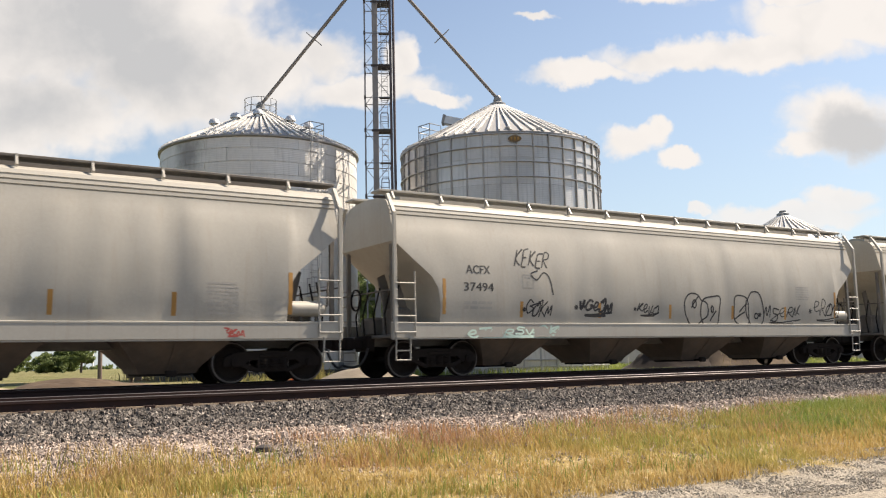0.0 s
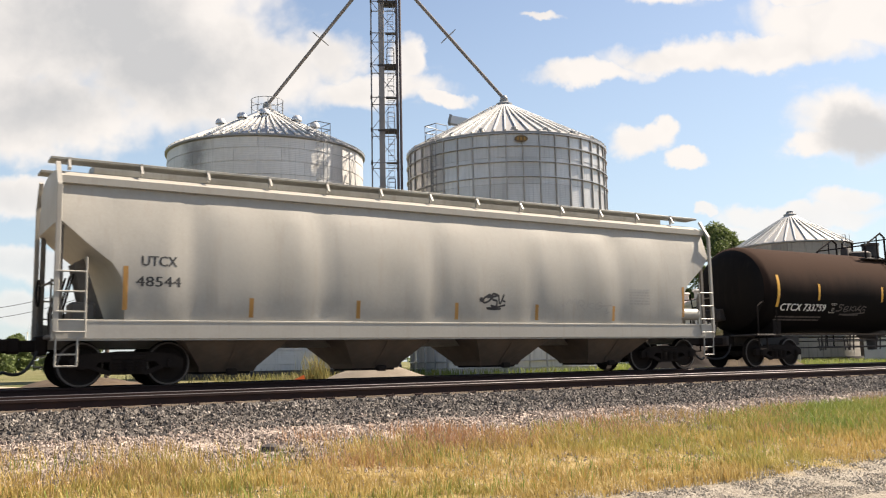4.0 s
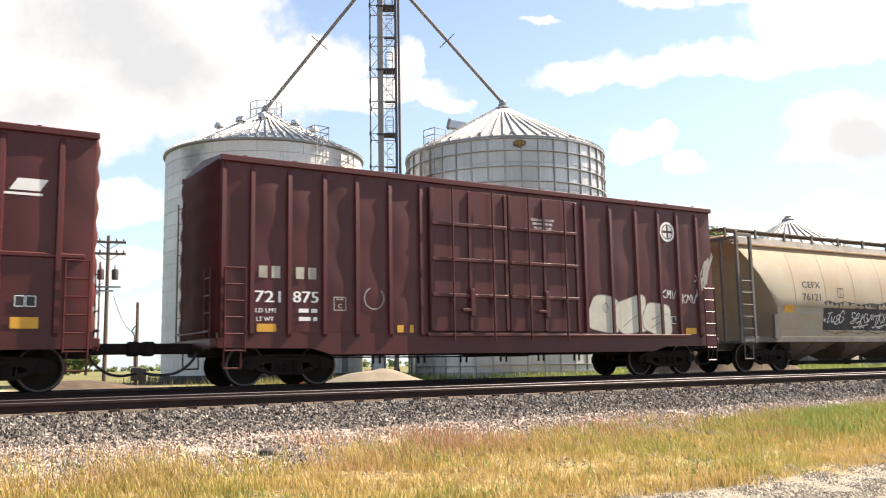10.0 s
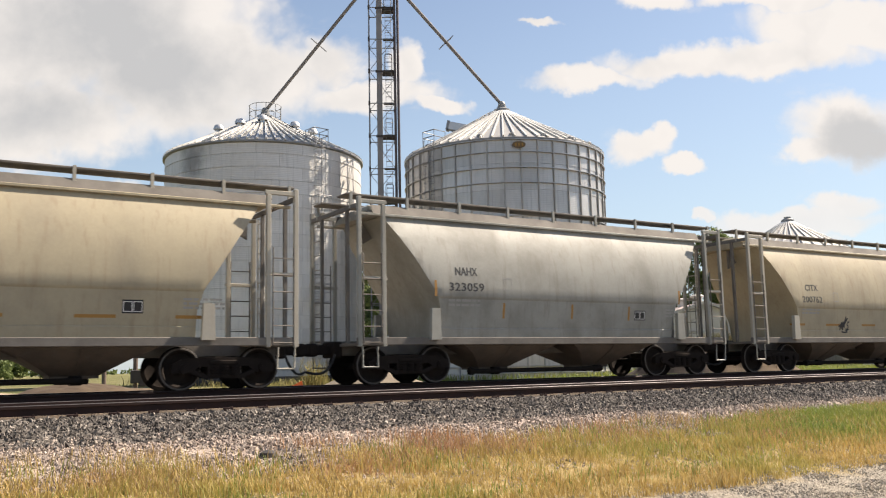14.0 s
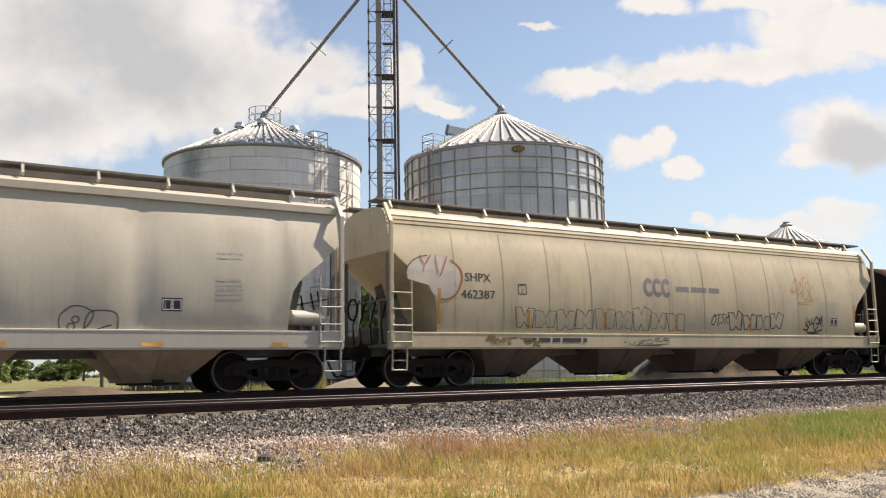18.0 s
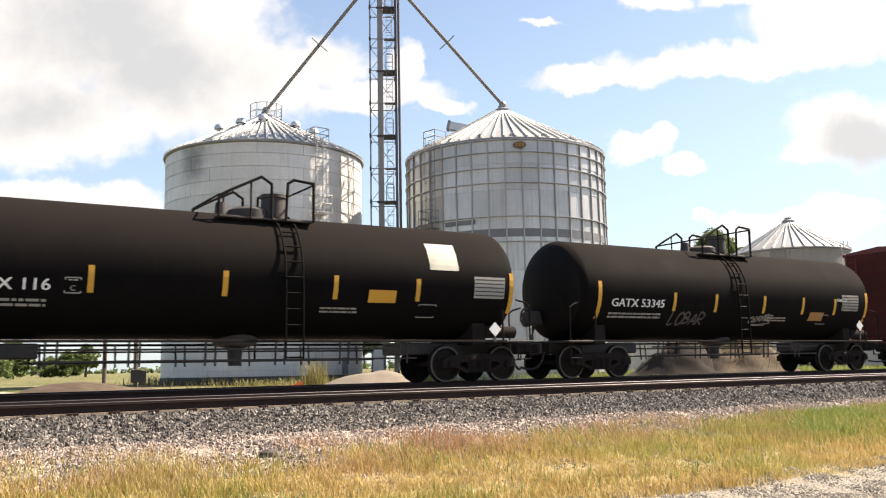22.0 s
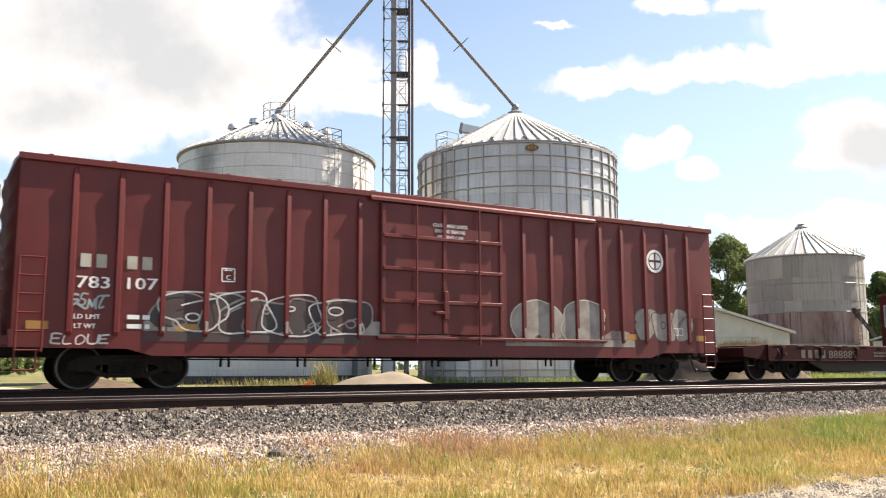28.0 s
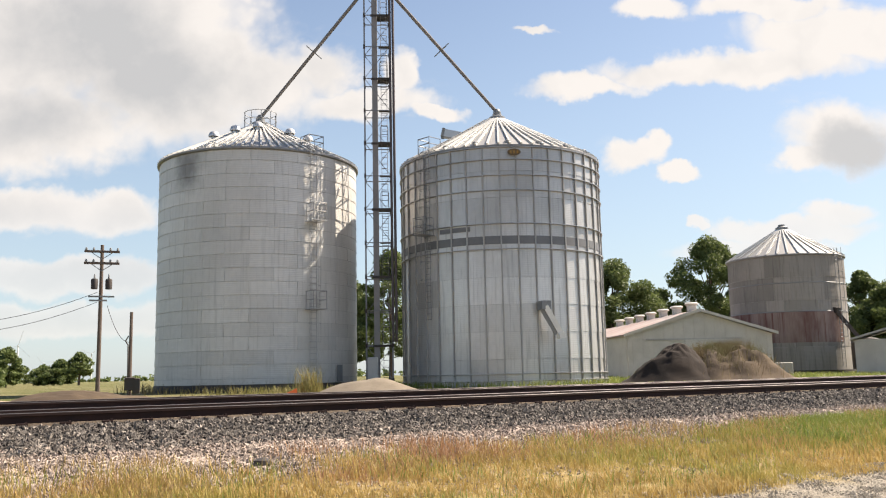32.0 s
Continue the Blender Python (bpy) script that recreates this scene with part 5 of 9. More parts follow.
def frame_hopper(label, s0, s1, mat, seed, count, top=0.85, foot=2.2, frame_mat=None, walk_mat=None):
    """Covered hopper with open end frames."""
    frame_mat = frame_mat or mat
    c = car_thing("covered_hopper_car", label, s0, s1, "hopper wagon")
    h = (s1 - s0) / 2
    cut = [(top, 4.10), (top + (foot - top) * 0.5, 3.15), (foot, 2.12), (foot + 0.12, 1.7), (foot + 0.14, 1.06)]
    DENTS[c.name] = (0.010, seed)
    part("body", loft_body(h, EX_PROF + [(4.2, 0.95), (4.36, 0.5), (4.40, 0.0)], cut, *DENTS[c.name], c), mat, c, "rounded steel hopper shell", 28)
    for s in (-1, 1):
        part("roof_edge", Mesh().box(-h + 0.1, h - 0.1, s * 1.06, s * 1.19, 4.115, 4.18, 0.01), mat, c)
        part("side_sill", Mesh().box(-h, h, s * 1.32, s * 1.43, 0.94, 1.12, 0.01), P_GRIME, c, "grimy side sill")
        part("roof_slope", Mesh().prism([(s * 1.10, 4.17), (s * 0.98, 4.42), (s * 0.96, 4.42), (s * 1.07, 4.17)], "x", -h + 0.6, h - 0.6), P_GRIME, c, "dusty sloping roof edge")
    part("roof", Mesh().loft([[(x, -1.12, 4.15), (x, -0.8, 4.30), (x, 0, 4.40), (x, 0.8, 4.30), (x, 1.12, 4.15)] for x in (-h + 0.55, h - 0.55)], True, True), mat, c, "low pitched sheet roof")
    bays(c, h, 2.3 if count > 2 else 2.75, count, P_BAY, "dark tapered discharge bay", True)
    part("centre_sill", Mesh().box(-h - 0.1, h + 0.1, -0.32, 0.32, 0.72, 1.0, 0.02), P_GRIME, c)
    for x in (-h + foot - 0.1, h - foot + 0.1):
        for s in (-1, 1):
            part("jacking_pad", Mesh().prism([(x - 0.15, 1.06), (x + 0.15, 1.06), (x + 0.12, 1.84), (x - 0.12, 1.84)], "y", s * 1.44, s * 1.56), frame_mat, c, "pale upright jacking bracket")
    for d in (-1, 1):
        for s in (-1, 1):
            m = Mesh()
            for x in (0.06, 0.72):
                m.box(d * (h - x) - 0.05, d * (h - x) + 0.05, s * 1.34, s * 1.44, 0.9, 4.52 if x < 0.5 else 4.36, 0.01)
            m.box(d * (h - 0.01), d * (h - 0.8), s * 1.35, s * 1.43, 4.36, 4.46, 0.01)
            m.box(d * (h - 0.01), d * (h - 0.8), s * 1.35, s * 1.43, 2.5, 2.58, 0.01)
            part("end_post", m, frame_mat, c, "square steel end frame")
            m = ladder(Mesh(), (d * (h - 0.38), s * 1.46, 0.95), 0.5, 2.2, 0.38, 0.018)
            part("ladder", m, P_GRIME, c)
            m = Mesh()
            for x in (0.1, 0.5):
                m.rod((d * (h - x), s * 1.46, 0.9), (d * (h - x - 0.02), s * 1.44, 0.42), 0.02, 6)
            m.rod((d * (h - 0.1), s * 1.44, 0.42), (d * (h - 0.52), s * 1.44, 0.42), 0.02, 6)
            part("stirrup_step", m, frame_mat, c)
        for y in (-0.75, 0.75):
            part("end_brace", Mesh().beam((d * (h - 0.06), y, 0.95), (d * (h - 0.06), y, 4.3), 0.08, 0.08), P_GRIME, c, "grimy upright end brace")
        part("end_beam", Mesh().box(d * (h - 0.02), d * (h - 0.10), -1.40, 1.40, 4.26, 4.36), P_GRIME, c)
        part("end_platform", Mesh().box(d * (h - 0.02), d * (h - 1.0), -1.40, 1.40, 0.93, 1.0), P_GRIME, c, "grimy end platform")
        part("gusset", Mesh().prism([(d * (h - 0.74), 4.12), (d * (h - 0.74), 3.5), (d * (h - foot + 0.4), 4.12)], "y", -0.04, 0.04), P_GRIME, c)
        m = ladder(Mesh(), (d * (h - 0.02), 0.95, 1.0), 0.42, 3.2, 0.38, 0.018, (0, 1, 0))
        part("end_ladder", m, frame_mat, c)
    for s in (-1, 1):
        w = part("roof_walkway", Mesh().box(-h - 0.08, h + 0.08, s * 0.98, s * 0.45, 4.62, 4.67, 0.01), walk_mat or P_GRIME, c, "grated roof walkway")
        br = Mesh().box(-0.035, 0.035, s * 1.01, s * 0.95, 4.28, 4.69).data("bracket", frame_mat)
        k = -h + 0.05
        n = round((2 * h - 0.1) / 1.5)
        for i in range(n + 1):
            o = part("bracket", br, frame_mat, w)
            o.location.x = -h + 0.05 + (2 * h - 0.1) * i / n
    hatch = Mesh().box(-0.75, 0.75, -0.36, 0.36, 4.36, 4.56, 0.05).data("roof_hatch", mat)
    for i in range(max(3, round(2 * h / 3))):
        o = part("roof_hatch", hatch, mat, c)
        o.location.x = -h + 2 * h * (i + 0.5) / max(3, round(2 * h / 3))
    if count == 2:
        m = Mesh().path([(-2.6, -0.62, 0.26), (1.9, -0.62, 0.26)], 0.06, 8).path([(-2.75, -0.62, 0.26), (-2.6, -0.62, 0.26)], 0.10, 8)
    else:
        m = Mesh().path([(-6.4, -0.62, 0.26), (6.4, -0.62, 0.26)], 0.06, 8)
    part("outlet_pipe", m, P_TRUCK, c, "dark pipe along the discharge bays")
    gear(c, h, h - (1.75 if count > 2 else 1.6), 0.72)
    return c, half_width(EX_PROF), h


# ---- train: tank cars ----
def tank_car(label, s0, s1, mat, top_x, ladder_x, radius=1.47, zc=2.58):
    """s0, s1: the ends of the straight shell's rounded heads."""
    c = car_thing("tank_car", label, s0, s1, "tank wagon")
    h = (s1 - s0) / 2
    prof = []
    for k in range(9):
        a = k / 8 * math.pi / 2
        prof.append((max(0.001, radius * math.sin(a)), -h - 0.05 + 0.62 * (1 - math.cos(a))))
    n = 14
    body = prof + [(radius, -h + 0.6 + (2 * h - 1.2) * k / n) for k in range(1, n)] + [(r, -x) for r, x in reversed(prof)]
    part("tank_shell", Mesh().lathe(body[6:-6], 72, (0, 0, zc), "x", False), mat, c, "round steel tank shell", 40)
    for d in (-1, 1):
        part("tank_head", Mesh().lathe([(r - (0.0 if k < 6 else 0.004), d * -x) for k, (r, x) in enumerate(body[:8])], 72, (0, 0, zc), "x", False), P_HEAD, c, "grimy black domed tank end", 40)
    for k in (-0.62, -0.3, 0.0, 0.3, 0.62):
        part("weld_seam", Mesh().lathe([(radius - 0.01, k * h - 0.02), (radius + 0.0015, k * h - 0.012), (radius + 0.0015, k * h + 0.012), (radius - 0.01, k * h + 0.02)], 56, (0, 0, zc), "x"), mat, c)
    e = h + 0.25
    for d in (-1, 1):
        part("stub_sill", Mesh().box(d * (h - 3.4), d * (e + 0.1), -0.3, 0.3, 0.70, 1.02, 0.03), M_DARKSTEEL, c)
        part("saddle", Mesh().prism([(-1.05, 0.95), (1.05, 0.95), (1.05, 1.5), (0.6, 1.3), (0, 1.2), (-0.6, 1.3), (-1.05, 1.5)], "x", d * (h - 1.25) - 0.2, d * (h - 1.25) + 0.2), P_TRUCK, c)
        part("end_platform", Mesh().box(d * (e - 1.25), d * e, -1.45, 1.45, 1.0, 1.05, 0.01), M_DARKSTEEL, c)
        for s in (-1, 1):
            m = Mesh().path([(d * (e - 0.1), s * 1.4, 0.55), (d * (e - 0.1), s * 1.42, 1.95), (d * (e - 0.25), s * 1.42, 2.05), (d * (e - 0.5), s * 1.35, 2.12)], 0.024)
            part("handrail", m, P_TRUCK, c, "bent black pipe handrail")
            part("grab_post", Mesh().path([(d * (e - 1.0), s * 1.44, 1.03), (d * (e - 1.0), s * 1.44, 1.85)], 0.024), P_TRUCK, c)
            part("stirrup_step", Mesh().path([(d * (e - 0.1), s * 1.4, 0.56), (d * (e - 0.5), s * 1.4, 0.56), (d * (e - 0.5), s * 1.4, 1.0)], 0.02), P_TRUCK, c)
    m = Mesh().box(-e + 0.05, -e + 0.5, 0.1, 0.75, 1.55, 1.95, 0.04).rod((-e + 0.1, 0.4, 1.05), (-e + 0.3, 0.4, 1.6), 0.03)
    b = part("brake_housing", m, M_DARKSTEEL, c)
    m = Mesh()
    for r0, r1 in ((0.27, 0.30),):
        m.lathe([(0.255, -0.02), (0.29, -0.02), (0.29, 0.02), (0.255, 0.02), (0.255, -0.02)], 20, (-e - 0.02, 0.4, 1.78), "x", False)
    for k in range(5):
        a = 2 * math.pi * k / 5
        m.rod((-e - 0.02, 0.4, 1.78), (-e - 0.02, 0.4 + 0.27 * math.cos(a), 1.78 + 0.27 * math.sin(a)), 0.014, 5)
    part("brake_wheel", m, M_DARKSTEEL, b)
    part("air_reservoir", Mesh().lathe([(0.0, -0.55), (0.16, -0.48), (0.16, 0.48), (0.0, 0.55)], 16, (h - 0.55, -0.95, 1.28), "x"), P_TRUCK, c)
    for s in (-1, 1):
        m = Mesh().box(-e + 0.9, e - 0.9, s * 1.46, s * 1.40, 1.0, 1.055, 0.008)
        part("side_rail", m, P_TRUCK, c, "thin side rail below the tank")
        m = Mesh()
        for z in (0.62, 0.86):
            m.rod((-h + 3.2, s * 1.15, z), (h - 3.2, s * 1.15, z), 0.022)
        k = -h + 3.4
        while k < h - 3.0:
            m.rod((k, s * 1.15, 0.5), (k, s * 1.2, 1.02), 0.024, 6)
            m.rod((k + 0.22, s * 1.15, 0.5), (k + 0.22, s * 1.2, 1.02), 0.024, 6)
            k += 1.6
        part("brake_pipe", m, M_DARKSTEEL, c, "thin pipes and hangers under the tank")
    part("bottom_outlet", Mesh().lathe([(0.55, 1.3), (0.5, 0.98), (0.18, 0.9), (0.15, 0.5), (0.0, 0.5)], 16, (0.1, 0, 0)), M_DARKSTEEL, c)
    # top works
    top = zc + radius
    pl = part("top_platform", Mesh().box(top_x - 1.15, top_x + 1.15, -1.0, 1.0, top - 0.22, top - 0.17, 0.01).lathe([(0.5, top - 0.1), (0.5, top + 0.12), (0.42, top + 0.18), (0.0, top + 0.2)], 20, (top_x - 0.1, 0, 0)), M_DARKSTEEL, c, "dark steel platform round the hatch")
    m = Mesh()
    for s in (-1, 1):
        z0, z1 = top - 0.2, top + 0.78
        m.path([(top_x - 1.15, s * 1.0, z0), (top_x - 1.15, s * 1.0, z0 + 0.45), (top_x - 0.9, s * 1.0, z0 + 0.6), (top_x - 0.15, s * 1.0, z1), (top_x + 0.1, s * 1.0, z1 - 0.15), (top_x + 0.1, s * 1.0, z0)], 0.034)
        m.path([(top_x + 0.45, s * 1.0, z0), (top_x + 0.5, s * 1.0, z1 - 0.1), (top_x + 0.65, s * 1.0, z1), (top_x + 1.15, s * 1.0, z1 - 0.05), (top_x + 1.15, s * 1.0, z0)], 0.034)
        m.path([(top_x - 0.4, s * 1.0, z0), (top_x - 0.4, s * 1.0, z1 - 0.12)], 0.024)
    m.path([(top_x + 1.15, -1.0, top + 0.70), (top_x + 1.15, 1.0, top + 0.70)], 0.024)
    m.path([(top_x - 1.15, -1.0, top + 0.28), (top_x - 1.15, 1.0, top + 0.28)], 0.024)
    part("railing", m, P_TRUCK, pl, "bent black pipe railing")
    part("valve_housing", Mesh().lathe([(0.30, top - 0.1), (0.30, top + 0.42), (0.33, top + 0.44), (0.33, top + 0.52), (0.0, top + 0.55)], 18, (top_x + 0.45, -0.2, 0)), M_DARKSTEEL, pl)
    part("relief_valve", Mesh().lathe([(0.16, top - 0.05), (0.13, top + 0.3), (0.0, top + 0.33)], 12, (top_x - 0.75, 0.1, 0)), M_DARKSTEEL, pl)
    for s in (-1, 1):
        m = Mesh()
        arc = []
        for k in range(9):
            a = radians(68 - k * 8.5)
            arc.append((s * (radius + 0.07) * math.cos(a), zc + (radius + 0.07) * math.sin(a)))
        arc += [(s * (radius + 0.10), 2.2), (s * (radius + 0.10), 0.62)]
        for x in (-0.21, 0.21):
            m.path([(ladder_x + x, y, z) for y, z in arc], 0.026)
        z = 0.66
        while z < 3.9:
            y = s * (radius + 0.10) if z < zc else s * (math.sqrt(max(0, (radius + 0.07) ** 2 - (z - zc) ** 2)))
            m.rod((ladder_x - 0.21, y, z), (ladder_x + 0.21, y, z), 0.02, 6)
            z += 0.36
        part("ladder", m, P_TANK_GREY, c, "curved black side ladder")
    gear(c, e - 0.1, e - 1.5, 0.72)
    wf = lambda z: math.sqrt(max(0.05, radius ** 2 - (z - zc) ** 2))
    return c, wf, h


# ---- train: boxcars ----
def boxcar(label, s0, s1, mat, kind, posts, door, top=4.62):
    """posts: places of side posts; door: places where the door begins and ends; kind: 'rail' has a mid rail, 'twin' two doors, 'hood' a plug door under a hood."""
    c = car_thing("boxcar", label, s0, s1, "boxcar")
    h = (s1 - s0) / 2
    sec = [(-1.46, 1.05), (-1.46, top - 0.1), (-1.40, top), (0, top + 0.14), (1.40, top), (1.46, top - 0.1), (1.46, 1.05)]
    part("body", Mesh().prism(sec, "x", -h + 0.05, h - 0.05), mat, c, "flat steel boxcar body", 20)
    # thin side sheets that bulge between the posts
    bulge = {"twin": 0.030, "rail": 0.026, "hood": 0.012}[kind]
    edges = [-h + 0.05] + list(posts) + [h - 0.05]
    for a, b in zip(edges, edges[1:]):
        if b - a > 2.5:
            continue
        rows_ = []
        for j in range(25):
            z = 1.19 + (top - 0.36) * j / 24 - 1.19 * j / 24
            rows_.append([(a + (b - a) * i / 12, -(1.461 + bulge * math.sin(math.pi * i / 12) * max(0.0, 0.5 + 1.1 * noise.noise((a * 2.1 + i * 0.05, z * 1.15, top)))), z) for i in range(13)])
        part("side_sheet", Mesh().loft(rows_, closed=False), mat, c, "dented side sheet between posts", 60)
    for k in range(int(2 * h / 1.2)):
        x = -h + 0.6 + k * 1.2
        part("roof_rib", Mesh().prism([(-1.44, top - 0.03), (0, top + 0.11), (1.44, top - 0.03), (1.44, top + 0.02), (0, top + 0.18), (-1.44, top + 0.02)], "x", x - 0.04, x + 0.04), mat, c)
    fh = 0.68
    for s in (-1, 1):
        part("roof_rail", Mesh().box(-h, h, s * 1.44, s * 1.54, top - 0.16, top - 0.02, 0.015), mat, c)
        m = Mesh().prism([(-h, 1.18), (-h, 0.84), (-h + 2.2, 0.82), (-h + 2.7, fh), (h - 2.7, fh), (h - 2.2, 0.82), (h, 0.84), (h, 1.18)], "y", s * 1.40, s * 1.478)
        part("side_sill", m, mat, c, "deep lower side sill", 20)
        if kind == "hood":
            m = Mesh().prism([(s * 1.44, top - 0.24), (s * 1.60, top - 0.24), (s * 1.60, top - 0.17), (s * 1.44, top - 0.04)], "x", door[0] - 0.3, door[1] + 3.2)
            part("door_hood", m, mat, c, "long hood over the sliding door")
        for x in posts:
            a = 0.075
            m = Mesh()
            rings = []
            for z, w, y in ((1.05, a, 1.46), (1.15, a, 1.535), (top - 0.42, a, 1.535), (top - 0.2, a * 0.8, 1.465)):
                rings.append([(x - w, s * 1.45, z), (x - w * 0.6, s * y, z), (x + w * 0.6, s * y, z), (x + w, s * 1.45, z)])
            m.loft(rings, True, True)
            part("side_post", m, mat, c)
        if kind == "rail":
            part("mid_rail", Mesh().box(-h + 0.9, h - 0.2, s * 1.45, s * 1.52, 2.62, 2.72, 0.02), mat, c)
        doors = [door] if kind != "twin" else [(door[0], (door[0] + door[1]) / 2 - 0.02), ((door[0] + door[1]) / 2 + 0.02, door[1])]
        for a, b in doors:
            d = part("door", Mesh().box(a, b, s * 1.46, s * 1.53, 1.22, top - 0.26, 0.02), mat, c, "steel plug door")
            for k in range(1, 4):
                z = 1.22 + (top - 1.5) * k / 4
                part("door_beam", Mesh().box(a + 0.03, b - 0.03, s * 1.53, s * 1.60, z - 0.045, z + 0.045, 0.012), mat, d)
            for x in (a + 0.05, (a + b) / 2, b - 0.05):
                part("door_stile", Mesh().box(x - 0.05, x + 0.05, s * 1.53, s * 1.57, 1.25, top - 0.3, 0.012), mat, d)
            for x in (a + (b - a) * 0.26, a + (b - a) * 0.78):
                part("lock_rod", Mesh().rod((x, s * 1.635, 0.98), (x, s * 1.635, top - 0.24), 0.026, 8).box(x - 0.05, x + 0.05, s * 1.6, s * 1.64, 1.9, 2.1, 0.01), mat, d, "upright door locking rod")
            part("door_handle", Mesh().box((a + b) / 2 - 0.3, (a + b) / 2 + 0.1, s * 1.585, s * 1.63, 1.72, 1.80, 0.015).box((a + b) / 2 - 0.05, (a + b) / 2 + 0.08, s * 1.57, s * 1.63, 1.6, 2.3, 0.015), mat, d)
        part("door_track", Mesh().box(door[0] - 0.1, min(h - 1.2, door[1] + (door[1] - door[0])), s * 1.46, s * 1.57, 1.10, 1.17, 0.01), mat, c)
        for d in (-1, 1):
            m = Mesh()
            for x in (0.12, 0.58):
                m.rod((d * (h - x), s * 1.58, 0.75), (d * (h - x), s * 1.58, 2.6), 0.02, 6)
            for k in range(6):
                m.rod((d * (h - 0.12), s * 1.58, 0.78 + k * 0.36), (d * (h - 0.58), s * 1.58, 0.78 + k * 0.36), 0.017, 6)
            part("ladder", m, mat, c, "short corner ladder")
            m = Mesh()
            for x in (0.12, 0.5):
                m.rod((d * (h - x), s * 1.56, 0.8), (d * (h - x), s * 1.54, 0.4), 0.02, 6)
            m.rod((d * (h - 0.12), s * 1.54, 0.4), (d * (h - 0.5), s * 1.54, 0.4), 0.02, 6)
            part("stirrup_step", m, mat, c)
    for d in (-1, 1):
        m = Mesh()
        n = 14
        rings = []
        for k in range(n * 4 + 1):
            z = 1.05 + (top - 1.15) * k / (n * 4)
            rings.append([(d * (h - 0.06), -1.44, z), (d * (h + 0.045 * (0.5 - 0.5 * math.cos(2 * math.pi * k / 4 * 0.5))), -1.38, z), (d * (h + 0.045 * (0.5 - 0.5 * math.cos(2 * math.pi * k / 4 * 0.5))), 1.38, z), (d * (h - 0.06), 1.44, z)])
        m.loft(rings, True, True)
        e = part("end_wall", m, P_END, c, "corrugated grimy end wall", 60)
        m = ladder(Mesh(), (d * (h + 0.12), 1.1, 0.8), 0.42, 3.6, 0.38, 0.018, (0, 1, 0))
        part("end_ladder", m, mat, c)
        m = ladder(Mesh(), (d * (h + 0.12), -1.1, 0.8), 0.42, 1.8, 0.38, 0.018, (0, 1, 0))
        m.rod((d * (h + 0.14), -1.3, 1.2), (d * (h + 0.14), 1.3, 1.2), 0.02)
        part("end_ladder", m, mat, c)
        part("end_sill", Mesh().box(d * (h - 0.15), d * (h + 0.14), -1.45, 1.45, 0.86, 1.06, 0.02), mat, c)
    part("under_frame", Mesh().box(-h, h, -0.35, 0.35, 0.66, 1.05, 0.02).box(-0.9, 0.3, -0.9, -0.4, 0.6, 0.95, 0.04).box(1.2, 2.0, 0.3, 0.9, 0.6, 0.95, 0.04), P_TRUCK, c)
    m = Mesh()
    m.path([(-h + 2.8, -0.95, 0.62), (-1.0, -0.95, 0.60), (2.0, -0.95, 0.64), (h - 2.8, -0.95, 0.62)], 0.018)
    for k in range(-3, 4):
        x = k * (h - 3.4) / 3.5
        m.rod((x, -0.95, 0.45), (x, -0.95, 0.95), 0.03, 6).rod((x + 0.18, -0.95, 0.45), (x + 0.18, -0.95, 0.95), 0.03, 6)
    part("brake_rigging", m, P_TRUCK, c)
    gear(c, h, h - (2.3 if kind == "hood" else 1.75), 0.72 if kind == "hood" else 0.95)
    return c, (lambda z: 1.461 + 0.75 * bulge), h

# ---- train: the cars, front to rear ----
def marks(c, wf, x, z1, z2, code, number, mat, h1=0.24, h2=0.24, w1=None, w2=None):
    write(c, code, x, z1, h1, mat, wf, w1)
    write(c, number, x, z2, h2, mat, wf, w2)


def square_c(c, wf, x, z, mat, s=0.36):
    decal(c, ring_outline(s, s, 0.025), x, z, mat, wf, "plate_mark")
    write(c, "C", x, z - 0.06, 0.11, mat, wf)
    bars(c, x, z + 0.09, s * 0.6, 1, mat, wf, 0.03)


def label_box(c, wf, x, z):
    decal(c, rect(0.42, 0.28), x, z, M_BLACK, wf, "stencil_panel", "small black stencil panel")
    decal(c, ring_outline(0.17, 0.2, 0.015), x - 0.1, z, M_WHITE, wf, "stencil_frame", "", 0.012)
    decal(c, ring_outline(0.17, 0.2, 0.015), x + 0.1, z, M_WHITE, wf, "stencil_frame", "", 0.012)


sill_flat = lambda z: 1.497

c, wf, h = flow_hopper("pale grey covered hopper car with amber strips, riding the rails", -204.96, -186.1, P_GREY, 1, P_GREY)
reflectors(c, (-7.8, -5.3, -2.4, 0.2, 3.10, 5.52), 1.71, 0.5, G_AMBER_OLD, wf)
reflectors(c, (8.12,), 1.98, 0.95, G_AMBER_OLD, wf)
bars(c, 6.57, 2.15, 0.7, 9, G_FADED, wf, 0.045, 1.8, 2)
decal(c, tag(3, 0.7, 0.18, 0.03, 4), 6.7, 1.12, G_RED, sill_flat, "graffiti")

c, wf, h = flow_hopper("pale grey covered hopper car scrawled with black graffiti", -184.76, -165.8, P_GREY, 2, P_GREY, top_mat=P_GREY)
marks(c, wf, -6.95, 2.70, 2.25, "ACFX", "37494", G_TEXT, 0.23, 0.23, 0.75, 0.92)
bars(c, -6.95, 1.82, 0.9, 2, G_FADED, wf, 0.07, 1.9, 4)
decal(c, scrawl("KEKER", 1.15, 0.5, 0.04, 11, 0.3), -5.15, 3.05, G_INK, wf, "graffiti", "black sprayed scrawl")
decal(c, ribbon(spline([(0.1, 0.1), (-0.15, 0.0), (0.05, -0.15), (0.3, 0.05), (0.5, -0.1), (0.6, -0.55)], 5), 0.04), -5.1, 2.65, G_INK, wf, "graffiti", "black sprayed flourish")
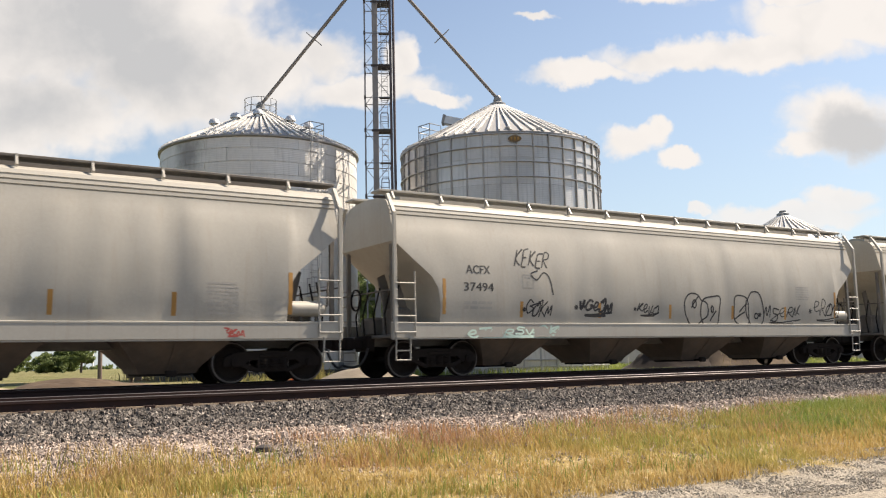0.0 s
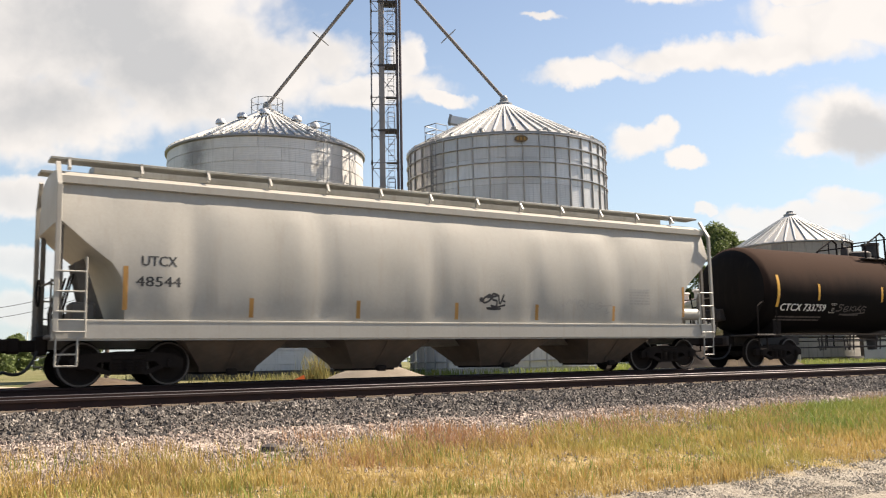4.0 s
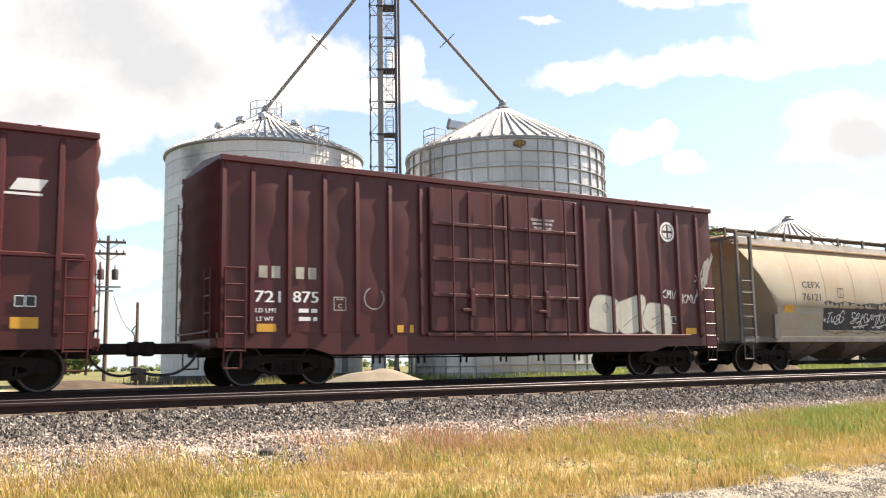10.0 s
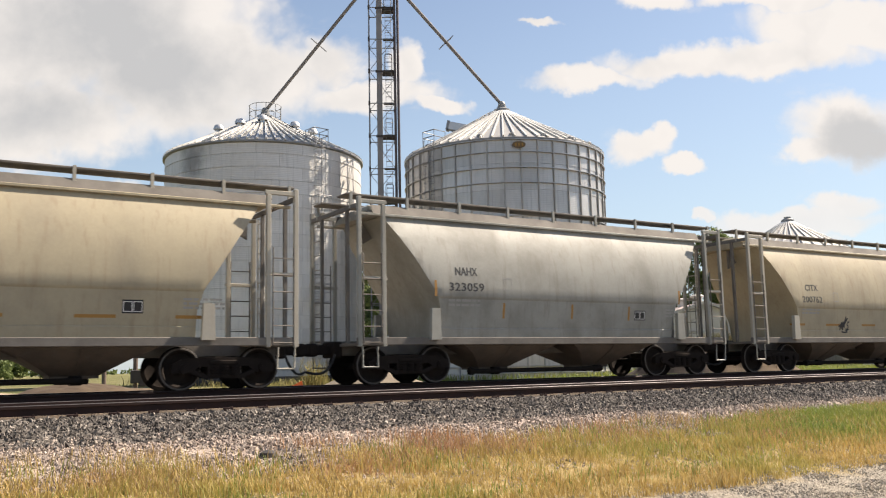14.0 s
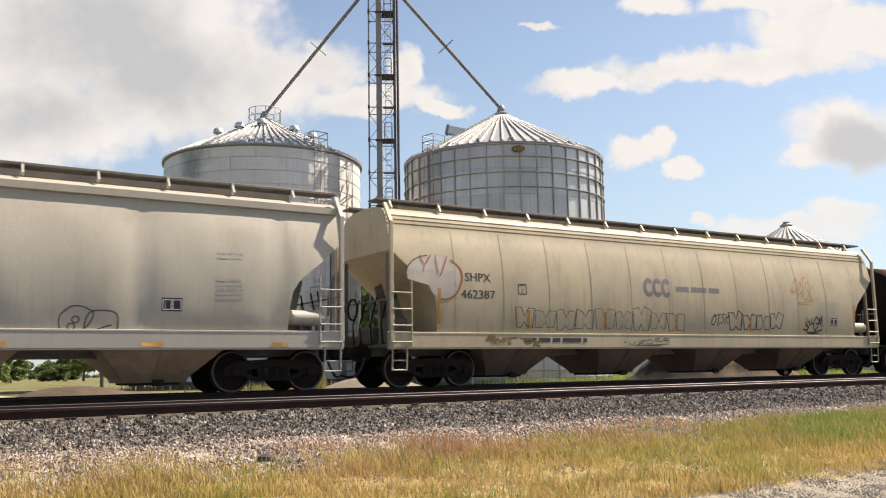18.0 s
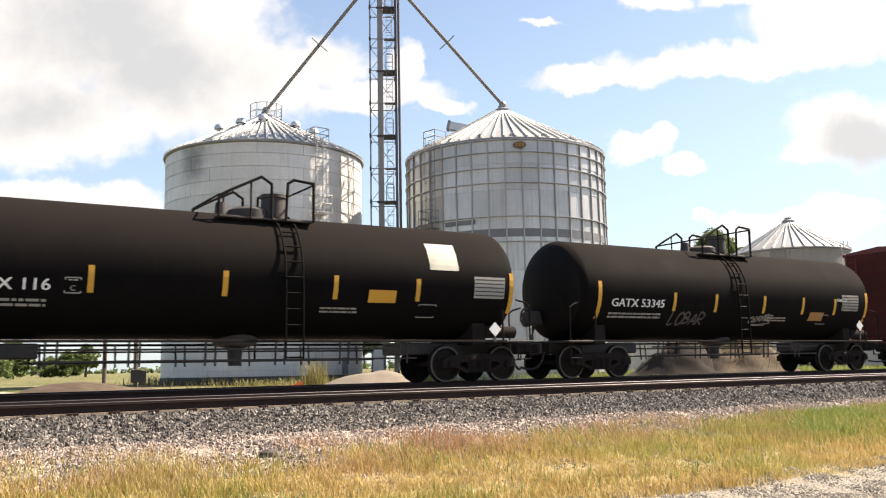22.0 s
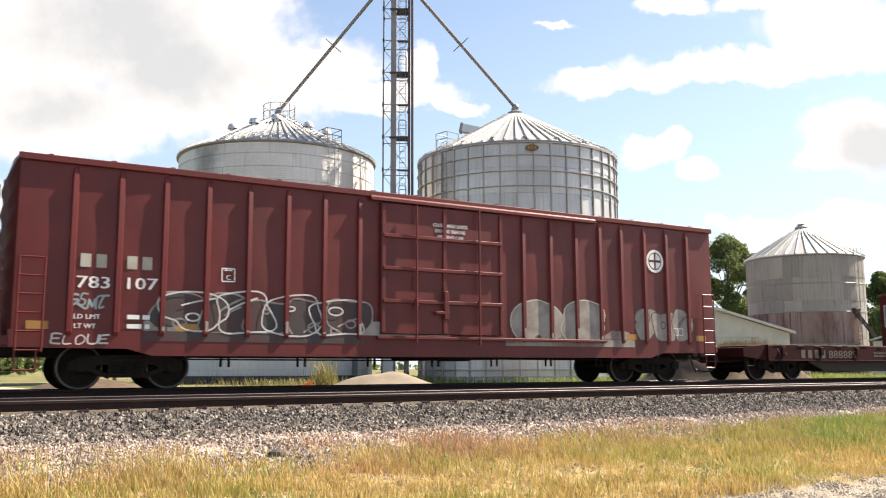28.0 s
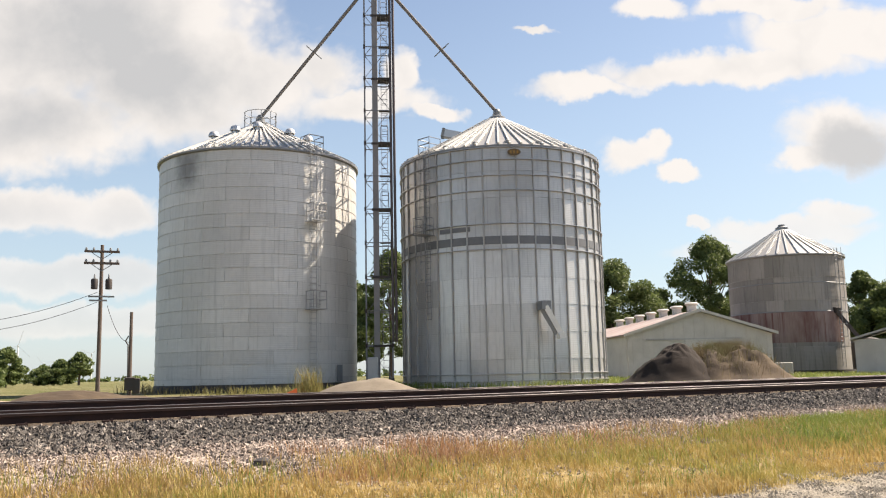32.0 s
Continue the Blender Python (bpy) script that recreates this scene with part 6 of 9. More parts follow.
for sd, x, z, w, hh, t, n in ((12, -4.97, 1.75, 0.85, 0.5, 0.04, 4), (13, -2.95, 1.83, 1.2, 0.5, 0.07, 5), (14, -0.9, 1.8, 0.9, 0.42, 0.04, 4), (17, 5.24, 1.7, 1.9, 0.6, 0.04, 5), (18, 7.6, 1.85, 1.5, 0.7, 0.04, 4)):
    decal(c, tag(sd, w, hh, t, n), x, z, G_INK, wf, "graffiti", "black sprayed scrawl")
throwup(c, 15, 1.44, 1.75, 1.4, 1.15, None, G_INK, wf, 2, 0.05)
throwup(c, 16, 3.55, 1.77, 1.3, 1.05, None, G_INK, wf, 2, 0.05)
decal(c, tag(19, 3.4, 0.26, 0.05, 9), -5.66, 1.12, G_GREEN, sill_flat, "graffiti", "faint teal scrawl on the sill")
square_c(c, wf, -5.35, 2.45, G_FADED)
reflectors(c, (-5.57, -2.81, 0.0, 2.79, 5.4), 1.7, 0.42, G_AMBER_OLD, wf)
reflectors(c, (-8.01, 8.1), 2.0, 0.9, G_AMBER_OLD, wf)
bars(c, 6.3, 2.55, 0.7, 6, G_FADED, wf, 0.04, 2.0, 5)

c, wf, h = flow_hopper("grey covered hopper car with red and orange graffiti", -164.16, -145.3, P_WARM, 3, P_GREY, top_mat=P_COOL)
decal(c, rect(1.1, 0.34), -6.91, 2.72, G_GREY, wf, "paint_patch", "darker grey repaint patch", 0.005)
marks(c, wf, -6.93, 2.72, 2.26, "IARX", "97588", G_TEXT, 0.21, 0.21, 0.75, 0.85)
G_WINE = paint("wine_spray", (0.16, 0.012, 0.03), 0.7, 0, (0.10, 0.01, 0.02), 0.6, 2.2, 18, 0.03)
for x, w_, z0_, z1_ in ((-6.72, 0.3, 1.42, 2.12), (-6.25, 0.3, 1.36, 1.80)):
    m = Mesh().add([(x - w_ / 2, z0_ + 0.18, 0), (x - 0.02, z0_, 0), (x + w_ / 2, z0_ + 0.12, 0), (x + w_ / 2 - 0.04, z1_, 0), (x, z1_ - 0.06, 0), (x - w_ / 2 + 0.05, z1_ + 0.04, 0)], [tuple(range(6))])
    decal(c, m, 0, 0, G_WINE, wf, "graffiti_fill", "dark wine red sprayed bar")
bubbles(c, [(-6.22, 2.05, 0.2), (-6.22, 2.05, 0.08)], G_RED, G_WINE, wf, 0.05)
fat(c, "SIO", -3.95, 1.75, 2.25, 1.2, G_RED, G_INK, wf, 0.36, 0.03, 22, G_WHITE)
fat(c, "K", -2.75, 1.66, 1.05, 1.1, G_RED, G_INK, wf, 0.36, 0.03, 23, G_WHITE)
bubbles(c, [(-2.75, 1.44, 0.17), (-2.42, 1.47, 0.19)], G_PEACH, G_INK, wf)
for pts in ([(-2.2, 2.0), (-1.85, 2.15), (-1.5, 1.95), (-1.45, 1.6), (-1.75, 1.5), (-1.65, 1.75), (-2.0, 1.9)], [(-1.3, 1.5), (-1.15, 1.85), (-0.85, 2.0), (-0.65, 1.85), (-0.75, 1.6), (-0.95, 1.55), (-0.7, 1.45), (-1.3, 1.42)],
            [(-0.45, 1.45), (-0.5, 1.85), (-0.2, 1.95), (-0.05, 1.7), (-0.2, 1.42), (-0.45, 1.45)], [(-1.05, 2.08), (-0.9, 2.18), (-0.75, 2.1), (-0.9, 2.02), (-1.05, 2.08)]):
    decal(c, ribbon(spline(pts, 5), 0.035), 0, 0, G_INK, wf, "graffiti", "thin black sprayed outline")
throwup(c, 24, 1.05, 1.76, 3.0, 1.05, G_ORANGE, G_ORANGE, wf, 5, 0.06)
bubbles(c, [(0.0 + 0.22 * k, 1.72 + 0.14 * math.sin(k * 0.9), 0.10 + 0.006 * k) for k in range(6)] + [(1.45, 1.68, 0.18), (1.62, 1.55, 0.18), (1.85, 1.52, 0.19), (2.1, 1.58, 0.2), (2.32, 1.72, 0.21), (2.5, 1.95, 0.24)], G_BONE, G_INK, wf, 0.025)
bubbles(c, [(3.69, 1.72, 0.36)], P_WARM, G_INK, wf, 0.025)
decal(c, ribbon(spline([(-0.2, -0.1), (0, 0.02), (0.2, -0.1)], 5), 0.025), 3.69, 1.62, G_INK, wf, "graffiti", "black sprayed mouth", 0.02)
for dx in (-0.14, 0.14):
    for d_ in (-0.05, 0.05):
        decal(c, ribbon([(dx - 0.05, -d_), (dx + 0.05, d_)], 0.02), 3.69, 1.83, G_INK, wf, "graffiti", "black sprayed eye cross", 0.02)
decal(c, ribbon(spline([(-1.0, 0.0), (-0.6, 0.06), (-0.2, -0.08), (0.1, -0.1), (0.5, 0.06), (0.9, -0.02), (1.2, 0.04)], 4), 0.03), -1.6, 2.92, G_FADED, wf, "scrape_mark", "thin scraped line in the paint")
write(c, "BEWARE", -6.7, 1.12, 0.24, G_INK, sill_flat, 1.3)
for k, (x, z, s_) in enumerate(((-7.35, 1.85, 0.2), (-6.95, 1.75, 0.22), (-7.15, 2.0, 0.16), (-5.55, 1.9, 0.16), (-5.7, 1.12, 0.17), (-5.2, 1.12, 0.17))):
    heart = [(0.5 * s_ * math.sin(a) ** 3 * 1.1, s_ * (0.42 * math.cos(a) - 0.16 * math.cos(2 * a) - 0.06 * math.cos(3 * a))) for a in [2 * math.pi * j / 20 for j in range(20)]]
    decal(c, ribbon(heart, 0.03, True), x, z, G_INK, wf if z > 1.3 else sill_flat, "graffiti", "small sprayed heart outline")
decal(c, rect(0.5, 0.55), 7.17, 1.94, G_GREY, wf, "paint_patch", "dark scuffed patch")
bars(c, 6.15, 2.7, 0.75, 8, G_FADED, wf, 0.045, 1.8, 6)
reflectors(c, (-5.61, -2.6, 0.1, 2.9, 5.53), 1.66, 0.45, G_AMBER_OLD, wf)
reflectors(c, (-7.95, 8.12), 2.0, 0.95, G_AMBER_OLD, wf)

c, wf, h = flow_hopper("clean pale grey covered hopper car with plain upper band", -143.93, -125.1, P_GREY, 4, P_GREY, striped=False, top_mat=P_COOL)
marks(c, wf, -7.38, 2.56, 2.13, "UTCX", "48544", G_TEXT, 0.22, 0.22, 0.72, 0.92)
reflectors(c, (-5.37, -2.75, 0.0, 2.57, 5.3), 1.63, 0.42, G_AMBER_OLD, wf)
reflectors(c, (-8.05, 8.1), 2.0, 0.9, G_AMBER_OLD, wf)
decal(c, tag(31, 0.7, 0.5, 0.05, 3), 1.16, 1.98, G_INK, wf, "graffiti")
decal(c, tag(32, 1.6, 0.35, 0.03, 5), 4.4, 1.85, G_FADED, wf, "graffiti")
bars(c, 6.3, 2.3, 0.8, 6, G_FADED, wf, 0.045, 1.8, 7)


def tank_signs(c, wf, number, nx, nz, nw, xs, zs, table, print_x, extra=()):
    write(c, number, nx, nz, 0.24, M_WHITE, wf, nw)
    bars(c, nx - 0.05, nz - 0.32, nw, 2, G_DIM if nw > 2.2 else G_FADED, wf, 0.05, 1.9, int(abs(nx) * 10))
    if not any(abs(x - nx - nw / 2 - 0.42) < 0.25 for x in xs):
        square_c(c, wf, nx + nw / 2 + 0.42, nz + 0.01, G_FADED, 0.3)
    for x in xs[1:-1]:
        decal(c, rect(0.12, 0.55, 4), x, zs, G_AMBER, wf, "reflector", "upright amber reflector strip")
    for x in (xs[0], xs[-1]):
        decal(c, rect(0.13, 1.05, 6), x, zs, G_AMBER, wf, "reflector", "tall amber reflector strip")
    tx, tz = table
    decal(c, rect(0.95, 0.55, 4), tx, tz, G_GREY if extra else G_FADED, wf, "test_panel", "faded white stencilled table")
    for k in range(5):
        decal(c, rect(0.9, 0.03), tx, tz - 0.2 + k * 0.1, G_TEXT, wf, "table_line", "", 0.014)
    bars(c, print_x, nz - 0.35, 1.0, 2, G_FADED, wf, 0.04, 2.0, 9)
    decal(c, ring_outline(0.5, 0.3, 0.02), print_x + 2.4, nz - 0.35, G_FADED, wf, "plate_mark")


def placard(c, x, z, red):
    h = 0.19
    m = Mesh().prism([(x - h, z), (x, z - h), (x + h, z), (x, z + h)], "y", -1.47, -1.485)
    part("placard", m, M_REDSIGN if red else M_WHITE, c, "diamond hazard placard")
    part("placard_post", Mesh().box(x - 0.03, x + 0.03, -1.47, -1.44, 1.0, z - 0.05), M_DARKSTEEL, c)


c, wf, h = tank_car("black tank car coated with brown dust on top", -122.8, -106.75, P_TANK_BROWN, -0.25, -0.14)
tank_signs(c, wf, "CTCX 733759", -5.7, 1.93, 2.4, (-7.1, -4.96, -1.3, 1.45, 4.61, 7.31), 2.47, (6.56, 2.62), 2.9)
decal(c, tag(41, 1.7, 0.4, 0.04, 5), -3.0, 1.95, G_DIM, wf, "graffiti", "faint grey scrawl")
decal(c, rect(0.75, 0.2, 2), 2.69, 1.58, G_AMBER_OLD, wf, "sign_plate", "dull orange plate")
placard(c, 6.99, 1.76, True)

c, wf, h = tank_car("black tank car with brown dust and white scrawl", -104.75, -88.4, P_TANK_BROWN, 0.05, 0.24)
tank_signs(c, wf, "CTCX 733770", -5.53, 1.95, 2.4, (-7.2, -4.52, -1.26, 1.51, 5.0, 7.55), 2.52, (6.85, 2.60), 3.1)
decal(c, tag(42, 2.3, 0.6, 0.035, 8), -1.57, 1.88, G_GREY, wf, "graffiti", "pale sprayed scrawl")
decal(c, rect(0.75, 0.22, 2), 2.95, 1.68, G_AMBER_OLD, wf, "sign_plate", "dull orange plate")
placard(c, 7.1, 1.5, True)


def rail_name(c, wf, x1, x2, z, s=0.27):
    """The railway's initials, as plain bars."""
    for x in (x1, x2):
        for dx in (-0.15, 0.15):
            decal(c, rect(0.2, s), x + dx, z, G_BONE, wf, "initial_bar", "dull white bar where an initial stood")


def round_logo(c, wf, x, z, r=0.34):
    n = 24
    m = Mesh()
    m.v = [(0, 0, 0)] + [(r * math.cos(2 * math.pi * k / n), r * math.sin(2 * math.pi * k / n), 0) for k in range(n)]
    m.f = [(0, 1 + k, 1 + (k + 1) % n) for k in range(n)]
    decal(c, m, x, z, M_WHITE, wf, "round_emblem", "white round emblem with a cross", 0.012)
    for a, b in ((0.07, r * 1.3), (r * 1.3, 0.07)):
        decal(c, rect(a, b), x, z, P_BOXDARK, wf, "emblem_cross", "", 0.016)
    m = ribbon([(r * 0.72 * math.cos(2 * math.pi * k / n), r * 0.72 * math.sin(2 * math.pi * k / n)) for k in range(n)], 0.03, True)
    decal(c, m, x, z, P_BOXDARK, wf, "emblem_ring", "", 0.016)


def close_doors(c, x, z, lines, hgt=0.09):
    for k, s in enumerate(lines):
        write(c, s, x, z - k * hgt * 1.6, hgt, M_WHITE, lambda q: 1.536)


def load_marks(c, wf, x1, x2, z):
    write(c, "LD LMT", x1, z, 0.10, M_WHITE, wf, 0.5)
    write(c, "LT WT", x1 - 0.03, z - 0.19, 0.10, M_WHITE, wf, 0.4)
    bars(c, x2, z - 0.03, 0.45, 2, M_WHITE, wf, 0.09, 2.1, 3)


c, wf, h = boxcar("tall dark red boxcar with a mid rail and painted graffiti", -86.12, -69.99, P_BOXDARK, "rail",
                  (-7.13, -6.11, -5.05, -4.03, -3.0, -2.04, 2.27, 3.23, 4.25, 5.3, 6.28, 7.36), (-1.77, 1.96), 5.26)
rail_name(c, wf, -6.64, -5.6, 2.95, 0.3)
write(c, "729", -6.68, 2.27, 0.28, M_WHITE, wf, 0.68)
write(c, "191", -5.62, 2.28, 0.28, M_WHITE, wf, 0.62)
load_marks(c, wf, -6.75, -5.6, 1.95)
square_c(c, wf, -4.62, 2.57, M_WHITE, 0.26)
close_doors(c, -0.81, 4.45, ("CLOSE AND LOCK DOORS", "BEFORE MOVING CAR"), 0.1)
for k in range(4):
    m = rect(0.55, 0.24)
    m.v = [(v[0] + v[1] * 0.6, v[1], 0) for v in m.v]
    decal(c, m, 3.72 + k * 1.02, 4.05, M_WHITE, wf, "speed_letter_bar", "slanted white bar of a railway emblem")
    decal(c, rect(0.75, 0.05), 3.6 + k * 1.02, 3.86, M_WHITE, wf, "speed_line", "")
smear(c, -2.6, 3.7, 0.98, 1.18, G_GREY, 35, (), 0.0, 1.481)
smear(c, -5.2, -2.6, 0.98, 1.18, G_SHADOWY, 39, (), 0.0, 1.481)
smear(c, -6.9, -4.6, 1.19, 1.5, G_WORN, 36, (-5.05,), 0.35)
throwup(c, 60, -5.6, 1.62, 1.2, 0.9, G_PALE, G_WORN, wf, 2, 0.02)
fat(c, "CE", -3.95, 1.72, 2.3, 1.6, G_MINT, G_INK, lambda q: wf(q) + 0.004, 0.46, 0.045, 51, G_WHITE)
for x, z, r in ((-5.12, 2.1, 0.17), (-3.15, 2.14, 0.16), (-2.95, 1.36, 0.2)):
    bubbles(c, [(x, z, r), (x + 0.02, z, r * 0.35)], G_PEACH, G_INK, lambda q: wf(q) + 0.012)
throwup(c, 57, -4.55, 1.33, 0.9, 0.42, G_BLUE, G_INK, lambda q: wf(q) + 0.012, 1, 0.03)
throwup(c, 58, -2.35, 1.68, 1.1, 1.35, G_GREY, G_INK, wf, 1, 0.08)
smear(c, -1.75, 1.94, 1.19, 1.95, G_GREY, 37, (), 0.35, 1.528)
throwup(c, 52, 0.1, 1.70, 3.9, 1.4, G_BONE, G_INK, lambda z: 1.535, 4, 0.10)
throwup(c, 152, 0.1, 1.62, 3.4, 0.9, None, G_INK, lambda z: 1.55, 5, 0.06)
throwup(c, 59, 2.75, 1.68, 1.3, 1.35, G_BONE, G_INK, wf, 2, 0.06)
smear(c, 3.3, 5.9, 1.45, 2.2, G_SHADOWY, 38, (4.25, 5.3), 0.4)
decal(c, tag(53, 1.1, 0.7, 0.03, 6), 4.4, 1.95, G_WHITE, wf, "graffiti", "thin white sprayed scrawl", 0.012)
decal(c, tag(55, 0.6, 0.35, 0.03, 3), 1.6, 2.55, G_WHITE, lambda z: 1.538, "graffiti", "thin white sprayed scrawl")
write(c, "FREE MY DAD", -0.5, 2.78, 0.26, G_WHITE, lambda z: 1.538, 2.9)
decal(c, tag(54, 0.6, 0.5, 0.03, 4), -2.6, 2.38, G_WHITE, wf, "graffiti", "white sprayed scrawl")
for x, z in ((-6.71, 1.33), (-5.62, 1.33), (-4.55, 1.27), (-2.5, 1.27), (5.75, 1.38), (6.8, 1.34), (3.76, 1.27)):
    decal(c, rect(0.5, 0.22), x, z, G_AMBER, wf, "reflector", "yellow reflector plate")
label_box(c, wf, 6.8, 1.76)
part("end_band", Mesh().box(-h - 0.075, -h - 0.045, -1.42, 1.42, 4.72, 5.12, 0.005), G_WORNPALE, c, "white painted band across the end")
bars_end = Mesh().box(-h - 0.082, -h - 0.074, -0.9, -0.35, 4.85, 5.0).box(-h - 0.082, -h - 0.074, -0.25, 0.5, 4.85, 5.0)
part("end_number_bar", bars_end, G_TEXT, c, "dark bars of the end number")

c, wf, h = boxcar("dark red double-door boxcar with dented panels", -67.47, -51.78, P_BOXDARK, "twin",
                  (-7.75, -7.09, -6.21, -5.34, -4.5, -3.61, -2.73, 2.6, 3.59, 4.59, 5.51, 6.3, 7.15), (-2.5, 2.31), 5.12)
rail_name(c, wf, -6.68, -5.8, 2.53)
write(c, "721", -6.68, 1.96, 0.27, M_WHITE, wf, 0.6)
write(c, "875", -5.8, 1.97, 0.27, M_WHITE, wf, 0.62)
load_marks(c, wf, -6.75, -5.75, 1.66)
round_logo(c, wf, 5.9, 4.25, 0.3)
for k, (x, z) in enumerate(((5.85, 2.35), (6.7, 2.25))):
    decal(c, scrawl("KMV", 0.62, 0.3, 0.03, 63 + k), x, z, G_WHITE, wf, "graffiti", "white sprayed scrawl")
decal(c, ribbon([(0.26 * math.cos(math.pi * k / 12), 0.26 * math.sin(math.pi * k / 12)) for k in range(24)], 0.025, True), -4.05, 2.0, G_FADED, wf, "graffiti", "thin chalked ring")
throwup(c, 61, 4.3, 1.68, 3.1, 1.15, G_WORNPALE, G_WORN, lambda q: wf(q) + 0.012, 3, 0.025)
for x in (-6.74, -3.2, 6.72):
    decal(c, rect(0.45, 0.18), x, 1.28, G_AMBER, wf, "reflector", "yellow reflector plate")
decal(c, tag(62, 0.5, 1.5, 0.05, 4), 7.45, 3.0, G_FADED, wf, "graffiti", "white sprayed scrawl")
square_c(c, wf, -4.95, 1.85, G_FADED, 0.3)
label_box(c, wf, 5.9, 1.6)
close_doors(c, 1.1, 4.25, ("CLOSE AND LOCK", "DOORS BEFORE", "MOVING CAR"), 0.07)

c, wf, h = frame_hopper("rust-streaked tan covered hopper car with blacked-out graffiti", -50.59, -30.96, P_RUSTTAN, 5, 5, 0.3, 1.75, P_GRIME)
marks(c, wf, -6.2, 2.86, 2.44, "CEFX", "76121", G_TEXT, 0.23, 0.25, 0.95, 0.95)
bars(c, -6.2, 2.05, 0.95, 2, G_FADED, wf, 0.08, 1.9, 5)
square_c(c, wf, -4.61, 2.64, G_TEXT, 0.32)
m = Mesh()
tops = [(-2.35, 0.50), (-2.1, 0.56), (-1.6, 0.48), (-1.2, 0.55), (-0.7, 0.50), (-0.2, 0.46), (0.3, 0.52), (0.9, 0.50), (1.4, 0.58), (1.9, 0.55), (2.35, 0.62)]
m.v = [(a, b * 1.15, 0) for a, b in tops] + [(a * 0.97 - 0.05, -0.46 + 0.05 * math.sin(a * 5), 0) for a, _ in tops]
m.f = [(k, k + 1, 12 + k, 11 + k) for k in range(10)]
decal(c, m, -3.25, 1.72, G_INK, wf, "paint_patch", "black paint rolled over graffiti")
for k, x in enumerate((-4.9, -3.5, -2.4)):
    decal(c, tag(71 + k, 1.0, 0.55, 0.04, 4), x, 1.75, G_WHITE, wf, "graffiti", "white sprayed scrawl", 0.014)
decal(c, rect(1.6, 0.34), 0.64, 1.8, G_INK, wf, "paint_patch", "black painted-out block")
decal(c, rect(1.45, 0.34), 2.6, 1.78, G_INK, wf, "paint_patch", "black painted-out block")
arch = [(0.55 * math.cos(math.pi * k / 12), 0.62 * math.sin(math.pi * k / 12)) for k in range(13)]
decal(c, ribbon(arch + [arch[0]], 0.04), 0.5, 2.28, G_TEXT, wf, "arched_emblem", "arched black outline emblem")
decal(c, ribbon([(a * 0.75, b * 0.75) for a, b in arch], 0.06), 0.5, 2.28, G_FADED, wf, "arched_emblem")
decal(c, rect(0.6, 0.14), 0.5, 2.42, G_TEXT, wf, "emblem_bar")
decal(c, tag(75, 1.3, 0.6, 0.04, 4), 4.39, 1.66, G_FADED, wf, "graffiti")
decal(c, rect(0.5, 0.24), 8.2, 2.04, G_AMBER, wf, "reflector", "yellow patch")
decal(c, rect(0.5, 0.24), -7.45, 2.04, G_AMBER, wf, "reflector", "yellow patch")
label_box(c, wf, 6.0, 1.79)
for k in range(11):
    x = -7.1 + k * 1.66
    m = Mesh().loft([[(x - 0.009, -(w - 0.004), z), (x + 0.009, -(w - 0.004), z), (x + 0.009, -(w + 0.004), z), (x - 0.009, -(w + 0.004), z)] for z, w in [(z, w + dent_at(x, z, *DENTS[c.name])) for z, w in EX_PROF if 2.15 < z < 4.1]], True, True)
    part("weld_seam", m, P_SEAM, c)

for s0, s1, pm, sd, code, num, lab in ((-29.4, -16.65, P_TAN, 6, "CITX", "200713", "short cream covered hopper car with open end frames"),
                                       (-15.15, -2.36, P_COOL, 7, "NAHX", "323059", "short dull grey covered hopper car with open end frames"),
                                       (-1.09, 11.7, P_TAN, 8, "CITX", "200762", "short cream covered hopper car with orange strips")):
    c, wf, h = frame_hopper(lab, s0, s1, pm, sd, 2, 0.85, 2.2, P_COOL if sd == 7 else P_WARM)
    marks(c, wf, -3.35, 2.78, 2.38, code, num, G_TEXT, 0.22, 0.22, 0.66, 1.05)
    bars(c, -3.4, 2.02, 0.95, 2, G_FADED, wf, 0.06, 1.9, sd)
    decal(c, ring_outline(0.26, 0.3, 0.02), -2.05, 2.5, G_FADED, wf, "plate_mark")
    label_box(c, wf, 2.72, 1.75)
    if sd == 7:
        for x, z in ((-4.28, 2.34), (-2.16, 1.81), (0.16, 1.82), (2.29, 1.8), (4.3, 2.3)):
            decal(c, rect(0.07, 0.4), x, z, G_AMBER_OLD, wf, "reflector", "upright amber reflector strip")
    else:
        for x in (-4.09, -2.15, -0.08, 2.0, 4.0):
            decal(c, rect(0.8, 0.07), x, 1.55, G_AMBER_OLD, wf, "reflector", "long orange reflector strip")
        decal(c, tag(80 + sd, 0.5, 0.5, 0.05, 2), -1.5, 1.58, G_INK, wf, "graffiti", "small black scrawl")
    bars(c, 4.2, 1.9, 0.9, 3, G_FADED, wf, 0.05, 1.8, sd + 3)

P_BAY_TAN = paint("streaked_tan_bay", (0.27, 0.205, 0.145), 0.8, 0, (0.12, 0.09, 0.066), 0.7, 1.2, 14, 0.1, 0.4, (0.15, 0.11, 0.08))
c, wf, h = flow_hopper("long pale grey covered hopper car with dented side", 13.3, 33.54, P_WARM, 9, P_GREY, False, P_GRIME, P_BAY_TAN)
marks(c, wf, -7.45, 2.81, 2.36, "CEFX", "54008", G_TEXT, 0.24, 0.24, 0.92, 0.98)
write(c, "LD LMT", -7.65, 1.98, 0.10, G_FADED, wf, 0.5)
write(c, "LT WT", -7.68, 1.80, 0.10, G_FADED, wf, 0.4)
bars(c, -7.05, 1.95, 0.5, 2, G_FADED, wf, 0.09, 2.0, 4)
square_c(c, wf, -6.06, 2.6, G_TEXT, 0.3)
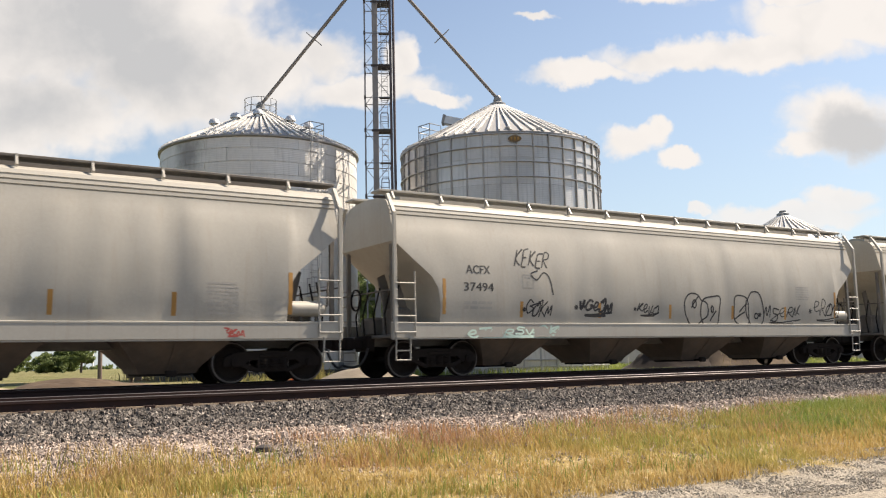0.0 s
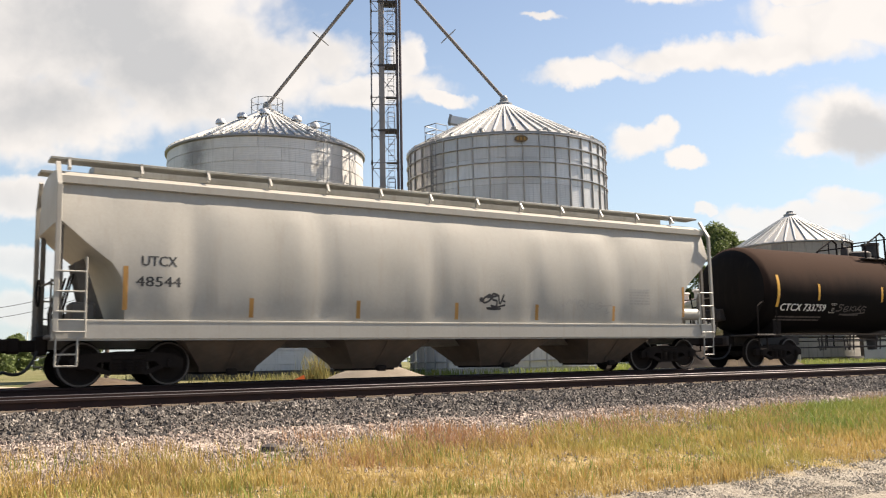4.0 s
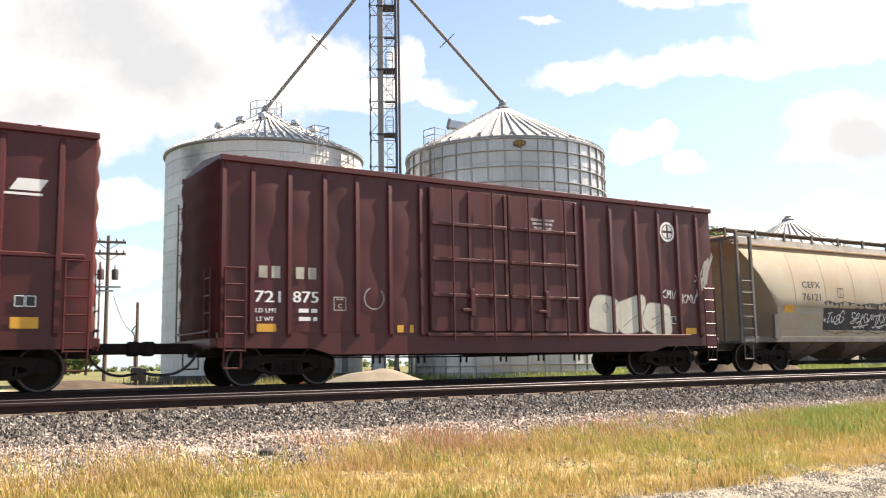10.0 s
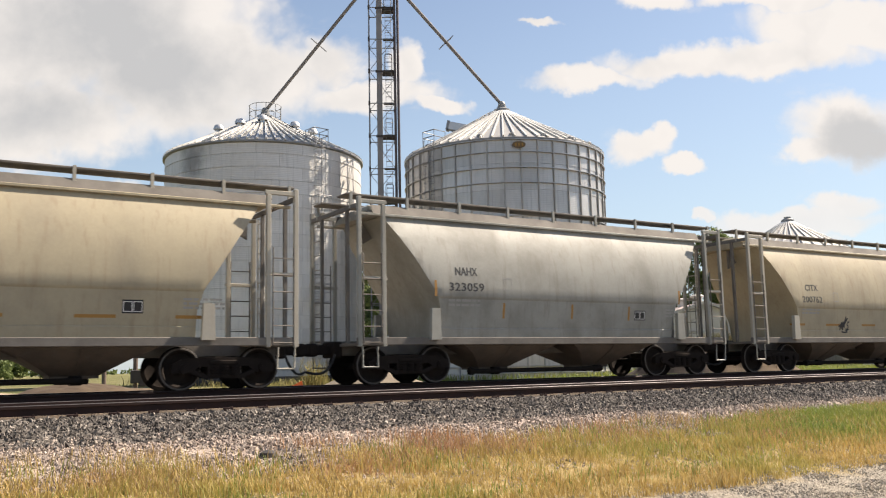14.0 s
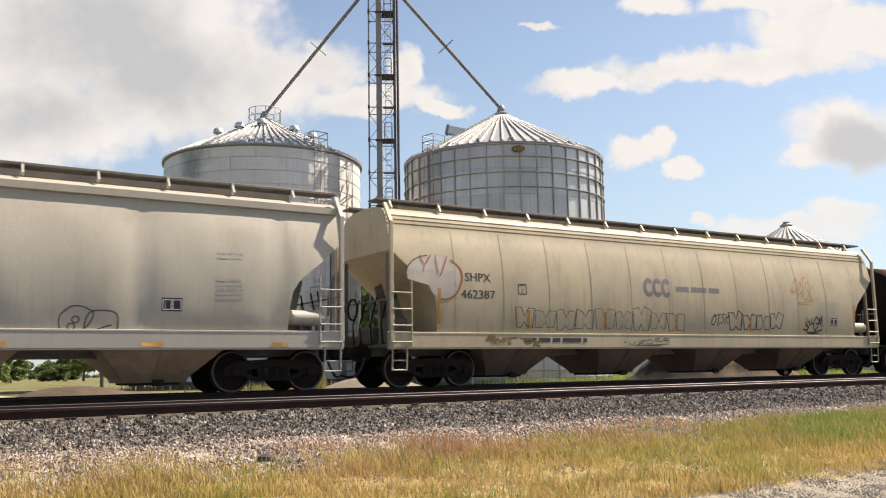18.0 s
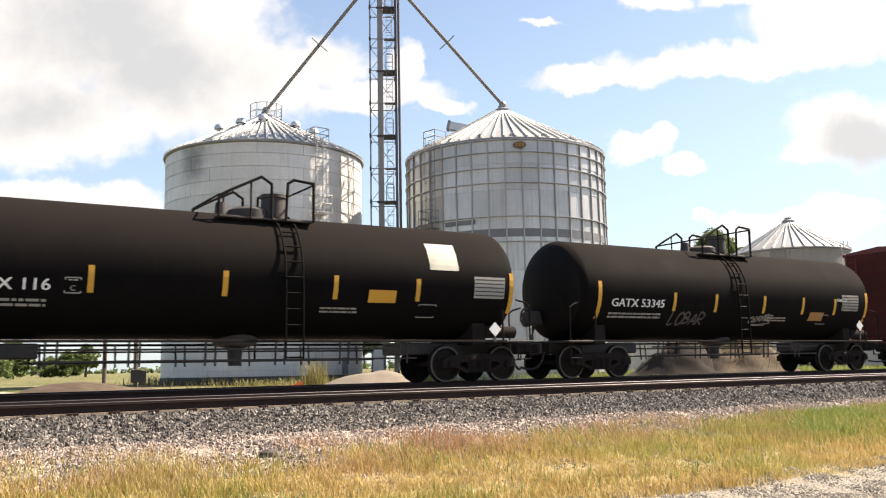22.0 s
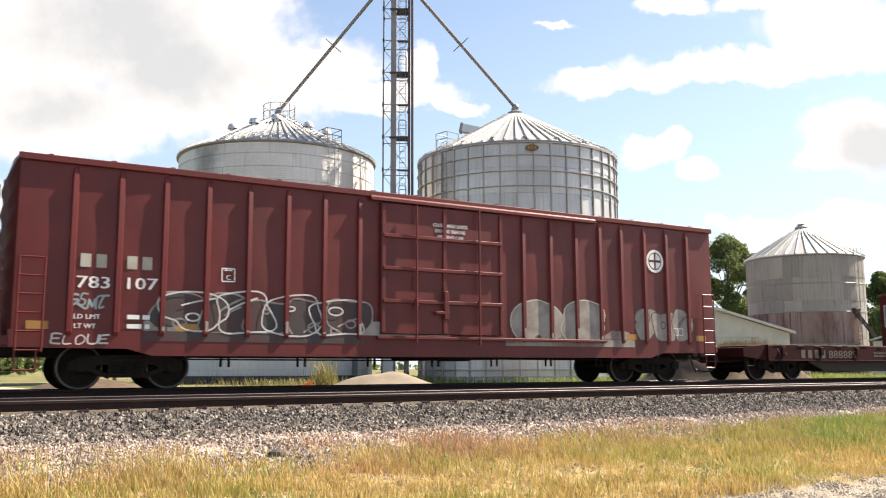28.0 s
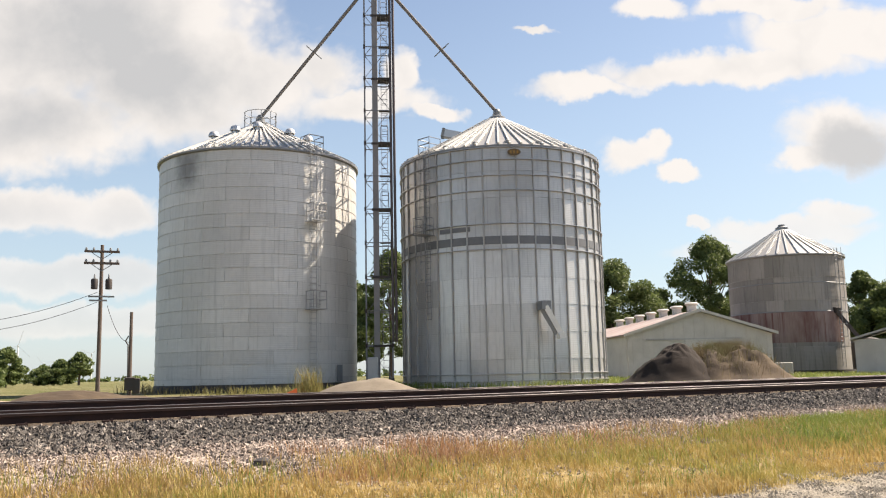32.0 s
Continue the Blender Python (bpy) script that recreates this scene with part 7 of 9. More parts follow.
decal(c, tag(91, 1.0, 0.8, 0.045, 3), -6.05, 1.74, G_BLUE, wf, "graffiti", "dark blue sprayed scrawl")
decal(c, ribbon([(0.62 * math.cos(2 * math.pi * k / 20), 0.45 * math.sin(2 * math.pi * k / 20)) for k in range(20)], 0.04, True), -6.05, 1.72, G_BLUE, wf, "graffiti")
throwup(c, 92, 4.5, 1.5, 1.0, 0.62, None, G_DIM, wf, 2, 0.03)
decal(c, tag(93, 1.0, 0.35, 0.02, 4), -2.6, 1.6, G_FADED, wf, "graffiti", "faint thin scrawl")
label_box(c, wf, 6.14, 1.87)
bars(c, 7.38, 3.0, 0.6, 2, G_FADED, wf, 0.05, 2.0, 5)
bars(c, 7.38, 2.4, 0.6, 5, G_FADED, wf, 0.05, 2.0, 6)
for x in (-8.6, -5.68, -2.69, 0.0, 2.79, 5.78, 8.6):
    decal(c, rect(0.5, 0.09), x, 1.04, G_AMBER_OLD, sill_flat, "reflector", "orange strip on the sill")

G_CHALK = glow_free("chalky_spray", (0.36, 0.33, 0.30), 0.8)
G_RUSTY = glow_free("rust_red_spray", (0.30, 0.085, 0.03), 0.8)
G_UMBER = glow_free("umber_spray", (0.13, 0.085, 0.035), 0.8)
G_SLATE = glow_free("slate_print", (0.13, 0.125, 0.14), 0.7)
c, wf, h = flow_hopper("cream covered hopper car with line graffiti and seams", 34.75, 54.78, P_TAN, 10, P_TAN)
marks(c, wf, -7.42, 2.75, 2.31, "SHPX", "462387", G_TEXT, 0.23, 0.23, 0.80, 1.06)
for k in range(3):
    m = ribbon(spline([(0.16 * math.cos(a) + 0.36 * k - 0.36, 0.22 * math.sin(a)) for a in (0.7, 1.6, 2.4, 3.14, 3.9, 4.7, 5.6)], 4), 0.12)
    decal(c, m, -0.96, 2.72, G_SLATE, wf, "emblem_stroke", "heavy slate emblem stroke")
bars(c, 0.75, 2.63, 1.9, 1, G_SLATE, wf, 0.15, 1.7, 12)
for m in shards(6.4, 0.66, 9, 0.022, 101):
    decal(c, m, -3.1, 1.76, G_INK, wf, "graffiti", "thin angular black outline of a sprayed shape")
for m in shards(2.6, 0.56, 4, 0.045, 104):
    decal(c, m, 3.4, 1.78, G_INK, wf, "graffiti", "heavy angular black outline of a sprayed shape")
blot = [(-8.72 + 0.82 * math.cos(a) * (1.0 if math.sin(a) > -0.3 else 0.62) + (0.28 if math.sin(a) < -0.3 else 0.0), 2.78 + (0.5 if math.sin(a) > 0 else 0.62) * math.sin(a)) for a in [2 * math.pi * k / 28 for k in range(28)]]
m = Mesh()
m.v = [(a, b, 0) for a, b in blot]
m.f = [tuple(range(28))]
decal(c, m, 0, 0, G_CHALK, wf, "graffiti", "pale grey sprayed patch")
decal(c, ribbon(blot[20:28] + blot[:5], 0.05), 0, 0, G_RUSTY, wf, "graffiti_outline", "rust-red sprayed edge", 0.02)
decal(c, ribbon(blot[8:16], 0.025), 0, 0, G_INK, wf, "graffiti_outline", "thin black sprayed edge", 0.02)
decal(c, scrawl("YV", 0.9, 0.5, 0.025, 108), -8.75, 3.02, G_RUSTY, wf, "graffiti", "thin rust-red scrawl", 0.03)
decal(c, tag(109, 1.8, 0.2, 0.06, 6), -6.3, 1.13, G_UMBER, sill_flat, "graffiti", "brown and black scrawl on the sill")
decal(c, tag(110, 1.6, 0.2, 0.02, 5), -1.4, 1.13, G_INK, sill_flat, "graffiti", "thin black scrawl on the sill")
square_c(c, wf, -6.0, 2.5, G_INK, 0.26)
decal(c, tag(105, 1.0, 0.6, 0.05, 4), 6.34, 1.76, G_INK, wf, "graffiti", "black sprayed scrawl")
decal(c, tag(106, 0.8, 0.45, 0.03, 4), 1.7, 1.85, G_INK, wf, "graffiti")
decal(c, tag(107, 1.0, 0.9, 0.03, 5), 5.9, 2.9, G_AMBER_OLD, wf, "graffiti", "rust-brown thin scrawl")
bars(c, 7.29, 2.45, 0.9, 6, G_FADED, wf, 0.045, 1.9, 8)
label_box(c, wf, 7.46, 1.82)
bars(c, -4.9, 1.10, 2.2, 1, G_INK, sill_flat, 0.12, 2, 9)
reflectors(c, (-5.8, -3.07, -0.21, 3.12, 6.0), 1.7, 0.5, G_AMBER_OLD, wf)
reflectors(c, (-8.6, 8.65), 2.0, 0.9, G_AMBER_OLD, wf)

c, wf, h = tank_car("black tank car with rusty top and white shield", 56.3, 71.3, P_TANK_RUST, 0.55, 0.98)
tank_signs(c, wf, "PRTX 175", -4.97, 2.22, 1.6, (-6.6, -3.94, -1.05, 1.74, 4.31, 7.1), 2.47, (6.5, 2.42), 4.0, (1,))
M_CREAM = glow_free("cream_sign", (0.56, 0.50, 0.36))
low = Mesh()
rows_ = [0.5 - 1.05 * k / 12 for k in range(13)]
wide = [0.55 if q > 0 else 0.55 * math.sqrt(max(0.002, 1 - (q / 0.56) ** 2)) for q in rows_]
low.v = [(s * w, q, 0) for q, w in zip(rows_, wide) for s in (-1, 1)]
low.f = [(2 * k, 2 * k + 2, 2 * k + 3, 2 * k + 1) for k in range(12)]
decal(c, low, 4.84, 3.05, M_CREAM, wf, "shield_sign", "cream shield emblem")
for dx in (-0.13, 0.0, 0.13):
    decal(c, ribbon([(dx * 0.5, 0.14), (dx * 1.2, -0.04), (dx * 2.0, -0.22)], 0.075), 4.84, 2.86, G_TEXT, wf, "shield_mark", "", 0.014)
decal(c, rect(0.7, 0.28, 2), 2.66, 1.98, G_AMBER_OLD, wf, "sign_plate", "dull orange plate")
placard(c, 6.56, 1.34, False)

c, wf, h = tank_car("clean black tank car with blank white shield patch", 72.95, 88.05, P_TANK_GREY, 0.5, 0.95)
tank_signs(c, wf, "PRTX 116", -4.93, 2.13, 1.6, (-6.65, -3.38, -0.61, 2.03, 4.26, 7.1), 2.28, (6.4, 2.40), 2.2)
decal(c, rect(0.85, 0.7, 5), 5.03, 3.15, G_WORNPALE, wf, "blank_patch", "white rubbed-out patch")
decal(c, rect(0.75, 0.3, 2), 3.28, 2.1, G_AMBER, wf, "sign_plate", "yellow plate")
placard(c, 6.52, 1.33, False)

c, wf, h = tank_car("black tank car with white lettering and amber strips", 89.75, 103.9, P_TANK_GREY, -0.15, -0.17, 1.46, 2.55)
tank_signs(c, wf, "GATX 53345", -4.58, 2.12, 2.1, (-6.1, -3.1, -1.28, 1.01, 3.0, 4.74, 6.55), 2.2, (5.6, 2.35), 1.8, (1,))
decal(c, tag(111, 1.1, 0.35, 0.03, 6), 1.01, 1.75, G_GREY, wf, "graffiti", "white sprayed scrawl")
decal(c, scrawl("LOBAR", 1.5, 0.36, 0.06, 112), -2.4, 1.72, G_DIM, wf, "graffiti", "grey sprayed scrawl")
decal(c, rect(0.75, 0.28, 2), 3.81, 1.86, G_AMBER_OLD, wf, "sign_plate", "dull yellow plate")
placard(c, 6.0, 1.56, False)
write(c, "FRA AIP", 5.12, 2.43, 0.11, M_WHITE, wf, 0.58)

HOOD = (-8.63, -7.74, -6.83, -5.92, -5.0, -4.1, -3.2, -2.3, 2.5, 3.42, 4.3, 5.17, 5.97, 6.87, 7.75, 8.6)
for s0, s1, n1, n2, sd, lab in ((106.7, 125.88, "782", "075", 120, "dark red boxcar with pale and black letter graffiti"),
                               (127.78, 147.0, "781", "792", 130, "dark red boxcar with tall white letter graffiti"),
                               (149.49, 168.89, "783", "107", 140, "dark red boxcar with grey graffiti along the bottom")):
    c, wf, h = boxcar(lab, s0, s1, P_BOX, "hood", HOOD, (-1.75, 1.78), 4.66)
    rail_name(c, wf, -8.22, -7.32, 2.58)
    write(c, n1, -8.2, 2.13, 0.25, M_WHITE, wf, 0.62)
    write(c, n2, -7.29, 2.14, 0.25, M_WHITE, wf, 0.6)
    load_marks(c, wf, -8.3, -7.3, 1.45)
    square_c(c, wf, -5.45, 2.43, M_WHITE, 0.28)
    round_logo(c, wf, 7.3, 3.5)
    close_doors(c, 0.2, 3.95, ("CLOSE AND LOCK", "DOORS BEFORE", "MOVING CAR"), 0.09)
    label_box(c, wf, 8.15, 1.45)
    for x in (-9.2, -6.3, -3.5, 6.3, 9.1):
        decal(c, rect(0.4, 0.16), x, 1.27, G_AMBER_OLD, wf, "reflector", "dirty yellow reflector plate")
    door_face = lambda z: 1.536
    if sd == 120:
        smear(c, -7.3, -2.3, 1.19, 1.95, G_WORNPALE, 5, HOOD, 0.35)
        smear(c, -9.0, -2.5, 0.98, 1.18, G_WORNPALE, 6, (), 0.0, 1.481)
        smear(c, -2.3, 6.3, 0.98, 1.18, G_WORN, 7, (), 0.0, 1.481)
        smear(c, -1.7, 1.74, 1.22, 1.75, G_GREY, 8, (), 0.35, 1.529)
        throwup(c, 121, -5.2, 1.6, 3.9, 0.95, G_GREY, G_INK, wf, 5, 0.04)
        throwup(c, 122, 0.0, 1.72, 3.2, 1.1, G_GREY, G_INK, door_face, 4, 0.06)
        fat(c, "EDOR", 4.4, 1.66, 3.7, 1.3, G_INK, G_WHITE, wf, 0.34, 0.06, 123)
        decal(c, scrawl("TPH", 0.7, 0.45, 0.035, 128), 3.2, 2.55, G_WHITE, wf, "graffiti", "white sprayed scrawl")
        decal(c, scrawl("KFS", 0.7, 0.4, 0.035, 129), 5.0, 2.55, G_WHITE, wf, "graffiti", "white sprayed scrawl")
        decal(c, scrawl("POWER", 0.85, 0.3, 0.035, 127), 6.9, 2.05, G_WHITE, wf, "graffiti", "white sprayed scrawl")
        for k, (x, z) in enumerate(((-2.6, 2.5), (-2.4, 2.15), (7.2, 1.6))):
            decal(c, tag(124 + k, 0.8, 0.4, 0.035, 4), x, z, G_WHITE, wf, "graffiti", "white sprayed scrawl")
    elif sd == 130:
        smear(c, -7.4, -2.4, 1.19, 1.9, G_WORNPALE, 15, HOOD, 0.3)
        smear(c, -9.4, 9.4, 0.88, 1.18, G_WORN, 16, (), 0.0, 1.481)
        smear(c, 2.3, 7.8, 1.19, 1.6, G_WORN, 17, HOOD, 0.3)
        fat(c, "SORE", -5.3, 1.72, 3.0, 1.35, G_BONE, G_SHADOWY, wf, 0.34, 0.035, 131)
        decal(c, scrawl("YESK", 0.9, 0.32, 0.06, 138), -7.9, 1.78, G_WHITE, wf, "graffiti", "white sprayed scrawl")
        fat(c, "FISK", -2.55, 1.70, 2.6, 1.3, G_TEAL, G_SHADOWY, lambda q: 1.54, 0.28, 0.05, 132)
        throwup(c, 133, 5.0, 1.6, 5.0, 0.9, G_GREY, G_GREY, wf, 6, 0.05)
        for k, (x, z) in enumerate(((-9.1, 3.6), (-8.9, 2.9), (0.6, 2.6))):
            decal(c, tag(134 + k, 0.7, 0.45, 0.04, 4), x, z, G_WHITE, wf, "graffiti", "white sprayed scrawl")
    else:
        smear(c, -7.2, -2.2, 1.19, 1.3, G_WORN, 25, HOOD, 0.3)
        smear(c, 1.9, 6.4, 0.98, 1.18, G_WORN, 26, (), 0.0, 1.481)
        smear(c, -7.2, -2.2, 0.98, 1.18, G_SHADOWY, 28, (), 0.0, 1.481)
        smear(c, 2.3, 6.2, 1.19, 1.35, G_WORN, 27, HOOD, 0.3)
        throwup(c, 141, -4.5, 1.62, 4.4, 1.0, None, G_WHITE, lambda q: wf(q) + 0.016, 4, 0.035)
        throwup(c, 142, -4.5, 1.55, 4.9, 0.95, G_SHADOWY, G_GREY, wf, 5, 0.04)
        fat(c, "OS", 3.75, 1.66, 3.2, 1.2, G_GREY, G_WORNPALE, wf, 0.6, 0.03, 143)
        throwup(c, 144, 7.6, 1.62, 2.2, 1.0, G_GREY, G_DIM, wf, 3, 0.03)
        decal(c, scrawl("ELOUE", 1.1, 0.2, 0.03, 145), -8.4, 1.0, G_WHITE, lambda z: 1.482, "graffiti", "white sprayed scrawl")
        decal(c, tag(146, 0.7, 0.35, 0.04, 4), -8.3, 1.75, G_TEAL, wf, "graffiti", "teal sprayed scrawl")
    # paint sprayed over the lower wall, worn and uneven
    throwup(c, sd + 8, 0.0 if sd == 130 else -1.0, 1.3, 2.4, 0.4, G_GREY, G_GREY, wf, 5, 0.03)


# ---- train: flat car with a shelter ----
def flat_car():
    c = car_thing("flat_car", "dark maroon steel flat car carrying a small red cabin", 170.23, 189.77, "flat wagon")
    h = 9.77
    for s in (-1, 1):
        m = Mesh().prism([(-h + 1.1, 1.12), (-h + 1.1, 0.62), (h - 0.9, 0.60), (h - 0.5, 0.70), (h - 0.5, 1.10)], "y", s * 1.36, s * 1.46)
        part("side_sill", m, P_FLAT, c, "deep maroon side sill", 20)
        m = Mesh().prism([(-h + 3.6, 0.64), (-h + 3.7, 0.58), (-h + 4.5, 0.28), (2.6, 0.22), (h - 5.6, 0.55), (h - 4.9, 0.64)], "y", s * 0.95, s * 1.03)
        part("belly_plate", m, M_DARKSTEEL, c, "dark fish-bellied plate under the sill", 20)
        part("sill_flange", Mesh().box(-h + 1.1, h - 0.5, s * 1.34, s * 1.50, 0.60, 0.64, 0.01), P_FLAT, c)
        for k in range(9):
            x = -h + 1.8 + k * 1.95
            part("stake_pocket", Mesh().box(x - 0.09, x + 0.09, s * 1.45, s * 1.53, 0.80, 1.06, 0.02), P_FLAT, c)
    part("frame", Mesh().box(-h, h, -0.4, 0.4, 0.55, 1.0, 0.02).box(-h + 0.2, h - 0.2, -1.36, 1.36, 0.96, 1.08), P_FLAT, c)
    part("end_plate", Mesh().prism([(-h, 0.75), (-h, 1.02), (-h + 1.15, 1.13), (-h + 1.15, 0.62)], "y", -1.40, 1.40), P_FLAT, c)
    part("end_plate", Mesh().box(h - 0.55, h, -1.42, 1.42, 0.72, 1.06, 0.02), P_FLAT, c)
    n = 60
    rng = random.Random(9)
    board = Mesh().box(-0.148, 0.148, -1.46, 1.46, 1.08, 1.135, 0.008).data("deck_board", P_DECK)
    for k in range(n):
        o = part("deck_board", board, P_DECK, c)
        o.location = (-h + 1.25 + k * (2 * h - 2.0) / n, rng.uniform(-0.02, 0.02), rng.uniform(-0.006, 0.012))
    for d, e in ((1, h), (-1, h)):
        m = Mesh().path([(d * (e - 0.5), -1.42, 0.7), (d * (e - 0.45), -1.42, 0.45), (d * (e - 0.1), -1.42, 0.45), (d * (e - 0.05), -1.42, 0.7)], 0.02)
        m.path([(d * (e + 0.02), -1.3, 0.62), (d * (e + 0.45), -0.6, 0.58), (d * (e + 0.5), -0.2, 0.6)], 0.02)
        part("stirrup_step", m, P_TRUCK, c)
    fw_ = lambda z: 1.46
    for x in (-6.95, -6.6, -6.25, -5.9):
        decal(c, rect(0.2, 0.27), x, 0.83, G_DUSK, fw_, "initial_bar", "faded bar where an initial stood", 0.01)
    for x in (-8.15, -8.0, -7.85):
        decal(c, ribbon([(0.07, -0.09), (-0.07, 0.11)], 0.02), x, 0.9, G_FADED, fw_, "slash_mark", "short slanting stroke", 0.01)
    write(c, "888889", -4.85, 0.81, 0.27, G_DUSK, lambda z: 1.468, 1.55)
    bars(c, -2.6, 0.86, 1.0, 2, G_DUSK, fw_, 0.05, 2.0, 4)
    bars(c, 0.9, 0.86, 0.9, 2, G_DIM, fw_, 0.05, 2.0, 5)
    decal(c, ring_outline(0.42, 0.30, 0.022), 7.45, 0.80, G_FADED, lambda z: 1.535, "stencil_frame", "white stencil frame")
    # cabin
    x0, x1, y0, y1, z0, z1 = 1.85, 4.32, -1.38, 1.30, 1.13, 3.26
    a, b, lo, hi = 2.17, 4.04, 2.04, 2.86
    cab = part("cabin", Mesh().box(x0, x1, y0, y0 + 0.06, z0, lo), P_CABIN, c, "red steel cabin with windows", 0)
    for q in ((x0, a, y0, y0 + 0.06, lo, hi),
              (b, x1, y0, y0 + 0.06, lo, hi),
              (x0, x1, y0, y0 + 0.06, hi, z1),
              (x1 - 0.06, x1, y0 + 0.06, y1, z0, z1),
              (x0, x1, y1 - 0.06, y1, z0, 1.9),
              (x0, x1, y1 - 0.06, y1, 2.8, z1),
              (x0, 2.3, y1 - 0.06, y1, 1.9, 2.8),
              (3.6, x1, y1 - 0.06, y1, 1.9, 2.8),
              (x0, x0 + 0.06, 0.0, y1 - 0.06, z0, 2.05),
              (x0, x0 + 0.06, 0.0, y1 - 0.06, 2.85, z1),
              (x0, x0 + 0.06, 0.0, 0.2, 2.05, 2.85),
              (x0, x0 + 0.06, 1.1, y1 - 0.06, 2.05, 2.85),
              (x0, x0 + 0.06, y0 + 0.06, 0.0, 3.02, z1)):
        part("wall_panel", Mesh().box(*q), P_CABIN, cab, "", 0)
    part("cabin_roof", Mesh().box(x0 - 0.06, x1 + 0.05, y0 - 0.05, y1 + 0.05, z1, z1 + 0.07, 0.02).prism([(y0, z1 + 0.07), (0, z1 + 0.13), (y1, z1 + 0.07)], "x", x0, x1), P_BOXDARK, cab, "low dark red roof with a turned edge")
    part("cabin_floor", Mesh().box(x0, x1, y0, y1, z0, z0 + 0.03), P_DECK, cab)
    m = Mesh()
    for p in ((a, b, lo, lo + 0.06), (a, b, hi - 0.06, hi), (a, a + 0.06, lo + 0.06, hi - 0.06), (b - 0.06, b, lo + 0.06, hi - 0.06)):
        m.box(p[0], p[1], y0 - 0.035, y0 + 0.05, p[2], p[3])
    part("window_frame", m, M_WHITE, cab, "white sliding window frame", 0)
    part("window_sash", Mesh().box(2.66, 2.70, y0 - 0.02, y0 + 0.04, lo + 0.06, hi - 0.06).box(3.05, 3.11, y0 - 0.02, y0 + 0.04, lo + 0.06, hi - 0.06).box(3.50, 3.54, y0 - 0.02, y0 + 0.04, lo + 0.06, hi - 0.06).box(2.70, 3.54, y0 - 0.045, y0 - 0.02, lo + 0.05, lo + 0.1), M_DARKSTEEL, cab, "dark sliding sash", 0)
    for p, q in ((2.23, 2.66), (2.70, 3.05), (3.11, 3.50), (3.54, 3.98)):
        part("window_pane", Mesh().box(p, q, y0 + 0.015, y0 + 0.021, lo + 0.06, hi - 0.06), P_GLASS, cab).visible_shadow = False
    for p, q in ((2.26, 2.6), (2.72, 3.02), (3.14, 3.5), (3.56, 3.9)):
        m = Mesh().loft([[(p + (q - p) * k / 12, y0 + 0.14 + 0.02 * (-1) ** k, z) for k in range(13)] for z in (lo, hi)], closed=False)
        part("curtain", m, P_TARP, cab, "pale folded curtain", 0)
    part("door_frame", Mesh().box(x0 - 0.02, x0 + 0.08, -0.06, 0.0, z0, 3.02).box(x0 - 0.02, x0 + 0.08, y0, y0 + 0.06, z0, 3.02).box(x0 - 0.02, x0 + 0.08, y0, 0.0, 2.98, 3.04), P_BOXDARK, cab)
    part("end_window_frame", Mesh().box(x0 - 0.02, x0 + 0.03, 0.16, 0.22, 2.0, 2.9).box(x0 - 0.02, x0 + 0.03, 1.08, 1.14, 2.0, 2.9).box(x0 - 0.02, x0 + 0.03, 0.22, 1.08, 2.84, 2.9).box(x0 - 0.02, x0 + 0.03, 0.22, 1.08, 2.0, 2.06), M_STEEL, cab)
    part("end_window_pane", Mesh().box(x0 + 0.01, x0 + 0.016, 0.22, 1.08, 2.06, 2.84), P_GLASS, cab).visible_shadow = False
    for x, zt in ((1.43, 2.19), (2.42, 2.22), (0.42, 2.22)):
        part("grab_post", Mesh().box(x - 0.04, x + 0.04, y0 - 0.14, y0 - 0.07, 0.92 if x > 1 else 1.13, zt, 0.015), M_YELLOW, c, "yellow upright grab post")
    m = Mesh()
    m.path([(2.42, y0 - 0.11, 2.2), (2.42, y0 - 0.11, 2.40), (2.34, y0 - 0.11, 2.46), (2.0, y0 - 0.11, 2.44), (1.92, y0 - 0.11, 2.36), (1.92, y0 - 0.11, 2.1)], 0.025)
    m.path([(1.43, y0 - 0.11, 2.15), (1.43, y0 - 0.11, 2.42), (1.34, y0 - 0.11, 2.5), (0.12, y0 - 0.11, 2.36), (0.05, y0 - 0.11, 2.28), (0.05, y0 - 0.11, 1.13)], 0.025)
    m.path([(0.42, y0 - 0.11, 1.78), (1.43, y0 - 0.11, 1.84)], 0.02).path([(1.9, y0 - 0.11, 1.72), (2.42, y0 - 0.11, 1.78)], 0.02)
    m.path([(0.2, y0 - 0.11, 1.13), (0.2, y0 - 0.11, 2.1), (0.3, y0 - 0.11, 2.14)], 0.02)
    part("grab_rail", m, M_STEEL, c, "bent grey pipe rail round the cabin steps")
    part("hand_brake_stand", Mesh().box(0.98, 1.16, -1.25, -1.1, 1.14, 2.2, 0.03).box(0.8, 0.9, -0.9, -0.8, 1.14, 2.15, 0.02).rod((1.16, -1.18, 1.98), (1.3, -1.18, 1.98), 0.17, 14), M_YELLOW, c, "yellow hand brake stand")
    part("step_bar", Mesh().box(1.0, 2.4, y0 - 0.12, y0 - 0.07, 1.12, 1.17), M_YELLOW, c, "yellow bar along the step")
    part("step_well", Mesh().box(1.5, 2.4, y0 - 0.04, y0 + 0.05, 0.42, 0.47).box(1.46, 1.5, y0 - 0.04, y0 + 0.05, 0.42, 1.08).box(2.4, 2.44, y0 - 0.04, y0 + 0.05, 0.42, 1.08).box(1.5, 2.4, y0 - 0.09, y0, 0.80, 0.84), M_DARKSTEEL, c)
    gear(c, h - 0.1, h - 2.2, 0.72)


flat_car()

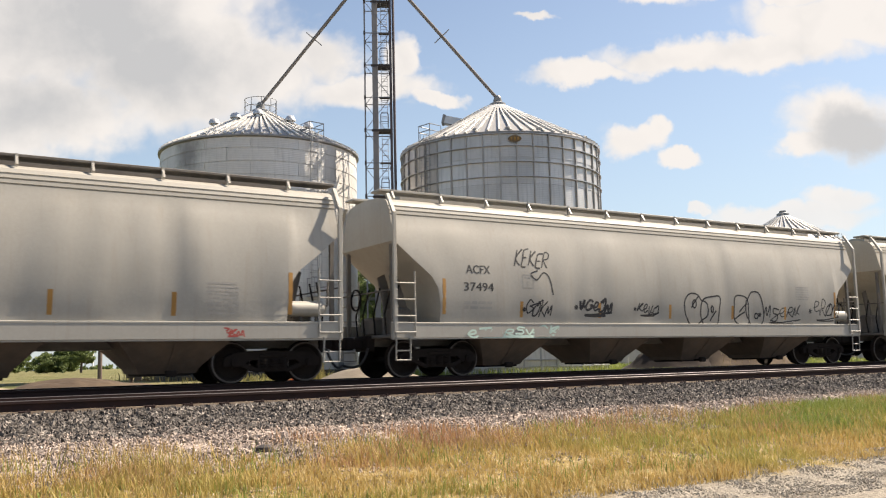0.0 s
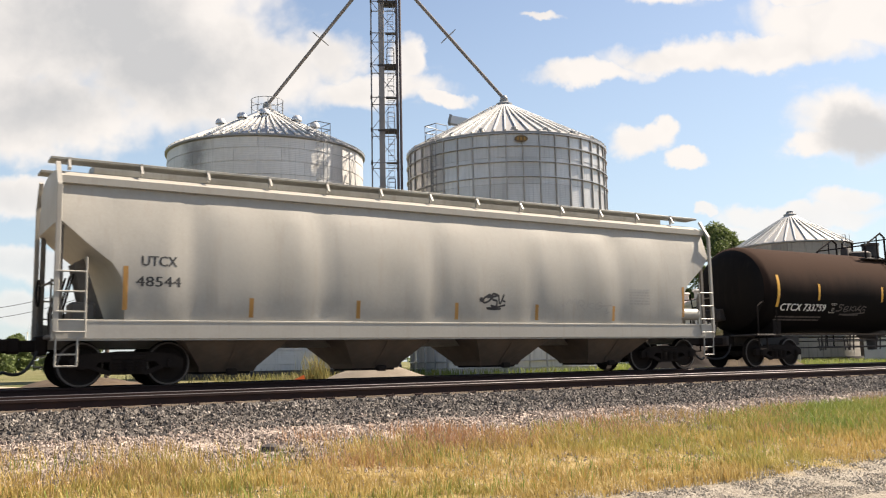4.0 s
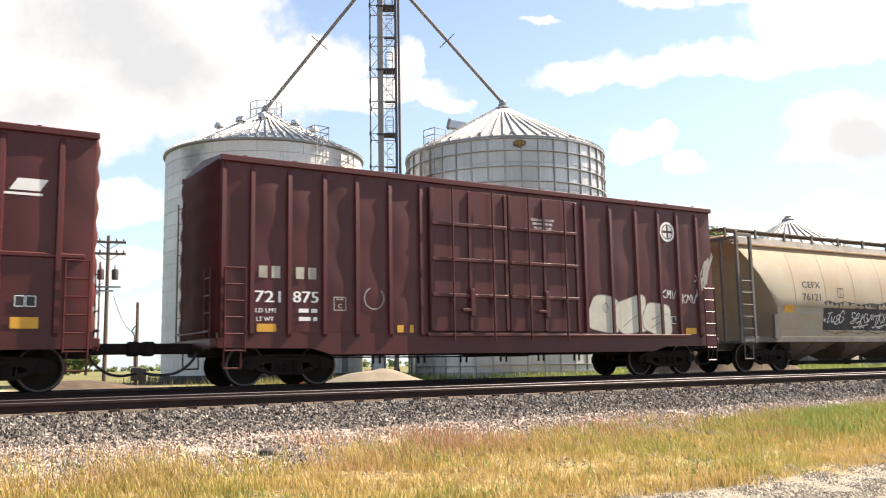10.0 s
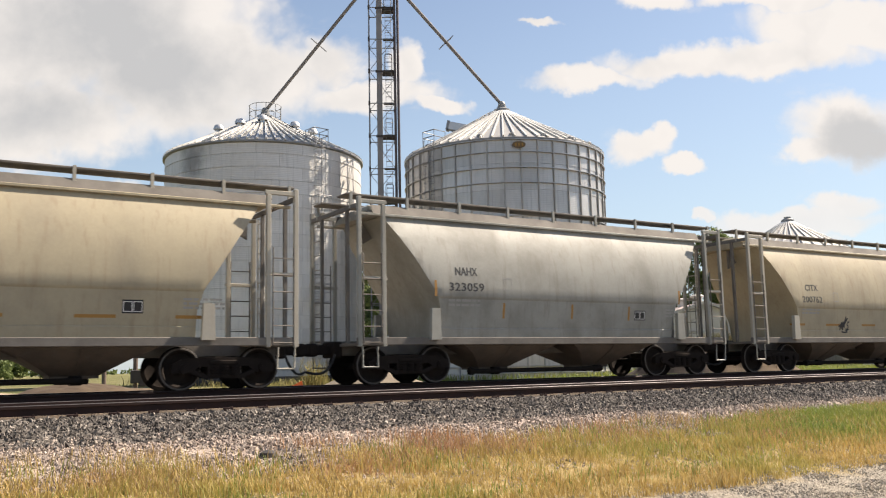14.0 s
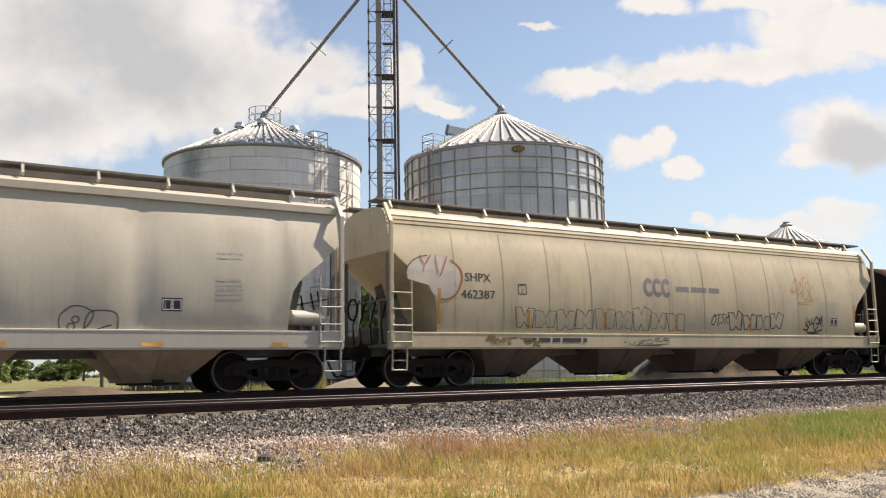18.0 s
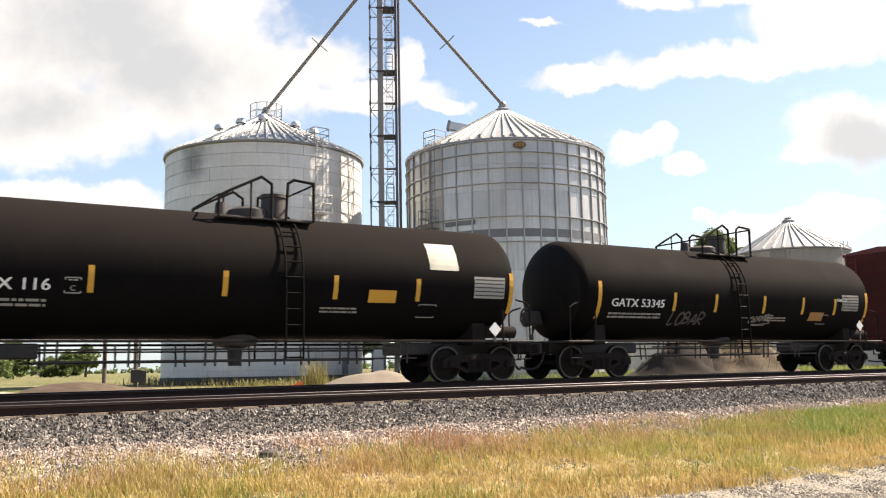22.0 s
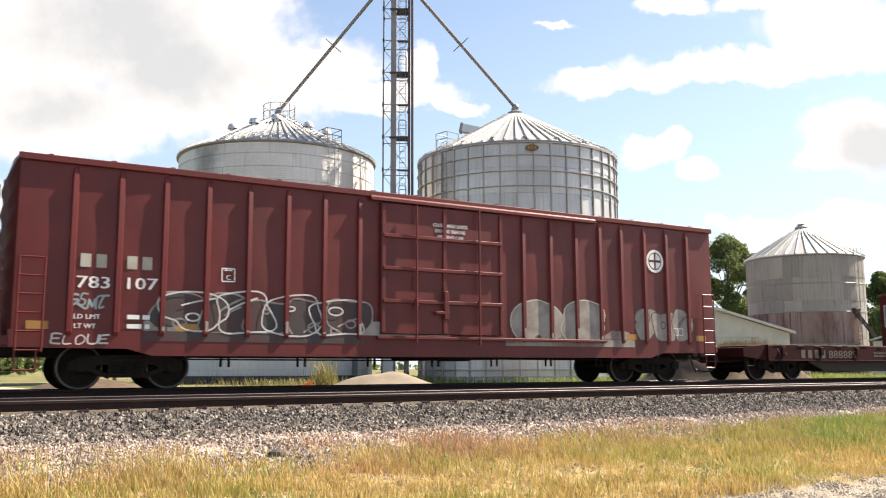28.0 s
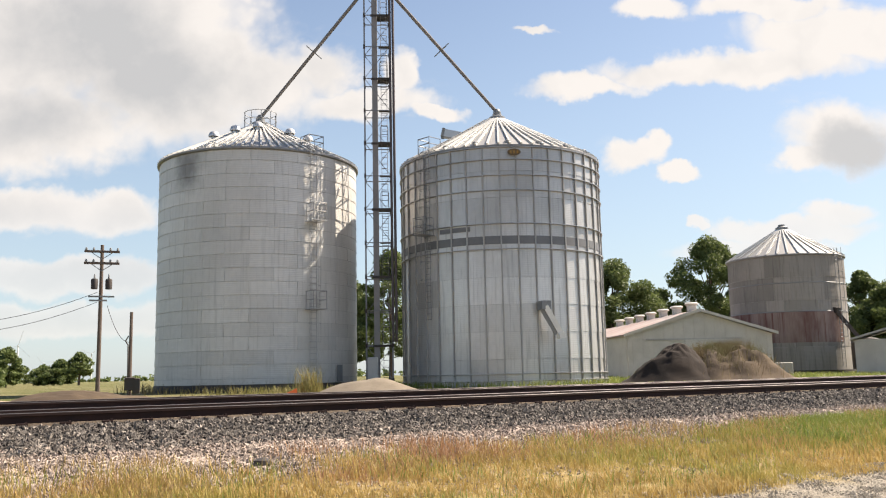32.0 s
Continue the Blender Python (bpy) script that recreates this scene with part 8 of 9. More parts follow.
# ---- fittings on the bins ----
def polar(b, r, deg, z):
    return (r * math.cos(radians(deg)), r * math.sin(radians(deg)), z)


def facing(at):
    """The direction, in degrees, from a place towards the camera's stand."""
    return math.degrees(math.atan2(EYE[1] - at[1], -at[0]))


def bin_ladder(b, r, deg, z0, z1, stops, mat):
    d = radians(deg)
    side = (-math.sin(d), math.cos(d), 0)
    m = ladder(Mesh(), polar(b, r + 0.22, deg, z0), 0.46, z1 - z0, 0.34, 0.02, side)
    lad = part("ladder", m, mat, b, "galvanised steel ladder")
    cage = Mesh()
    z = z0 + 2.4
    while z < z1:
        ring = []
        for k in range(9):
            a = radians(-100 + 200 * k / 8)
            ring.append((math.cos(d) * (r + 0.22 + 0.38 * math.cos(a) + 0.12) - math.sin(d) * 0.36 * math.sin(a), math.sin(d) * (r + 0.22 + 0.38 * math.cos(a) + 0.12) + math.cos(d) * 0.36 * math.sin(a), z))
        cage.path(ring, 0.016, 5)
        z += 1.1
    for a in (-60, 0, 60):
        a = radians(a)
        p = (math.cos(d) * (r + 0.34 + 0.38 * math.cos(a)) - math.sin(d) * 0.36 * math.sin(a), math.sin(d) * (r + 0.34 + 0.38 * math.cos(a)) + math.cos(d) * 0.36 * math.sin(a))
        cage.rod((*p, z0 + 2.4), (*p, z1), 0.014, 5)
    part("safety_cage", cage, mat, lad)
    for z in stops:
        m = Mesh()
        c = Vector(polar(b, r + 0.55, deg, z))
        s, o = Vector(side), Vector((math.cos(d), math.sin(d), 0))
        for i in range(5):
            p = c - o * 0.45 + o * 0.22 * i
            m.beam(p - s * 0.45, p + s * 0.45, 0.12, 0.04)
        for u, v in ((-0.45, 0.4), (0.45, 0.4), (0.45, -0.4), (-0.45, -0.4)):
            m.rod(c + s * u + o * v, c + s * u + o * v + Vector((0, 0, 1.05)), 0.022, 6)
        for hz in (0.55, 1.05):
            m.path([c + s * u + o * v + Vector((0, 0, hz)) for u, v in ((-0.45, -0.4), (-0.45, 0.4), (0.45, 0.4), (0.45, -0.4))], 0.02, 6)
        part("rest_platform", m, mat, b, "small railed landing on the wall")


def roof_z(r, eave, peak, rad):
    return eave + (peak - eave) * (1 - r / rad)


def mushroom(b, r, deg, eave, peak, rad, s=0.33):
    x, y, z = polar(b, r, deg, roof_z(r, eave, peak, rad))
    m = Mesh().lathe([(s * 0.5, z - 0.1), (s * 0.5, z + 0.25), (s, z + 0.22), (s, z + 0.34), (s * 0.75, z + 0.5), (s * 0.3, z + 0.58), (0.0, z + 0.6)], 16, (x, y, 0))
    part("roof_vent", m, M_GALV, b, "domed roof vent")


fl, fr, ff = facing(LB), facing(RB), facing(FB)
LE, LP, RE, RP, RAD, LRAD = 14.20, 17.45, 14.24, 17.85, 6.45, 6.24
bin_ladder(left_bin, LRAD, fl + 29, 0.4, LE + 0.4, (4.7, 9.9), M_GALV_OLD)
for deg, r in ((-52, 3.6), (-32, 2.9), (-4, 2.2), (38, 3.0), (56, 3.6)):
    mushroom(left_bin, r, fl + deg, LE, LP, LRAD)
m = Mesh()
for k in range(10):
    a = 36 * k
    m.rod(polar(0, 1.05, a, LP - 0.55), polar(0, 1.05, a, LP + 0.6), 0.022, 6)
for z in (LP + 0.1, LP + 0.6):
    m.path([polar(0, 1.05, 20 * k, z) for k in range(19)], 0.02, 6)
part("peak_railing", m, M_STEEL, left_bin, "ring of pipe railing at the peak")
for b, e, p, f, dg, rad in ((left_bin, LE, LP, fl, 30, LRAD), (right_bin, RE, RP, fr, -42, RAD)):
    m = Mesh()
    d = radians(f + dg)
    s = Vector((-math.sin(d), math.cos(d), 0))
    a, q = Vector(polar(0, rad + 0.1, f + dg, e + 0.1)), Vector(polar(0, 0.9, f + dg, p - 0.3))
    for u in (-0.25, 0.25):
        m.rod(a + s * u, q + s * u, 0.025, 6)
    for k in range(16):
        c = a + (q - a) * (k / 15)
        m.rod(c - s * 0.25, c + s * 0.25, 0.02, 5)
    part("roof_ladder", m, M_STEEL, b, "ladder lying on the roof")
    m = Mesh()
    for u in (-0.5, 0.5):
        for w_ in (-0.7, 0.25):
            c = a + s * u + Vector((math.cos(d), math.sin(d), 0)) * w_
            m.rod(c + Vector((0, 0, -0.1)), c + Vector((0, 0, 0.85)), 0.022, 6)
    for hz in (0.45, 0.85):
        m.path([a + s * u + Vector((math.cos(d), math.sin(d), 0)) * w_ + Vector((0, 0, hz)) for u, w_ in ((-0.5, -0.7), (-0.5, 0.25), (0.5, 0.25), (0.5, -0.7))], 0.022, 6)
    part("eave_platform", m, M_STEEL, b, "railed landing at the eave")
bin_ladder(right_bin, RAD + 0.06, fr - 41, 4.0, RE + 0.3, (9.1,), M_STEEL)
M_RING = paint("ring_steel", (0.40, 0.40, 0.41), 0.36, 0.8, (0.30, 0.30, 0.31), 0.6, 0.8, 9, 0.03)
M_BAND_DARK = paint("dark_band", (0.17, 0.175, 0.185), 0.5, 0.4, (0.12, 0.125, 0.13), 0.6, 0.6, 9, 0.03)
for z in (14.1, 13.35, 12.4, 11.5, 9.5, 8.0, 0.35, 0.75):
    r = RAD + 0.12
    part("wind_ring", Mesh().lathe([(r, z - 0.03), (r + 0.035, z - 0.02), (r + 0.035, z + 0.02), (r, z + 0.03)], 72), M_RING, right_bin, "horizontal stiffening ring")
part("dark_sheet_band", curved(RAD + 0.045, RAD + 0.045, radians(fr - 85), radians(fr + 88), 8.28, 8.76, 40), M_BAND_DARK, right_bin, "darker band of wall sheets")
part("dark_sheet_band", curved(RAD + 0.05, RAD + 0.05, radians(fr - 34), radians(fr - 16), 9.1, 9.38, 8), M_BAND_DARK, right_bin)
for k in range(20):
    x, y, z = polar(0, RAD - 0.25, k * 18 + 5, RE + 0.12)
    part("eave_vent", Mesh().box(x - 0.16, x + 0.16, y - 0.16, y + 0.16, z - 0.1, z + 0.22, 0.05), M_STEEL, right_bin)
x, y, z = polar(0, 3.3, fr - 62, roof_z(3.3, RE, RP, RAD))
bend = Vector((math.cos(radians(fr - 90)), math.sin(radians(fr - 90)), 0))
mid = Vector((x, y, z + 0.3))
hood = part("exhaust_hood", Mesh().beam(mid - bend * 0.5 + Vector((0, 0, -0.15)), mid + bend * 0.55 + Vector((0, 0, 0.1)), 0.62, 0.5), M_GALV, right_bin, "square exhaust hood on the roof")
part("hood_mouth", Mesh().beam(mid + bend * 0.55 + Vector((0, 0, 0.1)), mid + bend * 0.72 + Vector((0, 0, 0.14)), 0.72, 0.58), M_STEEL, hood, "flared mouth of the hood")
# discharge chute low on the right bin
d = radians(fr + 20)
o, s = Vector((math.cos(d), math.sin(d), 0)), Vector((-math.sin(d), math.cos(d), 0))
a = o * (RAD + 0.15) + Vector((0, 0, 4.45))
M_CHUTE = paint("pale_spout_steel", (0.74, 0.73, 0.70), 0.6, 0.0, (0.62, 0.61, 0.59), 0.6, 1.0, 9, 0.03)
m = Mesh().beam(a + o * 0.6 + Vector((0, 0, 0.1)), a + o * 0.9 + s * 0.75 + Vector((0, 0, -1.45)), 0.34, 0.3)
chute = part("discharge_chute", m, M_CHUTE, right_bin, "pale sloping sheet metal spout")
# thin grey strip added as the shadow left of the pale spout
part("chute_side", Mesh().beam(a + o * 0.5 - s * 0.2 + Vector((0, 0, 0.0)), a + o * 0.8 + s * 0.55 + Vector((0, 0, -1.5)), 0.05, 0.3), M_STEEL, chute, "grey strip for the shadow along the chute's left edge")
part("chute_head", Mesh().beam(a - o * 0.1 + Vector((0, 0, 0.15)), a + o * 0.75 + Vector((0, 0, 0.17)), 0.55, 0.5), M_STEEL, chute, "dark box at the top of the spout")
part("chute_mouth", Mesh().beam(a + o * 0.9 + s * 0.74 + Vector((0, 0, -1.4)), a + o * 0.9 + s * 0.8 + Vector((0, 0, -1.75)), 0.44, 0.4), M_CHUTE, chute)
M_AMBER = paint("amber_mark", (0.30, 0.17, 0.04), 0.6, 0, None, 0.5, 3, 20, 0.02)
M_EMBLEM = paint("orange_emblem", (0.13, 0.085, 0.04), 0.6, 0, None, 0.5, 3, 20, 0.02)
o = part("emblem_plate", Mesh().prism([(0.4 * math.cos(k * math.pi / 12), 0.2 * math.sin(k * math.pi / 12)) for k in range(24)], "y", -0.02, 0.02), M_EMBLEM, right_bin, "faded orange oval plate")
o.matrix_basis = pose(*polar(0, RAD + 0.16, fr + 8.2, 13.74), 0, 0, fr + 98.2)
for k in (-1, 0, 1):
    part("emblem_mark", Mesh().box(k * 0.2 - 0.05, k * 0.2 + 0.05, -0.03, -0.02, -0.09, 0.09), M_AMBER, o)
# foot of the left bin: dark base, hatch
part("base_ring", Mesh().lathe([(LRAD + 0.03, 0.0), (LRAD + 0.06, 0.06), (LRAD + 0.06, 0.40), (LRAD + 0.02, 0.46)], 72, caps=False), M_DARKSTEEL, left_bin, "dark stained base ring")
part("wall_hatch", curved(LRAD + 0.08, LRAD + 0.08, radians(fl + 47), radians(fl + 52), 0.5, 1.5, 3), M_STEEL, left_bin, "small steel access hatch")
# far bin: rust patches, rings, ladder, chute
M_RUSTWALL = paint("rust_stained_sheet", (0.25, 0.19, 0.17), 0.8, 0.0, (0.085, 0.022, 0.017), 1.0, 0.8, 10, 0.05, 0.9, (0.10, 0.026, 0.018), stretch=(1, 1, 0.25))
part("rusty_sheet_ring", curved(4.90, 4.90, radians(ff - 88), radians(ff + 60), 2.3, 4.85, 30), M_RUSTWALL, far_bin, "band of rusty wall sheets")
for z in (9.65, 7.3, 4.9):
    part("wind_ring", Mesh().lathe([(4.87, z - 0.05), (4.90, z), (4.87, z + 0.05)], 64), M_STEEL, far_bin)
bin_ladder(far_bin, 4.85, ff + 54, 0.3, 10.2, (), M_STEEL)
d = radians(ff + 50)
o, s = Vector((math.cos(d), math.sin(d), 0)), Vector((-math.sin(d), math.cos(d), 0))
m = Mesh().box(-0.01, 0.0, -0.01, 0.0, 5, 5.01).beam(o * 4.9 + Vector((0, 0, 4.9)), o * 6.0 + s * 1.4 + Vector((0, 0, 2.4)), 0.28, 0.28).beam(o * 4.7 + Vector((0, 0, 5.0)), o * 5.2 + Vector((0, 0, 4.9)), 0.5, 0.45)
part("discharge_chute", m, M_DARKSTEEL, far_bin, "dark sloping spout")

# ---- elevator tower and spouts ----
TW = bin_at(28.30, 54.3)
M_CASING = paint("casing_sheet", (0.24, 0.235, 0.24), 0.55, 0.2, (0.18, 0.175, 0.18), 0.6, 0.5, 9, 0.03)
M_PIPE = paint("pipe_steel", (0.085, 0.07, 0.075), 0.5, 0.2, (0.06, 0.05, 0.055), 0.6, 0.8, 12, 0.03)
tower = thing("elevator_tower", "tall grey lattice grain elevator tower between the bins", "tower", (*TW, -0.42), -28.15)
HT, HW, BAY = 29.0, 0.80, 2.09
for x, y in ((-HW, -HW), (HW, -HW), (HW, HW), (-HW, HW)):
    part("tower_leg", Mesh().beam((x, y, 0), (x, y, HT), 0.075, 0.075), M_TOWER, tower)
for k in range(13):
    z, z1 = 0.51 + k * BAY, 0.51 + (k + 1) * BAY
    m = Mesh()
    for a, b in (((-HW, -HW), (HW, -HW)), ((HW, -HW), (HW, HW)), ((HW, HW), (-HW, HW)), ((-HW, HW), (-HW, -HW))):
        m.beam((*a, z), (*b, z), 0.05, 0.05)
        p, q = (a, b) if k % 2 else (b, a)
        m.beam((*p, z), (*q, z1), 0.032, 0.032)
    bay = part("lattice_bay", m, M_TOWER, tower, "ring of horizontal and slanting bars")
    m = Mesh()
    for x, y in ((-HW, -HW), (HW, -HW), (HW, HW), (-HW, HW)):
        m.box(x - 0.06, x + 0.06, y - 0.06, y + 0.06, z - 0.13, z + 0.13)
    part("joint_plates", m, M_DARKSTEEL, bay, "bolted plates at the joints")
part("elevator_casing", Mesh().box(-0.33, 0.03, -0.5, -0.1, 0.0, HT, 0.02), M_CASING, tower, "upright grey sheet metal casing")
for x, wide in ((HW + 0.03, 0.07), (HW + 0.22, 0.085)):
    part("downpipe", Mesh().rod((x, -HW - 0.1, 2.8), (x, -HW - 0.1, HT), wide, 10), M_PIPE, tower, "dark upright grain pipe")
climb = part("ladder", ladder(Mesh(), (0.42, -0.45, 0.3), 0.36, HT - 1, 0.34, 0.014), M_TOWER, tower)
for k in range(13):
    z = 0.51 + k * BAY
    m = Mesh()
    if k % 2:
        # a landing with a rail at every second ring
        for g in range(6):
            m.box(0.03, HW, -HW + g * 0.2 - 0.05, -HW + g * 0.2 + 0.05, z, z + 0.05)
        m.box(-HW * 0.5, HW, -HW - 0.03, -HW, z - 0.1, z + 0.04)
        m.path([(0.16, -HW, z), (0.16, -HW, z + 1.0), (0.22, -HW, z + 1.08), (0.58, -HW, z + 1.08), (0.64, -HW, z + 1.0), (0.64, -HW, z)], 0.02, 6)
        m.path([(0.16, -HW, z + 0.55), (0.64, -HW, z + 0.55)], 0.016, 6)
        part("landing", m, M_DARKSTEEL, tower, "grated landing with a hoop of rail")
    else:
        m.box(0.1, HW, -HW - 0.02, -HW + 0.3, z - 0.03, z + 0.04)
        part("foot_plate", m, M_DARKSTEEL, tower, "narrow dark step plate")
    for q in (0.45, 0.75, 1.2, 1.5):
        m = Mesh()
        zz = z + q + (0.4 if k % 2 else 0.0)
        m.path([(0.24, -0.45, zz), (0.22, -0.7, zz), (0.30, -0.78, zz), (0.54, -0.78, zz), (0.62, -0.7, zz), (0.60, -0.45, zz)], 0.016, 5)
        part("cage_hoop", m, M_TOWER, climb)
part("motor_pit", Mesh().box(-0.75, -0.1, -1.1, -0.3, 0.2, 1.9, 0.05).box(-1.3, 1.3, -1.3, 1.3, -0.2, 0.2, 0.03), M_WHITEWALL, tower, "boxy metal boot at the foot")
part("head_house", Mesh().box(-0.9, 0.9, -0.9, 0.9, HT - 2.2, HT + 0.6, 0.1), M_GALV, tower, "distributor head of sheet metal")


M_SPOUT = paint("spout_steel", (0.19, 0.18, 0.175), 0.8, 0.0, (0.14, 0.13, 0.13), 0.5, 0.5, 6, 0.0, spec=0.2)


def spout(b, peak, side):
    s = thing("grain_spout", "long slanting steel grain spout from tower to roof", "spout")
    p = Vector((TW[0], TW[1], HT - 3.55)) + Vector((math.cos(radians(28.15)), -math.sin(radians(28.15)), 0)) * side * 0.5
    q = Vector((b[0], b[1], peak - 0.10))
    part("spout_pipe", Mesh().path([p + (q - p) * (k / 30) for k in range(31)], 0.11, 14), M_SPOUT, s, "weathered round steel pipe")
    m = Mesh().lathe([(0.0, -0.25), (0.16, -0.2), (0.25, -0.05), (0.25, 0.06), (0.16, 0.2), (0.0, 0.25)], 16, tuple(q))
    part("spout_end", m, M_STEEL, s)
    m = Mesh()
    d = (p - q).normalized()
    c = q + (p - q) * 0.5
    side_ = d.cross(Vector((0, 0, 1))).normalized()
    upv = side_.cross(d)
    for v in (side_, upv):
        m.rod(c - v * 0.75, c + v * 0.75, 0.035, 6)
    part("spout_brace", m, M_STEEL, s, "thin cross of brace rods")
    f = part("hanger", Mesh().rod(p, (TW[0], TW[1], p.z), 0.1, 8), M_STEEL, s)


spout(LB, LP, -1)
spout(RB, RP, 1)

# ---- shed ----
def shed():
    p1, p2 = Vector((52.5, 26.9, 0)), Vector((67.1, 53.4, 0))
    ang = math.degrees(math.atan2(p2.y - p1.y, p2.x - p1.x))
    s = thing("shed", "low white metal shed with rust-streaked grey roof", "shed", (p1.x, p1.y, -0.15), ang)
    w_, e, r, L = 5.6, 3.15, 4.95, 34.0
    part("wall", Mesh().prism([(-w_, -0.3), (w_, -0.3), (w_, e), (0, r - 0.05), (-w_, e)], "x", 0.0, 0.15), M_WHITEWALL, s, "white sheet gable wall", 0)
    part("wall", Mesh().prism([(-w_, -0.3), (w_, -0.3), (w_, e), (0, r - 0.05), (-w_, e)], "x", L - 0.15, L), M_WHITEWALL, s, "", 0)
    for y in (-w_, w_):
        part("wall", Mesh().box(0.15, L - 0.15, y - 0.07, y + 0.07, -0.3, e), M_WHITEWALL, s, "long white side wall", 0)
    roofm = paint("rusty_roof", (0.40, 0.34, 0.32), 0.7, 0.2, (0.30, 0.17, 0.14), 0.7, 0.3, 8, 0.05, 0.3)
    for sg in (-1, 1):
        part("roof", Mesh().prism([(0, r), (sg * (w_ + 0.35), e - 0.02), (sg * (w_ + 0.35), e + 0.08), (0, r + 0.1)], "x", -0.35, L + 0.3), roofm, s, "grey sheet roof with rust", 0)
        part("verge_trim", Mesh().prism([(0, r - 0.08), (sg * (w_ + 0.36), e - 0.1), (sg * (w_ + 0.36), e + 0.12), (0, r + 0.14)], "x", -0.40, -0.352), M_WHITEWALL, s, "", 0)
    for k in range(7):
        x = 1.5 + k * 3.6
        m = Mesh().box(x - 0.3, x + 0.3, -0.3, 0.3, r - 0.1, r + 0.55, 0.03).box(x - 0.45, x + 0.45, -0.45, 0.45, r + 0.5, r + 0.75, 0.12)
        part("ridge_vent", m, M_WHITEWALL, s, "white roof ventilator")
    for k in range(14):
        y = -w_ + 0.8 * (k + 0.5)
        part("wall_rib", Mesh().box(-0.025, 0.0, y - 0.03, y + 0.03, -0.2, e + (r - e) * (1 - abs(y) / w_) - 0.15), M_WHITEWALL, s)
    part("door_track", Mesh().box(-0.08, 0.0, -3.2, 4.2, 2.75, 2.87), M_GALV_OLD, s)
    part("door", Mesh().box(-0.06, -0.005, -2.6, 1.2, -0.1, 2.75, 0.01), M_WHITEWALL, s, "wide white sliding door")


shed()
s2 = thing("shed", "small white shed with a low roof", "shed", (*bin_at(59.6, 78.0), 0.0), -60)
part("wall", Mesh().box(-3.0, 3.0, -2.5, 2.5, -0.2, 2.4), M_WHITEWALL, s2)
part("roof", Mesh().prism([(-3.3, 2.35), (0, 3.3), (3.3, 2.35), (3.3, 2.5), (0, 3.45), (-3.3, 2.5)], "y", -2.8, 2.8), M_GALV_OLD, s2, "grey sheet roof", 0)
s3 = thing("dark_tank", "dark plastic farm tank beside the far bin", "tank", (*bin_at(57.9, 88.0), 0.0))
part("tank_body", Mesh().lathe([(1.3, 0.0), (1.3, 2.4), (1.0, 2.8), (0.0, 3.0)], 20), M_DARKSTEEL, s3)

# ---- utility poles and wires ----
def utility_pole(at, z, height):
    p = thing("utility_pole", "brown wooden utility pole with crossarms and transformers", "utility pole", (*at, z), -11)
    part("post", Mesh().rod((0, 0, -0.5), (0, 0, height), 0.115, 10, 0.085), M_WOOD, p)
    for k, zz in enumerate((height - 0.35, height - 0.95)):
        a = part("crossarm", Mesh().box(-0.85, 0.85, -0.2, -0.1, zz - 0.06, zz + 0.06, 0.01), M_WOOD, p)
        for x in (-0.75, -0.4, 0.4, 0.75):
            part("insulator", Mesh().lathe([(0.05, zz + 0.06), (0.06, zz + 0.12), (0.03, zz + 0.2), (0.0, zz + 0.21)], 8, (x, -0.15, 0)), M_STEEL, a)
        part("arm_brace", Mesh().rod((-0.5, -0.16, zz - 0.05), (0, -0.14, zz - 0.4), 0.02, 5).rod((0.5, -0.16, zz - 0.05), (0, -0.14, zz - 0.4), 0.02, 5), M_STEEL, a)
    for x in (-0.32, 0.36):
        t = part("transformer", Mesh().lathe([(0.0, height - 2.32), (0.16, height - 2.30), (0.17, height - 1.85), (0.14, height - 1.78), (0.0, height - 1.75)], 14, (x, -0.38, 0)), M_DARKSTEEL, p, "dark grey transformer can")
        part("bushing", Mesh().lathe([(0.05, height - 1.75), (0.035, height - 1.55), (0.0, height - 1.5)], 8, (x, -0.38, 0)), M_STEEL, t)
    part("bracket", Mesh().box(-0.6, 0.65, -0.25, -0.15, height - 2.7, height - 2.62).box(-0.55, 0.3, -0.25, -0.15, height - 2.9, height - 2.82), M_STEEL, p)
    return p


UP, SP = bin_at(11.15, 48.0), bin_at(12.95, 47.0)
utility_pole(UP, -0.45, 7.75)
p = thing("service_pole", "short dark wooden pole with a meter box", "utility pole", (*SP, -0.45), -13)
part("post", Mesh().rod((0, 0, -0.4), (0, 0, 4.25), 0.10, 8, 0.075), M_WOOD, p)
part("meter_box", Mesh().box(-0.25, 0.25, -0.3, -0.08, 0.35, 1.0, 0.03).box(0.15, 0.5, -0.3, -0.05, 0.2, 0.95, 0.03), M_DARKSTEEL, p)
part("conduit", Mesh().path([(-0.1, -0.08, 1.0), (-0.12, -0.1, 2.6), (-0.25, -0.1, 2.8), (-0.1, -0.08, 3.05)], 0.03), M_DARKSTEEL, p)


def wire(a, b, sag, r=0.014):
    w_ = thing("overhead_wire", "thin dark sagging overhead wire", "wire")
    pts = []
    for k in range(17):
        t = k / 16
        pts.append(tuple(a[i] + (b[i] - a[i]) * t - (4 * sag * t * (1 - t) if i == 2 else 0) for i in range(3)))
    part("cable", Mesh().path(pts, r, 5), M_DARKSTEEL, w_)


far_l = bin_at(2.0, 60.0)
wire((UP[0] - 0.2, UP[1] - 0.15, 4.05 + 0.8), (far_l[0], far_l[1], 3.9), 0.5)
wire((UP[0] - 0.2, UP[1] - 0.15, 4.35), (far_l[0] - 2, far_l[1] + 6, 4.0), 0.9)
wire((UP[0] + 0.3, UP[1] - 0.15, 4.2), (SP[0], SP[1] - 0.1, 2.3), 0.55)

